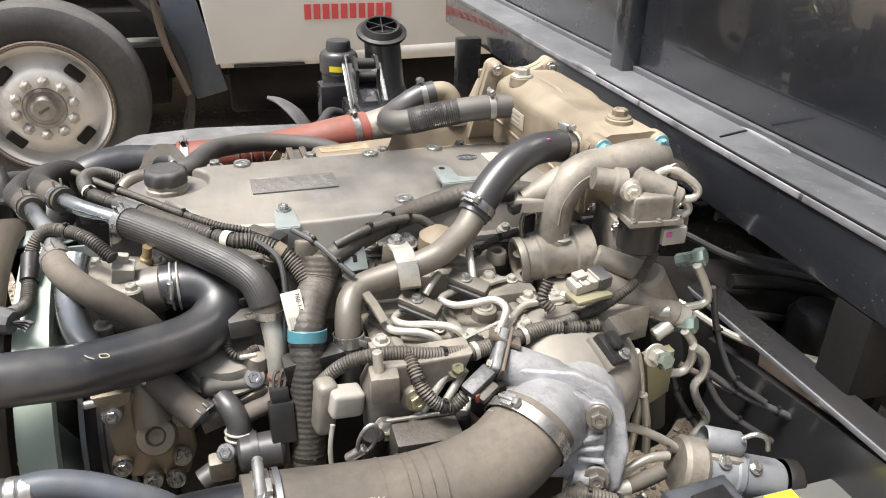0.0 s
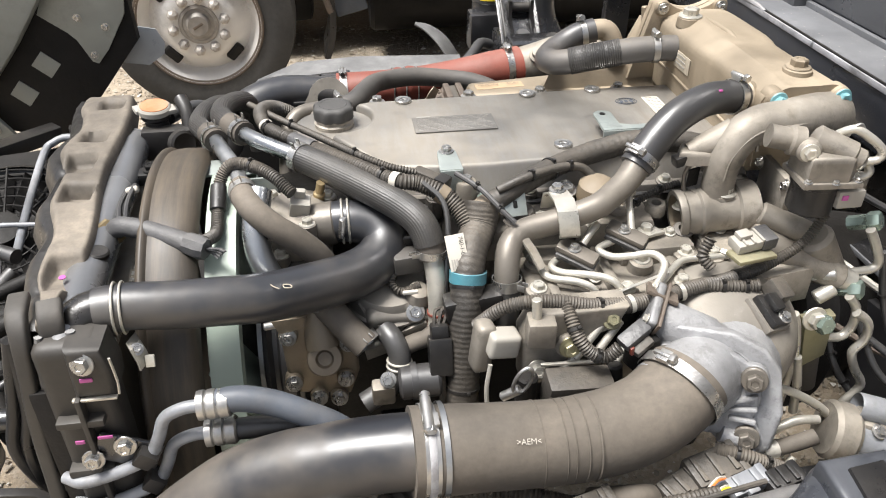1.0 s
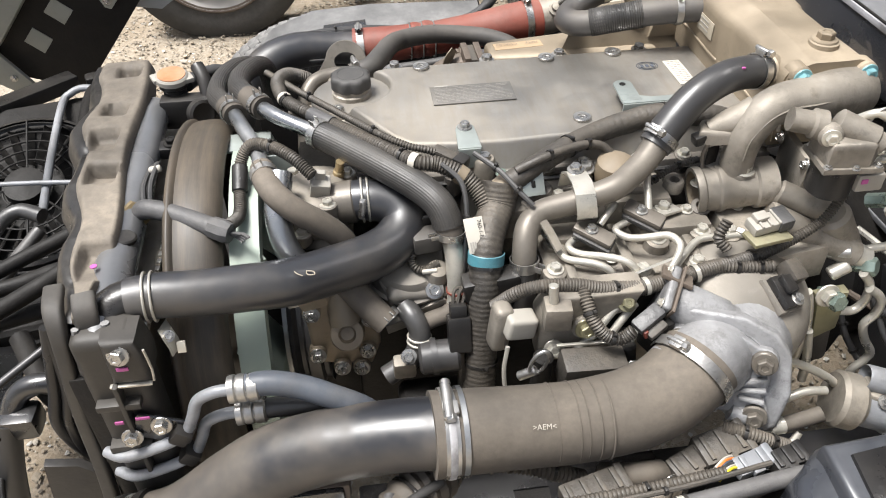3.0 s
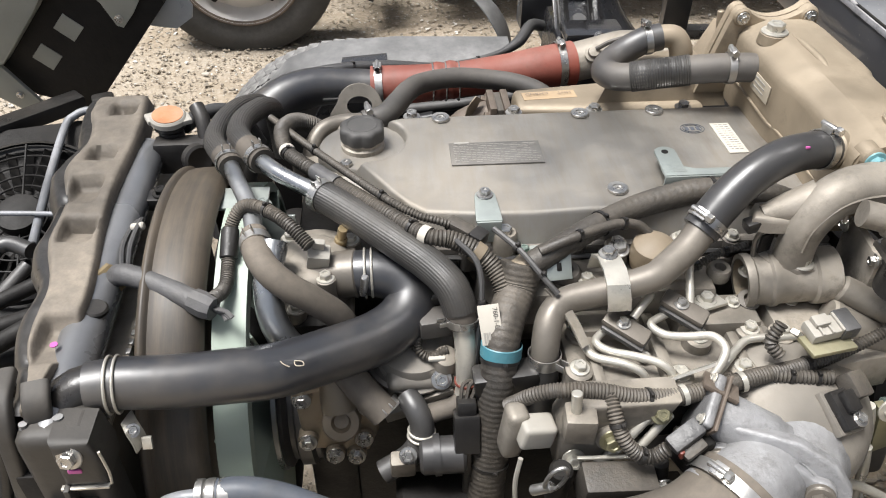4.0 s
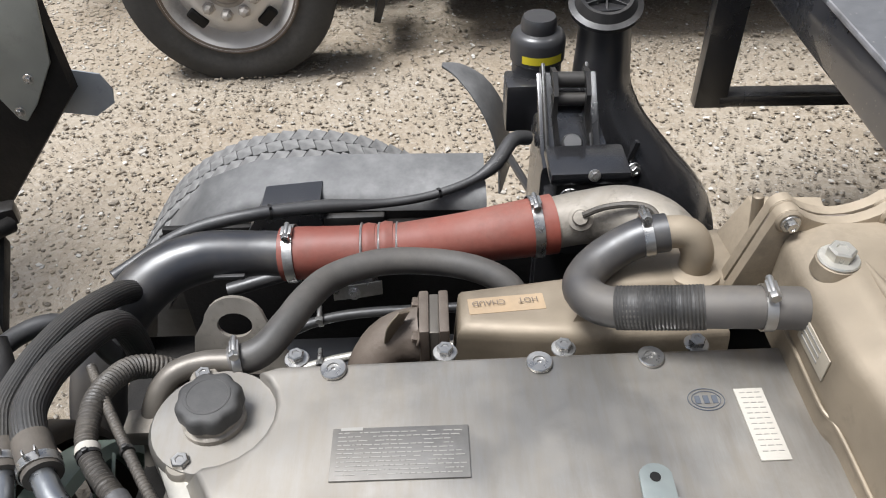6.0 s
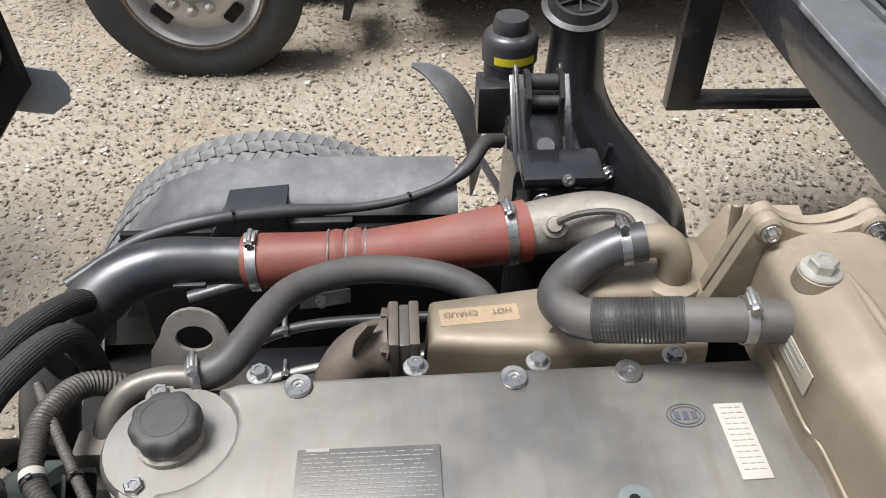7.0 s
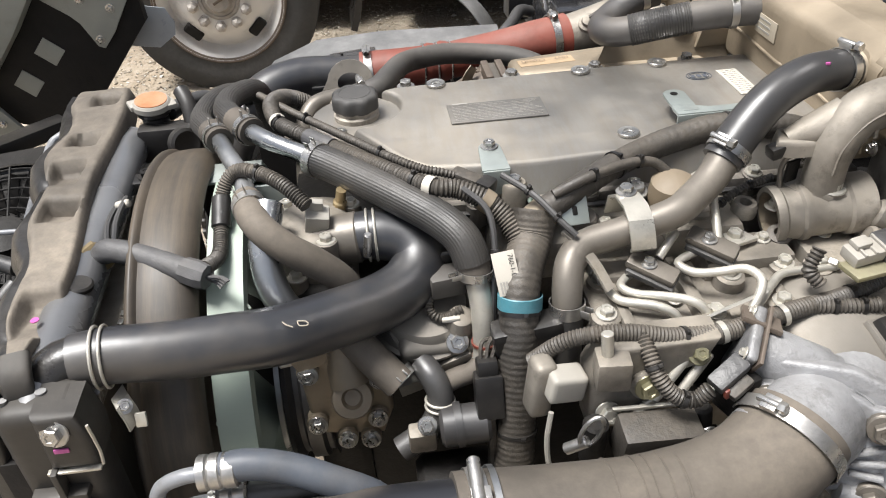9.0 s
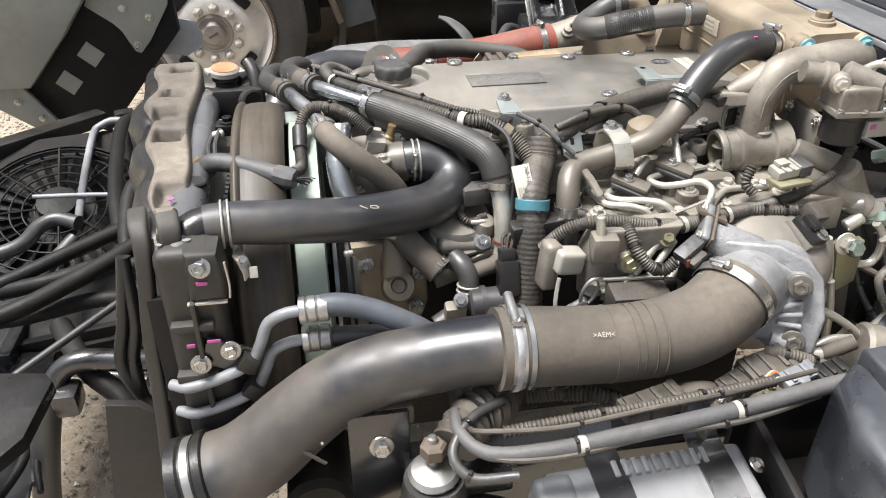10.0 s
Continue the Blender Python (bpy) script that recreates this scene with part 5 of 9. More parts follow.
    ob = hose("bypass_hose", "black rubber hose looping in an S with a braided middle", "hose", [(0.352, 1.294, 1.042), (0.325, 1.294, 1.036), (0.295, 1.288, 1.022), (0.270, 1.272, 1.012), (0.258, 1.248, 1.010), (0.268, 1.222, 1.014), (0.292, 1.205, 1.022), (0.33, 1.195, 1.032), (0.38, 1.183, 1.042), (0.43, 1.176, 1.046), (0.448, 1.174, 1.046)], 0.0205, RADHOSE, seg=22, step=0.006)
    part("braid", tube([(0.285, 1.208, 1.020), (0.31, 1.200, 1.027), (0.34, 1.192, 1.034), (0.362, 1.187, 1.039)], 0.0214, 48, 0.002, rib=(0.0004, 0.0034), flute=(0.0004, 24)), SLEEVE, ob, "braided black sleeve")
    clamp(ob, (0.331, 1.294, 1.038), (1, 0, 0.2), 0.0212, 0.010, (-0.2, 0.2, 1))
    clamp(ob, (0.415, 1.178, 1.045), (1, -0.1, 0.05), 0.0212, 0.010, (-0.1, 0, 1))

    ob = hose("breather_hose", "grey-black rubber breather hose bent over the manifold", "hose", [(-0.105, 1.205, 0.962), (-0.075, 1.215, 0.966), (-0.052, 1.250, 0.970), (-0.036, 1.290, 0.966), (-0.012, 1.335, 0.955), (0.04, 1.365, 0.948), (0.10, 1.375, 0.938), (0.155, 1.368, 0.930), (0.195, 1.352, 0.915), (0.212, 1.33, 0.885)], 0.0165, GREYHOSE, seg=18, step=0.008)
    clamp(ob, (-0.098, 1.206, 0.962), (1, 0.2, 0), 0.0172, 0.009, (0, 0, 1))
    ob = hose("breather_pipe", "bent grey steel breather pipe beside the oil cap", "pipe", [(-0.098, 1.206, 0.962), (-0.135, 1.205, 0.962), (-0.165, 1.192, 0.958), (-0.182, 1.17, 0.935), (-0.186, 1.15, 0.89), (-0.19, 1.11, 0.84)], 0.0125, BROWNPIPE, seg=16, step=0.006)
    part("bracket", box((-0.185, 1.155, 0.925), (0.046, 0.03, 0.022), 0.004), CAST, ob)

    ob = hose("charge_pipe", "smooth black plastic charge pipe curving down beside the engine", "pipe", [(-0.088, 1.450, 0.892), (-0.13, 1.450, 0.895), (-0.20, 1.442, 0.898), (-0.255, 1.418, 0.888), (-0.300, 1.375, 0.855), (-0.33, 1.33, 0.80), (-0.345, 1.28, 0.70)], [0.030, 0.030, 0.034, 0.035, 0.035, 0.035, 0.035], RADHOSE, seg=24, step=0.012)
    part("rib_bar", box((-0.16, 1.412, 0.889), (0.04, 0.006, 0.006), 0.001), GLOSS, ob)
    ob = hose("red_hose", "dusty red silicone hose with three ribs and steel clamps", "hose", [(-0.094, 1.450, 0.892), (-0.01, 1.446, 0.898), (0.06, 1.443, 0.905), (0.14, 1.446, 0.913), (0.20, 1.449, 0.919), (0.262, 1.458, 0.922)], [0.0365, 0.033, 0.031, 0.033, 0.037, 0.040], RED, seg=28, step=0.008)
    for x in (0.012, 0.035, 0.058):
        ring = [(x, 1.444 + 0.0335 * math.cos(k * math.pi / 14), 0.9015 + 0.0335 * math.sin(k * math.pi / 14)) for k in range(29)]
        part("wire_ring", tube(ring, 0.0016, 6, 0.02), STEEL, ob, "bright wire ring round the hose")
    part("bulge", tube([(0.014, 1.4445, 0.9005), (0.023, 1.444, 0.902), (0.033, 1.444, 0.903)], [0.032, 0.0345, 0.032], 28, 0.003), RED, ob)
    part("bulge", tube([(0.037, 1.4445, 0.9025), (0.046, 1.444, 0.904), (0.056, 1.444, 0.905)], [0.032, 0.0345, 0.032], 28, 0.003), RED, ob)
    clamp(ob, (-0.082, 1.450, 0.892), (1, 0, 0.05), 0.038, 0.013, (-0.1, -0.1, 1))
    clamp(ob, (0.238, 1.455, 0.921), (1, 0.1, 0.05), 0.0405, 0.013, (-0.1, -0.1, 1))
    ob = hose("charge_elbow", "pale dusty cast charge elbow with a sensor", "pipe", [(0.255, 1.458, 0.922), (0.30, 1.455, 0.934), (0.345, 1.438, 0.952), (0.382, 1.405, 0.957), (0.402, 1.370, 0.940), (0.408, 1.35, 0.89)], [0.034, 0.035, 0.036, 0.036, 0.036, 0.036], CAST, seg=28, step=0.008)
    boss = part("sensor_boss", lathe([(0.016, 0), (0.016, 0.008), (0.011, 0.010), (0.009, 0.016), (0.004, 0.017)], align((0.292, 1.430, 0.952), (-0.2, -0.7, 0.7)), 18), CAST, ob)
    part("sensor_lead", tube([(0.292, 1.420, 0.966), (0.315, 1.414, 0.982), (0.345, 1.404, 0.993), (0.366, 1.394, 0.993), (0.375, 1.380, 0.983)], 0.004, 8, 0.006), LOOM, boss)


far_side()


# ---------------------------------------------------------------- mudguard, latch, reservoir and air inlet
def far_clutter():
    """Dark lines and a solenoid in the gap behind the manifold."""
    for k, pts in enumerate(([(-0.16, 1.34, 0.80), (-0.05, 1.40, 0.815), (0.10, 1.41, 0.82), (0.25, 1.40, 0.83)], [(-0.18, 1.30, 0.76), (-0.05, 1.36, 0.775), (0.12, 1.37, 0.79), (0.22, 1.36, 0.80)], [(-0.20, 1.50, 0.78), (-0.08, 1.52, 0.80), (0.08, 1.53, 0.81), (0.24, 1.55, 0.82)])):
        ob = hose("lower_line", "thin dark line crossing below the red hose", "pipe", pts, (0.007, 0.006, 0.011)[k], (RUBBER, PIPE, RUBBER)[k], "lower lines", seg=10, step=0.02)
        clamp(ob, pts[1], V(pts[2]) - V(pts[1]), (0.0075, 0.0065, 0.0115)[k], 0.006)
    ob = thing("valve_solenoid", (-0.02, 1.47, 0.80), "small black solenoid with a plated bracket", "solenoid")
    part("body", rod((-0.035, 1.49, 0.79), (0.02, 1.49, 0.80), 0.016, 0.003), PLASTIC, ob)
    part("bracket", bent_plate([(-0.04, 1.465, 0.80), (-0.01, 1.462, 0.806), (0.03, 1.465, 0.81)], 0.02, 0.003, (0, 0.4, 1)), STEEL, ob)
    bolt(ob, (-0.01, 1.458, 0.806), (0, -0.8, 0.5), 0.006)


far_clutter()


def mudguard():
    ob = thing("mudguard", (-0.05, 1.72, 0.75), "black plastic mudguard over the front wheel with a dusty top", "mudguard")
    bm = bmesh.new()
    top = [(-0.45, 0.46), (-0.41, 0.60), (-0.345, 0.735), (-0.27, 0.815), (-0.18, 0.850), (-0.05, 0.857), (0.188, 0.850)]
    rows = []
    for k, (x, z) in enumerate(top):
        rows.append([bm.verts.new((x, y, z - d)) for y, d in ((1.618, 0.028), (1.622, 0.012), (1.634, 0.002), (1.715, -0.012), (1.724, 0.006), (1.714, 0.006), (1.636, 0.014), (1.628, 0.028))])
    for a, b in zip(rows, rows[1:]):
        for j in range(8):
            bm.faces.new((a[j], a[(j + 1) % 8], b[(j + 1) % 8], b[j]))
    bm.faces.new(rows[0][::-1])
    bm.faces.new(rows[-1])
    part("top_skin", bm, GUARD, ob, "black plastic with pale dust on its top", sharp=60)
    side = [(-0.36, 0.62), (-0.30, 0.70), (-0.22, 0.775), (-0.14, 0.815), (-0.06, 0.818), (-0.06, 0.835), (0.186, 0.828), (0.186, 0.62)]
    part("inner_wall", slab(side, 0.012, Matrix.Translation((0, 1.634, 0)) @ Matrix(((1, 0, 0, 0), (0, 0, -1, 0), (0, 1, 0, 0), (0, 0, 0, 1))), 0.003), PLASTIC, ob)
    # Proud black block paints the shade of a recess in this wall.
    part("recess_block", slab([(-0.235, 0.72), (-0.155, 0.853), (-0.066, 0.860), (-0.066, 0.72)], 0.052, Matrix.Translation((0, 1.656, 0)) @ Matrix(((1, 0, 0, 0), (0, 0, -1, 0), (0, 1, 0, 0), (0, 0, 0, 1))), 0.004), PAINT, ob)
    part("inner_lip", box((-0.02, 1.616, 0.80), (0.10, 0.02, 0.05), 0.006), PLASTIC, ob)
    hose("brake_cable", "black sheathed cable along the mudguard", "cable", [(-0.33, 1.45, 0.86), (-0.25, 1.52, 0.874), (-0.16, 1.55, 0.880), (-0.06, 1.58, 0.868), (0.03, 1.60, 0.855), (0.10, 1.615, 0.855), (0.165, 1.64, 0.862), (0.205, 1.67, 0.872), (0.235, 1.715, 0.885), (0.262, 1.735, 0.875)], [0.010, 0.010, 0.010, 0.011, 0.007, 0.007, 0.007, 0.012, 0.012, 0.012], RUBBER, seg=12, step=0.012)


mudguard()


def cab_latch():
    ob = thing("cab_lock", (0.31, 1.70, 0.75), "black steel cab lock with two curved latch hooks", "lock")
    part("tower", slab([(0.248, 1.59), (0.372, 1.60), (0.372, 1.78), (0.256, 1.77)], 0.34, Matrix.Translation((0, 0, 0.60)), 0.012, taper=0.88), PAINT, ob)
    part("sloped_plate", box(None, (0.092, 0.16, 0.010), 0.004, pose(0.305, 1.68, 0.965, 42, 0, 0)), PAINT, ob)
    for x in (0.272, 0.338):
        part("side_cheek", box(None, (0.006, 0.17, 0.03), 0.003, pose(x - 0.004, 1.68, 0.972, 42, 0, 0)), PLASTIC, ob)
    for x in (0.280, 0.328):
        part("hook", bent_plate([(x, 1.715, 1.035), (x, 1.690, 1.042), (x, 1.668, 1.02), (x, 1.668, 0.985), (x + 0.004, 1.652, 0.955), (x + 0.006, 1.640, 0.93)], 0.007, 0.012, (1, 0, 0)), PLASTIC, ob, "curved black hook")
    part("roller", rod((0.278, 1.702, 1.028), (0.332, 1.702, 1.026), 0.012, 0.002), DULL, ob)
    part("roller", rod((0.278, 1.688, 1.003), (0.332, 1.688, 1.001), 0.010, 0.002), DULL, ob)
    part("rubber_stop", lathe([(0.016, 0), (0.016, 0.014), (0.013, 0.018), (0.004, 0.018)], align((0.305, 1.645, 0.945), (0, -0.5, 0.85)), 20), RUBBER, ob)
    part("cross_box", box((0.318, 1.585, 0.955), (0.115, 0.075, 0.022), 0.008), PAINT, ob)
    part("socket_mouth", box((0.318, 1.560, 0.928), (0.095, 0.02, 0.034), 0.003), DARK, ob)
    for x in (0.29, 0.345):
        bolt(ob, (x, 1.549, 0.926), (0, -1, 0), 0.010)
    bolt(ob, (0.322, 1.548, 0.962), (0, -0.9, 0.4), 0.006)
    part("lower_box", box((0.318, 1.585, 0.86), (0.12, 0.07, 0.10), 0.012), PAINT, ob)
    part("plate", slab([(0.255, 0.55), (0.395, 0.55), (0.395, 0.85), (0.255, 0.85)], 0.01, Matrix.Translation((0, 1.60, 0)) @ Matrix(((1, 0, 0, 0), (0, 0, -1, 0), (0, 1, 0, 0), (0, 0, 0, 1))), 0.003), PAINT, ob)
    ob.location += V((0.010, 0, -0.030))
    ob = thing("splash_fin", (0.24, 2.06, 0.6), "curved black splash fin standing above the wheel", "fin")
    part("blade", strip([(0.130, 2.10, 0.818), (0.165, 2.098, 0.803), (0.205, 2.09, 0.768), (0.238, 2.08, 0.715), (0.256, 2.07, 0.65), (0.262, 2.06, 0.56)], [0.012, 0.05, 0.09, 0.115, 0.13, 0.14], 0.007, (0.25, 1, 0.1)), GUARD, ob)

    part("stay", rod((0.256, 2.03, 0.655), (0.300, 1.765, 0.70), 0.008, 0.002), PAINT, ob)

    ob = thing("fluid_reservoir", (0.293, 1.90, 0.85), "black screw-top fluid reservoir with a yellow warning label", "reservoir")
    m = align((0.293, 1.90, 0.85), (0, 0, 1))
    part("bottle", lathe([(0.040, 0), (0.043, 0.01), (0.043, 0.055), (0.047, 0.06), (0.047, 0.095), (0.044, 0.104), (0.036, 0.110)], m, 36), GLOSS, ob)
    part("cap", lathe([(0.030, 0.108), (0.030, 0.128), (0.027, 0.134), (0.0, 0.135)], m, 30), GLOSS, ob)
    bm = lathe([(0.0476, 0.066), (0.0476, 0.080)], m, 72, close=False)
    bmesh.ops.delete(bm, geom=[f for f in bm.faces if not (f.calc_center_median().y < 1.868 and abs(f.calc_center_median().x - 0.298) < 0.035)], context="FACES")
    part("yellow_label", bm, YELLOW, ob, "yellow label with a line of print")
    part("holder", box((0.285, 1.862, 0.845), (0.10, 0.06, 0.09), 0.006), PAINT, ob)
    part("arm", box((0.30, 1.815, 0.80), (0.04, 0.13, 0.03), 0.004), PAINT, ob)
    ob.location += V((0, 0, 0.024))

    ob = hose("air_inlet", "black plastic air intake snorkel with a grilled mouth", "air intake", [(0.402, 1.90, 1.030), (0.405, 1.895, 0.96), (0.408, 1.885, 0.88), (0.435, 1.87, 0.80), (0.49, 1.85, 0.72), (0.55, 1.83, 0.64), (0.58, 1.82, 0.52)], [0.044, 0.046, 0.052, 0.064, 0.074, 0.08, 0.082], PAINT, seg=28, step=0.02)
    m = align((0.402, 1.90, 1.020), (-0.05, -0.34, 1))
    part("mouth", lathe([(0.044, -0.01), (0.062, 0.0), (0.062, 0.007), (0.052, 0.010), (0.044, 0.024), (0.038, 0.024), (0.038, -0.03), (0, -0.03)], m, 36, close=False), PLASTIC, ob)
    for a in (-0.5, 0.5, 1.57):
        part("grille_bar", box(None, (0.080, 0.003, 0.022), 0.001, m @ Matrix.Translation((0, 0, 0.012)) @ Matrix.Rotation(a, 4, "Z")), PLASTIC, ob)
    part("bracket", box(None, (0.010, 0.012, 0.09), 0.002, pose(0.452, 1.80, 0.775, 0, 15, 0)), PAINT, ob)
    bolt(ob, (0.462, 1.79, 0.765), (0.2, -1, 0.2), 0.009)
    part("stay", box((0.372, 1.80, 0.80), (0.07, 0.10, 0.022), 0.004), PAINT, ob)
    part("boot", tube([(0.575, 1.815, 0.56), (0.585, 1.81, 0.50), (0.59, 1.80, 0.40)], 0.088, 28, 0.01, rib=(0.005, 0.022)), RUBBER, ob, "ribbed rubber boot")


cab_latch()


# ---------------------------------------------------------------- radiator and fan
def radiator():
    ob = thing("radiator", (-0.42, 1.0, 0.45), "dusty radiator with black plastic tank under a brown-dusted top cover", "radiator")
    part("core", box((-0.425, 0.96, 0.62), (0.05, 0.56, 0.52), 0.006), DARK, ob)
    part("top_tank", tube([(-0.406, 0.715, 0.920), (-0.406, 0.73, 0.925), (-0.418, 1.16, 0.930), (-0.418, 1.19, 0.926)], [0.016, 0.025, 0.025, 0.016], 24, 0.05), TANK, ob, "shiny grey-black plastic top tank")
    part("tank_seam", box((-0.395, 0.95, 0.885), (0.05, 0.5, 0.014), 0.003), CAST, ob)
    bm = bmesh.new()
    for k in range(34):
        box((-0.372, 0.715 + k * 0.0145, 0.890), (0.006, 0.008, 0.010), 0.001, bm=bm)
    part("crimped_seam", bm, STEEL, ob, "row of crimped metal tabs")
    part("outlet", tube([(-0.405, 0.725, 0.925), (-0.385, 0.738, 0.938), (-0.345, 0.745, 0.938)], [0.024, 0.024, 0.023], 20, 0.01), PLASTIC, ob)
    part("side_tank", box((-0.398, 0.700, 0.762), (0.07, 0.05, 0.36), 0.016, seg=4), DULL, ob)
    part("side_block", slab([(-0.398, 0.878), (-0.356, 0.878), (-0.354, 0.905), (-0.360, 0.940), (-0.396, 0.944)], 0.045, Matrix.Translation((0, 0.712, 0)) @ Matrix(((1, 0, 0, 0), (0, 0, -1, 0), (0, 1, 0, 0), (0, 0, 0, 1))), 0.010, seg=4), DULL, ob)
    part("block_edge", box((-0.378, 0.668, 0.877), (0.046, 0.006, 0.003), 0.001), PIPE, ob)
    bolt(ob, (-0.379, 0.667, 0.926), (-0.1, -0.9, 0.3), 0.0085)
    part("pink_mark", box((-0.380, 0.666, 0.905), (0.013, 0.002, 0.005), 0.001), PINK, ob)
    part("fin_edge", tube([(-0.352, 0.668, 0.93), (-0.350, 0.667, 0.90), (-0.352, 0.667, 0.882)], 0.0015, 6, 0.02), PIPE, ob)
    # fixing lug and loose hook on the tank
    part("lug", box((-0.36, 1.075, 0.928), (0.085, 0.028, 0.018), 0.004), PLASTIC, ob)
    bolt(ob, (-0.375, 1.075, 0.938), s=0.008, mat=DARK)
    part("moulded_rib", box((-0.395, 0.668, 0.80), (0.006, 0.014, 0.16), 0.002), DULL, ob)
    part("moulded_step", box((-0.405, 0.672, 0.77), (0.05, 0.02, 0.012), 0.003), DULL, ob)
    part("moulded_step", box((-0.400, 0.672, 0.845), (0.05, 0.02, 0.010), 0.003), DULL, ob)
    part("pink_mark", box((-0.405, 0.661, 0.822), (0.010, 0.002, 0.005), 0.001), PINK, ob)
    part("pink_mark", box((-0.378, 0.661, 0.826), (0.016, 0.002, 0.004), 0.001), PINK, ob)

    ob = thing("radiator_cover", (-0.45, 1.0, 0.93), "brown-dusted plastic radiator top cover with moulded pockets", "cover")
    pockets = ((1.255, 0.022, -0.458, 0.020), (1.130, 0.020, -0.458, 0.020), (1.050, 0.030, -0.460, 0.022), (0.965, 0.024, -0.445, 0.022), (0.790, 0.036, -0.420, 0.022))
    ny, nx = 120, 22
    bm = bmesh.new()
    flank, side = bmesh.new(), []
    grid = []
    for i in range(ny + 1):
        y = 0.700 + 0.615 * i / ny
        v = (y - 0.7) / 0.6
        left = -0.452 - 0.066 * min(1, v * 1.5) - 0.010 * (0.5 + 0.5 * math.cos((y - 0.80) * 42)) - 0.02 * max(0, (y - 1.22) / 0.09)
        right = -0.414 + 0.008 * math.sin(min(1, v * 2.5) * math.pi / 2) - 0.034 * max(0, v - 0.25) + 0.005 * math.sin(y * 17)
        left += 0.028
        row = []
        for k in range(nx + 1):
            u = k / nx
            x = left + (right - left) * u
            z = 0.966 + 0.004 * math.sin(y * 7) + 0.006 * (y - 1.0)
            z -= 0.008 * max(0.0, 1 - u / 0.16) ** 2 + 0.012 * max(0.0, (u - 0.92) / 0.08) ** 2
            z -= 0.012 * max(0.0, (abs(y - 1.0) - 0.29) / 0.02) ** 2
            z += 0.0012 * noise.noise((x * 60, y * 60, 0)) + 0.002 * noise.noise((x * 18, y * 18, 2))
            for py, half, px, hx in pockets:
                a, b = abs(y - py) / half, abs(x - px) / hx
                z -= 0.024 * min(1.0, max(0.0, (1 - a) * 3.5)) * min(1.0, max(0.0, (1 - b) * 3.0)) * (0.35 + 0.65 * min(1, max(0, (y - py) / half * 0.5 + 0.5)))
            row.append(bm.verts.new((x, y, z)))
        row.append(bm.verts.new((right, y, 0.93)))
        wave = 0.5 + 0.5 * math.sin(y * 48 + 0.8 * math.sin(y * 21))
        edge = row[0].co.copy()
        side.append([flank.verts.new(edge + V(q)) for q in ((0.002, 0, 0.0), (-0.004 - 0.004 * wave, 0, 0.001), (-0.014 - 0.006 * wave, 0, -0.010), (-0.022 - 0.008 * wave, 0, -0.035), (-0.024 - 0.004 * wave, 0, -0.07), (-0.010, 0, -0.072))])
        grid.append(row)
    for a, b in zip(grid, grid[1:]):
        for k in range(len(a) - 1):
            bm.faces.new((a[k], a[k + 1], b[k + 1], b[k]))
    bm.faces.new(grid[0])
    bm.faces.new(grid[-1][::-1])
    part("top", bm, PANEL, ob, sharp=75)
    for a, b in zip(side, side[1:]):
        for k in range(len(a) - 1):
            flank.faces.new((a[k], a[k + 1], b[k + 1], b[k]))
    part("flank", flank, PLASTIC, ob, "black wavy moulded flank", sharp=80)
    part("pink_mark", lathe([(0.004, 0), (0.004, 0.001)], align((-0.420, 0.785, 0.9555), (0, 0, 1)), 12), PINK, ob)
    part("round_tab", lathe([(0.014, 0), (0.014, 0.004), (0.012, 0.006)], align((-0.398, 0.845, 0.945), (0.2, 0, 1)), 24), PLASTIC, ob)
    # bands that run down the near end
    part("end_band", strip([(-0.452, 0.745, 0.962), (-0.446, 0.712, 0.960), (-0.442, 0.694, 0.940), (-0.447, 0.690, 0.89), (-0.456, 0.689, 0.815), (-0.463, 0.688, 0.70), (-0.472, 0.686, 0.60), (-0.484, 0.684, 0.48)], [0.022, 0.022, 0.020, 0.018, 0.018, 0.019, 0.021, 0.024], 0.013, (1, -0.25, 0)), DULL, ob, sharp=60)
    part("end_band", strip([(-0.416, 0.726, 0.966), (-0.412, 0.706, 0.955), (-0.414, 0.700, 0.92), (-0.419, 0.698, 0.86), (-0.430, 0.700, 0.79), (-0.446, 0.704, 0.70), (-0.462, 0.706, 0.58)], [0.026, 0.026, 0.024, 0.022, 0.024, 0.022, 0.016], 0.011, (1, 0.2, 0)), DULL, ob, sharp=60)
    part("end_rib", tube([(-0.394, 0.700, 0.945), (-0.395, 0.694, 0.90), (-0.404, 0.693, 0.82), (-0.424, 0.695, 0.74)], 0.005, 10, 0.01), GUARD, ob)
    part("end_rib", tube([(-0.424, 0.694, 0.945), (-0.431, 0.690, 0.90), (-0.440, 0.690, 0.82), (-0.452, 0.690, 0.72)], 0.004, 8, 0.01), GUARD, ob)
    part("rubber_flap", slab([(-0.585, 0.36), (-0.47, 0.36), (-0.466, 0.69), (-0.49, 0.715), (-0.530, 0.722)], 0.012, Matrix.Translation((0, 0.70, 0)) @ Matrix(((1, 0, 0, 0), (0, 0, -1, 0), (0, 1, 0, 0), (0, 0, 0, 1))), 0.003), PLASTIC, ob, "black rubber flap")

    ob = thing("fan_shroud", (-0.34, 0.985, 0.40), "dust-coated black fan shroud ring behind the radiator", "shroud")
    m = align((-0.358, 0.985, 0.70), (1, 0, 0))
    prof = [(0.262, 0.0), (0.276, 0.002), (0.281, 0.004), (0.284, 0.007), (0.2845, 0.010), (0.282, 0.013), (0.2795, 0.0155), (0.2812, 0.022), (0.2822, 0.036), (0.2815, 0.052), (0.279, 0.062), (0.274, 0.070), (0.264, 0.074)]
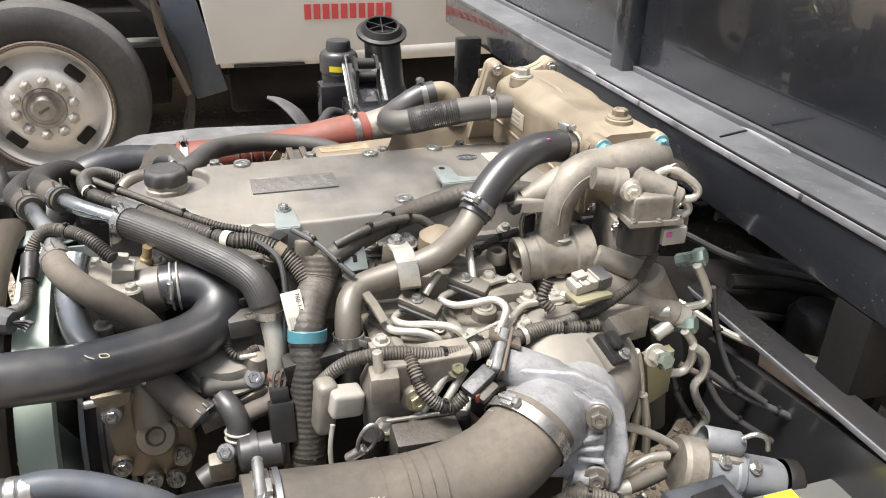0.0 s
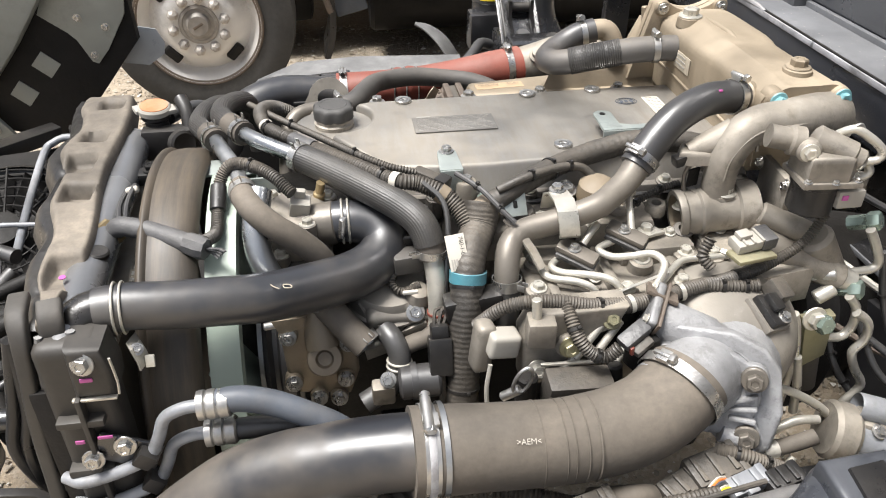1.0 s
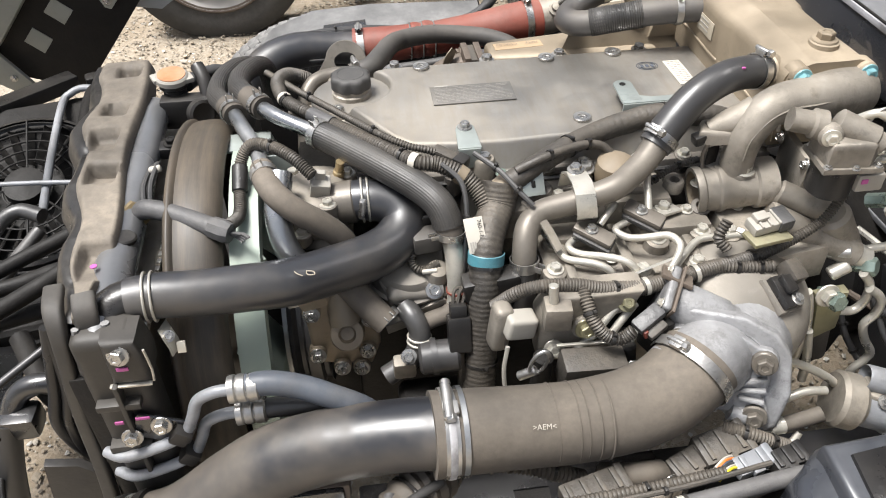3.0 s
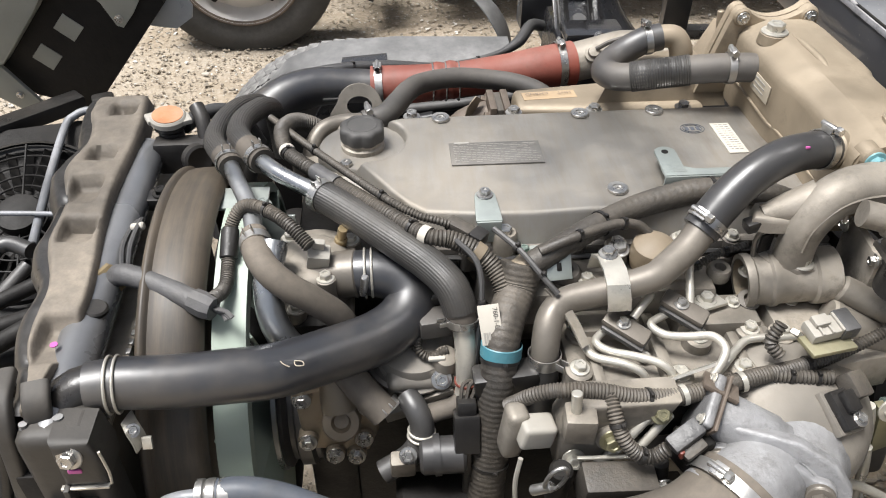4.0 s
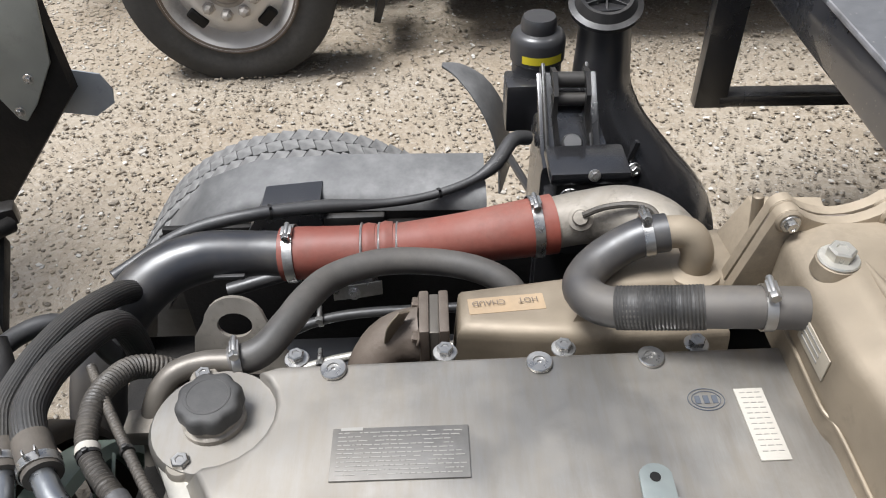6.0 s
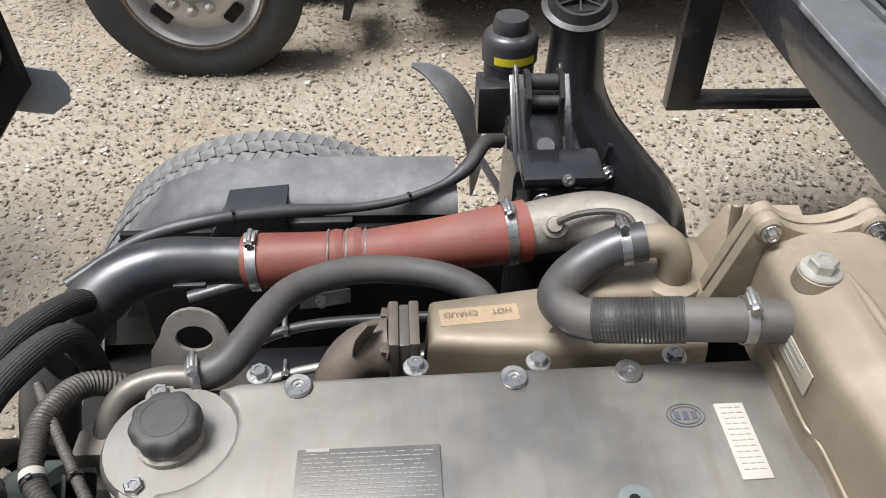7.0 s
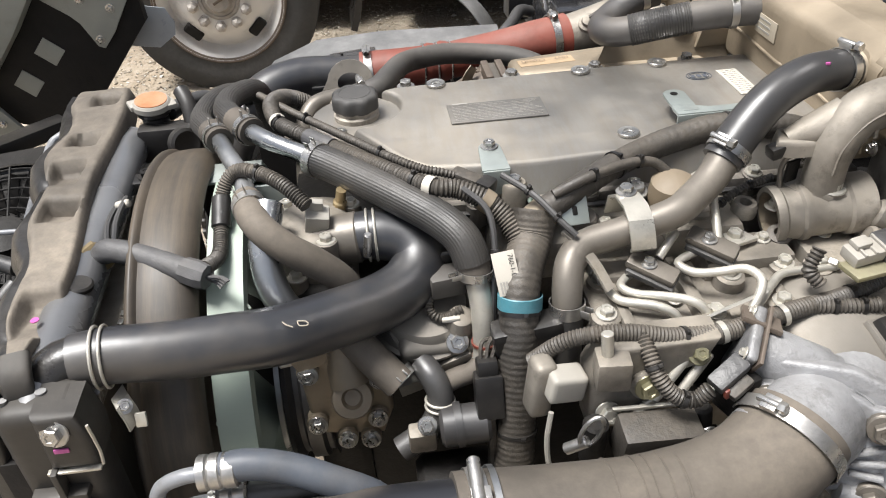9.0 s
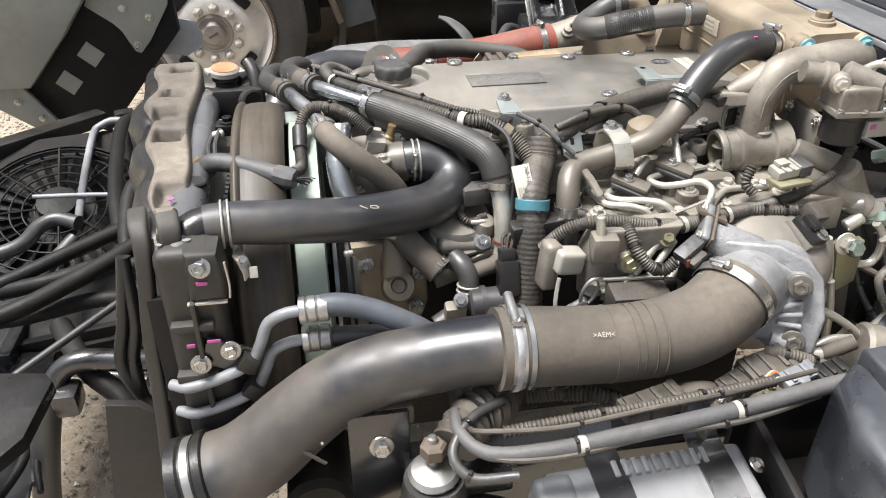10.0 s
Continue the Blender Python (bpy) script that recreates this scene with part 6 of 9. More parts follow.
    part("ring", lathe(prof, m, 120, close=False), SHROUD, ob, sharp=50)
    part("backing", box((-0.384, 0.96, 0.64), (0.025, 0.56, 0.50), 0.02), SHROUD, ob)
    clip = part("clip", bent_plate([(-0.346, 0.726, 0.908), (-0.340, 0.716, 0.905), (-0.334, 0.710, 0.893), (-0.333, 0.709, 0.882)], 0.018, 0.002, (0.4, 0.9, 0.1)), PIPE, ob, "small plated clip")
    bolt(clip, (-0.338, 0.713, 0.902), (0.3, -0.6, 0.7), 0.005)
    part("clip_foot", box(None, (0.010, 0.004, 0.014), 0.001, pose(-0.326, 0.708, 0.888, -20, 0, 0)), PIPE, clip)

    ob = thing("cooling_fan", (-0.26, 0.985, 0.44), "pale green plastic cooling fan with an outer ring", "fan")
    m = align((-0.280, 0.985, 0.70), (1, 0, 0))
    part("ring", lathe([(0.244, 0.0), (0.258, 0.002), (0.258, 0.040), (0.244, 0.042)], m, 96, close=False), FANRING, ob)
    for k in range(9):
        a = 2 * math.pi * k / 9
        mm = m @ Matrix.Rotation(a, 4, "Z") @ Matrix.Translation((0.165, 0, 0.022)) @ Matrix.Rotation(radians(38), 4, "X")
        part("blade", box(None, (0.165, 0.075, 0.004), 0.002, mm), FANRING, ob)
    part("hub", lathe([(0.08, 0), (0.085, 0.01), (0.085, 0.05), (0.07, 0.06)], m, 32), DARK, ob)


radiator()


def radiator_cap():
    ob = thing("coolant_filler", (-0.385, 1.205, 0.94), "coolant filler neck closed by a worn orange-topped cap", "filler")
    part("neck", lathe([(0.018, 0), (0.018, 0.03), (0.022, 0.034), (0.022, 0.044)], align((-0.383, 1.206, 0.930), (0, 0, 1)), 24), PLASTIC, ob)
    tilt = align((-0.383, 1.206, 0.972), (0.05, -0.1, 1))
    cap = part("cap", lathe([(0.023, 0), (0.0255, 0.002), (0.0255, 0.009), (0.023, 0.012), (0.0, 0.012)], tilt, 32), WHITE, ob, "dust-grey pressure cap")
    part("sticker", lathe([(0.0215, 0), (0.0215, 0.001), (0.0, 0.001)], tilt @ Matrix.Translation((0, 0, 0.0122)), 32), CAPTOP, cap, "worn orange sticker")
    for s in (-1, 1):
        part("cap_ear", box(None, (0.016, 0.022, 0.008), 0.003, tilt @ Matrix.Translation((s * 0.021, -s * 0.010, 0.005))), WHITE, cap)
    part("bracket", box((-0.362, 1.185, 0.93), (0.085, 0.03, 0.05), 0.006), PLASTIC, ob)
    part("side_plug", lathe([(0.022, 0), (0.022, 0.012), (0.018, 0.014), (0.010, 0.010)], align((-0.345, 1.165, 0.935), (0.6, -0.8, 0.2)), 24), PLASTIC, ob)
    hose("overflow_hose", "short black overflow hose from the filler neck", "hose", [(-0.368, 1.222, 0.955), (-0.352, 1.262, 0.950), (-0.325, 1.285, 0.945), (-0.295, 1.290, 0.925), (-0.275, 1.29, 0.88)], 0.0115, RUBBER, seg=14, step=0.008)
    hose("vent_hose", "black bracket hose beside the radiator cap", "hose", [(-0.345, 1.225, 0.985), (-0.335, 1.205, 0.97), (-0.33, 1.18, 0.93), (-0.325, 1.15, 0.88)], 0.011, PLASTIC, seg=14, step=0.008)


radiator_cap()


def radiator_hose():
    ob = hose("radiator_hose", "large black upper radiator hose with wire clamps", "hose", [(-0.378, 0.740, 0.938), (-0.345, 0.744, 0.938), (-0.30, 0.748, 0.932), (-0.25, 0.758, 0.924), (-0.20, 0.772, 0.914), (-0.15, 0.800, 0.902), (-0.096, 0.832, 0.893), (-0.064, 0.858, 0.896), (-0.052, 0.882, 0.908), (-0.064, 0.899, 0.922), (-0.096, 0.905, 0.929), (-0.118, 0.907, 0.928)], [0.0265, 0.0265, 0.0275, 0.0285, 0.0295, 0.0305, 0.031, 0.031, 0.0305, 0.0295, 0.028, 0.027], RADHOSE, seg=26, step=0.008)
    wire_clamp(ob, (-0.354, 0.743, 0.938), (1, 0.1, -0.05), 0.0285)
    wire_clamp(ob, (-0.101, 0.9055, 0.929), (1, 0, 0), 0.0290)
    part("clamp_screw", rod((-0.108, 0.872, 0.925), (-0.104, 0.868, 0.956), 0.0045), STEEL, ob)
    part("chalk_mark", tube([(-0.192, 0.7615, 0.9395), (-0.188, 0.757, 0.9388), (-0.182, 0.755, 0.937)], 0.0006, 6, 0.004), LABELDUST, ob)
    part("chalk_mark", tube([(-0.178, 0.764, 0.936), (-0.170, 0.763, 0.9355), (-0.168, 0.758, 0.935), (-0.176, 0.757, 0.936), (-0.178, 0.763, 0.936)], 0.0006, 6, 0.004), LABELDUST, ob)


radiator_hose()


def sensor_wiring():
    ob = thing("coolant_sensor", (-0.40, 0.905, 0.93), "brass coolant sensor with a sleeved lead on the radiator tank", "sensor")
    part("hexagon", lathe([(0.019, 0), (0.020, 0.003), (0.020, 0.014), (0.016, 0.017)], align((-0.404, 0.906, 0.931), (0.62, -0.3, 0.7)), 6), BRASS, ob, "brass hexagon")
    part("sleeve", tube([(-0.388, 0.902, 0.944), (-0.378, 0.897, 0.951), (-0.34, 0.879, 0.951), (-0.284, 0.846, 0.945)], 0.0128, 16, 0.01), TAPE, ob)
    part("tape_end", tube([(-0.294, 0.852, 0.947), (-0.278, 0.843, 0.945), (-0.270, 0.839, 0.944)], [0.0142, 0.0152, 0.013], 9, 0.006), TAPE, ob, "frayed tape end")
    for k in range(4):
        part("tape_tail", bent_plate([(-0.272, 0.842, 0.944), (-0.262 + 0.003 * k, 0.838 - 0.004 * k, 0.940 + 0.004 * k), (-0.256 + 0.004 * k, 0.830 - 0.006 * k, 0.938 + 0.006 * k)], 0.008, 0.0012, (0.3, 1, 0.4 - 0.3 * k)), TAPE, ob)
    part("loop", tube([(-0.385, 0.91, 0.945), (-0.39, 0.945, 0.953), (-0.385, 0.98, 0.957), (-0.378, 0.995, 0.955)], 0.0035, 8, 0.006), RUBBER, ob)
    part("loop", tube([(-0.378, 0.91, 0.945), (-0.380, 0.945, 0.956), (-0.376, 0.98, 0.962), (-0.378, 0.995, 0.955)], 0.0035, 8, 0.006), RUBBER, ob)
    part("loop_band", rod((-0.386, 0.975, 0.958), (-0.370, 0.975, 0.961), 0.005), PAPER, ob)
    ob = hose("fan_lead", "corrugated black conduit looping to a pale connector", "conduit", [(-0.272, 0.848, 0.950), (-0.262, 0.875, 0.945), (-0.262, 0.915, 0.955), (-0.260, 0.945, 0.975), (-0.245, 0.956, 0.996), (-0.220, 0.945, 1.001), (-0.190, 0.918, 0.998), (-0.165, 0.895, 0.982)], 0.0078, LOOM, seg=12, rib=(0.0008, 0.0034))
    part("grip", rod((-0.262, 0.912, 0.954), (-0.261, 0.944, 0.974), 0.0105), PLASTIC, ob)
    con = part("connector", box(None, (0.026, 0.022, 0.030), 0.003, pose(-0.158, 0.905, 0.955, 15, 10, 0)), WHITE, ob, "pale plastic connector")
    part("connector_latch", box(None, (0.014, 0.008, 0.014), 0.002, pose(-0.156, 0.905, 0.975, 15, 10, 0)), WHITE, con)
    for k in range(3):
        part("wire", tube([(-0.160 + k * 0.006, 0.898, 0.942), (-0.158 + k * 0.006, 0.892, 0.925), (-0.156 + k * 0.005, 0.890, 0.905)], 0.0017, 6, 0.006), (YELLOW, OLIVE, PAPER)[k], con)


sensor_wiring()


# ---------------------------------------------------------------- heater hoses
def heater_hoses():
    ob = thing("heater_hose", (-0.27, 1.05, 0.96), "ribbed black heater hose on a bright steel pipe", "hose", "heater hoses")
    part("ribbed_sleeve", tube([(-0.270, 1.395, 0.880), (-0.280, 1.365, 0.912), (-0.297, 1.300, 0.942), (-0.309, 1.235, 0.958), (-0.312, 1.185, 0.966), (-0.308, 1.140, 0.974), (-0.294, 1.105, 0.979), (-0.284, 1.085, 0.981)], 0.0150, 96, 0.006, flute=(0.0003, 30)), SLEEVE, ob)
    part("collar", tube([(-0.289, 1.096, 0.981), (-0.280, 1.080, 0.981), (-0.274, 1.066, 0.981)], 0.0170, 20, 0.006), BROWN, ob)
    part("steel_pipe", tube([(-0.278, 1.075, 0.981), (-0.262, 1.030, 0.982), (-0.240, 0.97, 0.982), (-0.226, 0.905, 0.983)], 0.0108, 18, 0.01), CHROME, ob, "bright steel pipe")
    part("lower_hose", tube([(-0.229, 0.918, 0.983), (-0.221, 0.880, 0.985), (-0.207, 0.858, 0.978), (-0.186, 0.848, 0.962), (-0.160, 0.848, 0.940), (-0.135, 0.852, 0.908), (-0.12, 0.856, 0.86)], 0.0160, 20, 0.008), BROWN, ob)
    spring_clamp(ob, (-0.225, 0.900, 0.984), (0.25, -1, 0), 0.017, 0.012, (-0.3, 0, 1))
    spring_clamp(ob, (-0.279, 1.077, 0.981), (0.3, -1, 0), 0.0174, 0.008, (0, 0, 1))
    ob = thing("heater_hose", (-0.15, 1.0, 0.96), "thick black braided heater hose with steel clamps", "hose", "heater hoses")
    part("ribbed_sleeve", tube([(-0.240, 1.285, 0.860), (-0.243, 1.290, 0.905), (-0.246, 1.280, 0.945), (-0.257, 1.250, 0.966), (-0.272, 1.185, 0.984), (-0.273, 1.135, 0.991), (-0.262, 1.105, 0.994), (-0.250, 1.085, 0.994)], 0.0155, 96, 0.006, flute=(0.0003, 30)), SLEEVE, ob)
    part("collar", tube([(-0.256, 1.095, 0.994), (-0.243, 1.074, 0.993), (-0.232, 1.058, 0.993)], 0.0170, 20, 0.006), BROWN, ob)
    spring_clamp(ob, (-0.238, 1.066, 0.993), (0.5, -0.9, 0), 0.0175, 0.010, (0, 0, 1))
    part("steel_pipe", tube([(-0.236, 1.062, 0.993), (-0.210, 1.030, 0.993), (-0.180, 1.008, 0.988), (-0.155, 0.992, 0.983)], 0.0108, 18, 0.008), CHROME, ob, "bright steel pipe")
    part("big_hose", tube([(-0.162, 0.996, 0.984), (-0.140, 0.978, 0.982), (-0.105, 0.945, 0.978), (-0.065, 0.905, 0.973), (-0.030, 0.873, 0.964), (-0.010, 0.850, 0.955), (-0.002, 0.838, 0.942), (0.001, 0.832, 0.930)], 0.0195, 144, 0.006, flute=(0.0002, 36)), SLEEVE, ob, "braided hose wall")
    spring_clamp(ob, (-0.155, 0.991, 0.983), (0.7, -0.7, 0), 0.020, 0.012, (-0.2, -0.2, 1))
    part("cuff", tube([(-0.002, 0.840, 0.944), (0.002, 0.830, 0.926), (0.004, 0.826, 0.914)], 0.0172, 20, 0.006), BROWN, ob)
    spring_clamp(ob, (0.003, 0.828, 0.920), (0.05, 0.2, 1), 0.018, 0.009, (-1, -0.3, 0))
    part("stub_pipe", tube([(0.004, 0.828, 0.918), (0.007, 0.815, 0.89), (0.008, 0.806, 0.86), (0.008, 0.803, 0.83), (0.004, 0.802, 0.815)], 0.0130, 20, 0.008), PIPE, ob, "bright passivated steel stub pipe")
    for h in (0.842, 0.822):
        part("red_ring", lathe([(0.0132, 0), (0.0146, 0), (0.0146, 0.003), (0.0132, 0.003)], align((0.008, 0.804, h), (0, 0.1, 1)), 20, close=False), RED, ob)
    part("white_tick", box((0.007, 0.790, 0.838), (0.004, 0.002, 0.010), 0.0005), PAPER, ob)
    part("bracket", box((-0.262, 1.032, 0.955), (0.07, 0.045, 0.004), 0.001), ZINC, ob)
    bolt(ob, (-0.232, 1.010, 0.958), s=0.008, mat=ZINC)
    part("bracket_leg", box((-0.215, 0.985, 0.93), (0.05, 0.004, 0.06), 0.001), ZINC, ob)


heater_hoses()


# ---------------------------------------------------------------- front of the engine
def front_castings():
    ob = thing("thermostat_housing", (-0.13, 0.91, 0.85), "dusty cast thermostat housing with bolts", "housing")
    part("neck", rod((-0.112, 0.906, 0.928), (-0.165, 0.910, 0.922), 0.029, 0.004), BROWNPIPE, ob)
    part("body", lathe([(0.046, 0), (0.046, 0.05), (0.042, 0.058), (0.034, 0.064), (0.0, 0.066)], align((-0.168, 0.925, 0.885), (0.05, -0.1, 1)), 32), CAST, ob)
    part("lower_body", box(None, (0.085, 0.085, 0.06), 0.014, pose(-0.165, 0.925, 0.865, 0, 8, 0), seg=3), CAST, ob)
    part("top_flange", slab(arc((-0.165, 0.93), 0.052, 20, 340, 22), 0.010, Matrix.Translation((0, 0, 0.930)), 0.003), CAST, ob)
    for p in ((-0.122, 0.952, 0.942), (-0.150, 0.884, 0.942), (-0.208, 0.905, 0.942), (-0.196, 0.962, 0.942), (-0.188, 0.88, 0.90)):
        part("boss", lathe([(0.013, -0.03), (0.012, 0.0), (0.010, 0.001)], align(p, (0, 0, 1)), 18), CAST, ob)
        bolt(ob, p, s=0.0072, mat=PIPE)
    part("sensor", lathe([(0.008, 0), (0.008, 0.012), (0.006, 0.014), (0.006, 0.03)], align((-0.135, 0.945, 0.942), (0.2, -0.2, 1)), 12), BRASS, ob, "brass temperature sensor")
    ob = thing("coolant_pipe", (-0.19, 0.83, 0.85), "curved bright blue-grey coolant pipe", "pipe")
    part("tube", tube([(-0.205, 0.90, 0.985), (-0.212, 0.86, 0.955), (-0.205, 0.835, 0.915), (-0.18, 0.825, 0.88), (-0.14, 0.82, 0.865)], 0.0165, 20, 0.008), CHROME, ob)

    ob = thing("oil_filter_housing", (-0.05, 0.80, 0.80), "dusty cast oil filter housing with a domed lid", "housing")
    part("dome", lathe([(0.060, -0.045), (0.058, 0.004), (0.053, 0.010), (0.051, 0.018), (0.047, 0.024), (0.030, 0.028), (0, 0.030)], align((-0.052, 0.862, 0.842), (0.04, -0.26, 1)), 40, close=False), DOME, ob)
    part("front_wall", box(None, (0.094, 0.060, 0.064), 0.012, pose(-0.042, 0.842, 0.822, 24, 6, 6), seg=3), DOME, ob)
    part("slot", box(None, (0.046, 0.010, 0.012), 0.003, pose(-0.012, 0.812, 0.812, 20, 4, 4)), DARK, ob)
    part("ledge", box(None, (0.070, 0.012, 0.006), 0.002, pose(-0.030, 0.816, 0.836, 24, 8, 6)), DOME, ob)
    part("rim", lathe([(0.058, 0), (0.062, 0.002), (0.062, 0.006), (0.057, 0.008)], align((-0.052, 0.862, 0.838), (0.04, -0.26, 1)), 40, close=False), DOME, ob)
    part("skirt", slab([(-0.095, 0.800), (-0.060, 0.803), (0.000, 0.797), (0.010, 0.86), (-0.10, 0.87)], 0.022, Matrix.Translation((0, 0.83, 0.815)) @ Matrix.Rotation(radians(-14), 4, "Y") @ Matrix.Rotation(radians(22), 4, "X") @ Matrix.Translation((0, -0.83, -0.012)), 0.005, taper=0.95), DOME, ob)
    part("back", box((-0.05, 0.88, 0.80), (0.14, 0.08, 0.10), 0.01), DARK, ob)
    for p in ((-0.021, 0.812, 0.840), (-0.063, 0.818, 0.813)):
        part("boss", lathe([(0.0155, -0.035), (0.0145, 0.000), (0.012, 0.003)], align(p, (0.05, -0.75, 0.6)), 20), CAST, ob)
        bolt(ob, V(p) + V((0, -0.002, 0.0015)), (0.05, -0.75, 0.6), 0.0085)
    part("cone_boss", lathe([(0.020, 0), (0.018, 0.02), (0.013, 0.034), (0.009, 0.036)], align((-0.018, 0.835, 0.836), (0.1, -0.35, 0.9)), 24), CAST, ob)
    part("side_rib", tube([(-0.090, 0.830, 0.85), (-0.078, 0.815, 0.83), (-0.066, 0.81, 0.805)], 0.005, 8, 0.01), CAST, ob)
    part("web", box(None, (0.052, 0.006, 0.012), 0.002, pose(-0.030, 0.806, 0.815, 10, -22, 0)), CAST, ob)
    part("lower_hose", tube([(-0.062, 0.805, 0.822), (-0.052, 0.787, 0.816), (-0.046, 0.778, 0.800), (-0.048, 0.773, 0.780), (-0.062, 0.766, 0.758), (-0.095, 0.756, 0.742)], 0.0145, 20, 0.007), RUBBER, ob)
    wire_clamp(ob, (-0.047, 0.775, 0.788), (0.1, 0.2, 1), 0.0155)
    part("cross_hose", tube([(0.004, 0.800, 0.818), (-0.008, 0.792, 0.812), (-0.030, 0.790, 0.806), (-0.046, 0.790, 0.790), (-0.048, 0.790, 0.75)], 0.0115, 16, 0.008), BROWN, ob)
    part("relay", box(None, (0.040, 0.030, 0.026), 0.005, pose(-0.026, 0.848, 0.898, 0, 0, 8)), GREYHOSE, ob, "small dusty grey relay")
    part("relay_mount", box(None, (0.05, 0.008, 0.03), 0.002, pose(-0.024, 0.868, 0.905, 0, 0, 8)), PLASTIC, ob)
    part("lead", tube([(-0.042, 0.842, 0.895), (-0.048, 0.832, 0.876), (-0.036, 0.824, 0.866), (-0.012, 0.828, 0.872)], 0.005, 10, rib=(0.0008, 0.004)), LOOM, ob)
    part("white_tie", box((-0.026, 0.818, 0.868), (0.020, 0.006, 0.005), 0.002), PAPER, ob)

    ob = thing("vacuum_pump", (-0.14, 0.83, 0.68), "dusty cast pump with a round boss and four bolts", "pump")
    mm = Matrix.Translation((0, 0.86, 0)) @ Matrix(((1, 0, 0, 0), (0, 0, -1, 0), (0, 1, 0, 0), (0, 0, 0, 1)))
    part("body", slab([(-0.180, 0.715), (-0.112, 0.705), (-0.098, 0.745), (-0.100, 0.805), (-0.125, 0.835), (-0.178, 0.845), (-0.196, 0.80), (-0.194, 0.755)], 0.045, mm, 0.006, seg=3), TAN, ob)
    part("boss", lathe([(0.024, -0.05), (0.0235, 0.000), (0.0215, 0.003), (0.012, 0.003), (0.009, -0.006), (0, -0.007)], align((-0.142, 0.798, 0.787), (0, -0.72, 0.55)), 32, close=False), TAN, ob)
    part("barrel", tube([(-0.142, 0.812, 0.796), (-0.148, 0.835, 0.835), (-0.153, 0.86, 0.875)], 0.0225, 22, 0.01), TAN, ob)
    part("flange", slab([(-0.195, 0.825), (-0.165, 0.835), (-0.160, 0.852), (-0.205, 0.850)], 0.016, Matrix.Translation((0, 0.822, 0)) @ Matrix(((1, 0, 0, 0), (0, 0, -1, 0), (0, 1, 0, 0), (0, 0, 0, 1))), 0.003), TAN, ob)
    for x, z in ((-0.186, 0.822), (-0.110, 0.803), (-0.117, 0.742), (-0.186, 0.742), (-0.155, 0.712), (-0.128, 0.708)):
        part("ear", rod((x, 0.85, z - 0.004), (x, 0.806, z), 0.0125, 0.003), TAN, ob)
        bolt(ob, (x, 0.806, z), (0, -1, 0.3), 0.0078)
    part("stud", rod((-0.196, 0.815, 0.838), (-0.215, 0.812, 0.838), 0.005), STEEL, ob)
    ob = hose("bypass_pipe", "dusty ribbed hose crossing below the radiator hose", "hose", [(-0.160, 0.845, 0.882), (-0.135, 0.822, 0.858), (-0.112, 0.802, 0.836), (-0.088, 0.785, 0.815)], 0.0185, BROWN, seg=18, step=0.008)
    spring_clamp(ob, (-0.088, 0.795, 0.812), (0.6, -0.5, -0.5), 0.019, 0.012, (0.3, -0.8, 0.6))
    ob = thing("fan_pulley", (-0.225, 0.98, 0.62), "black belt pulley with bright grooved rim", "pulley")
    m = align((-0.226, 0.935, 0.715), (1, 0, 0))
    part("rim", lathe([(0.10, 0), (0.116, 0.002), (0.118, 0.008), (0.108, 0.014), (0.108, 0.020), (0.116, 0.024), (0.116, 0.040), (0.108, 0.044), (0.108, 0.05), (0.114, 0.054), (0.09, 0.056)], m, 64, close=False), GLOSS, ob)
    part("bright_edge", lathe([(0.119, -0.004), (0.121, -0.004), (0.121, 0.002), (0.119, 0.002)], m, 64, close=False), CHROME, ob)
    part("face", lathe([(0.104, 0.03), (0.0, 0.03)], m, 48, close=False), DARK, ob)
    ob = thing("alternator", (-0.05, 0.72, 0.62), "dark alternator half hidden under the hoses", "alternator")
    part("body", rod((-0.08, 0.74, 0.66), (0.05, 0.74, 0.66), 0.058, 0.008, 32), DARK, ob)
    part("terminal", rod((-0.050, 0.752, 0.775), (0.004, 0.750, 0.778), 0.022, 0.004, 28), GLOSS, ob)
    part("terminal_ring", lathe([(0.0222, 0), (0.0245, 0), (0.0245, 0.008), (0.0222, 0.008)], align((-0.034, 0.752, 0.776), (1, 0, 0.05)), 28, close=False), GLOSS, ob)
    bolt(ob, (-0.064, 0.742, 0.792), (-0.1, -0.8, 0.6), 0.007)
    part("side_lug", box(None, (0.030, 0.020, 0.034), 0.005, pose(-0.070, 0.750, 0.765, 10, 0, 0), seg=2), CAST, ob)
    ob = thing("timing_cover", (-0.12, 1.0, 0.6), "dusty timing cover at the front of the engine, blackened for shade", "cover")
    # Near black, so the depth behind the pulley looks shaded.
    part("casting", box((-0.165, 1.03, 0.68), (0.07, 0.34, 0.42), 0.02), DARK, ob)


front_castings()


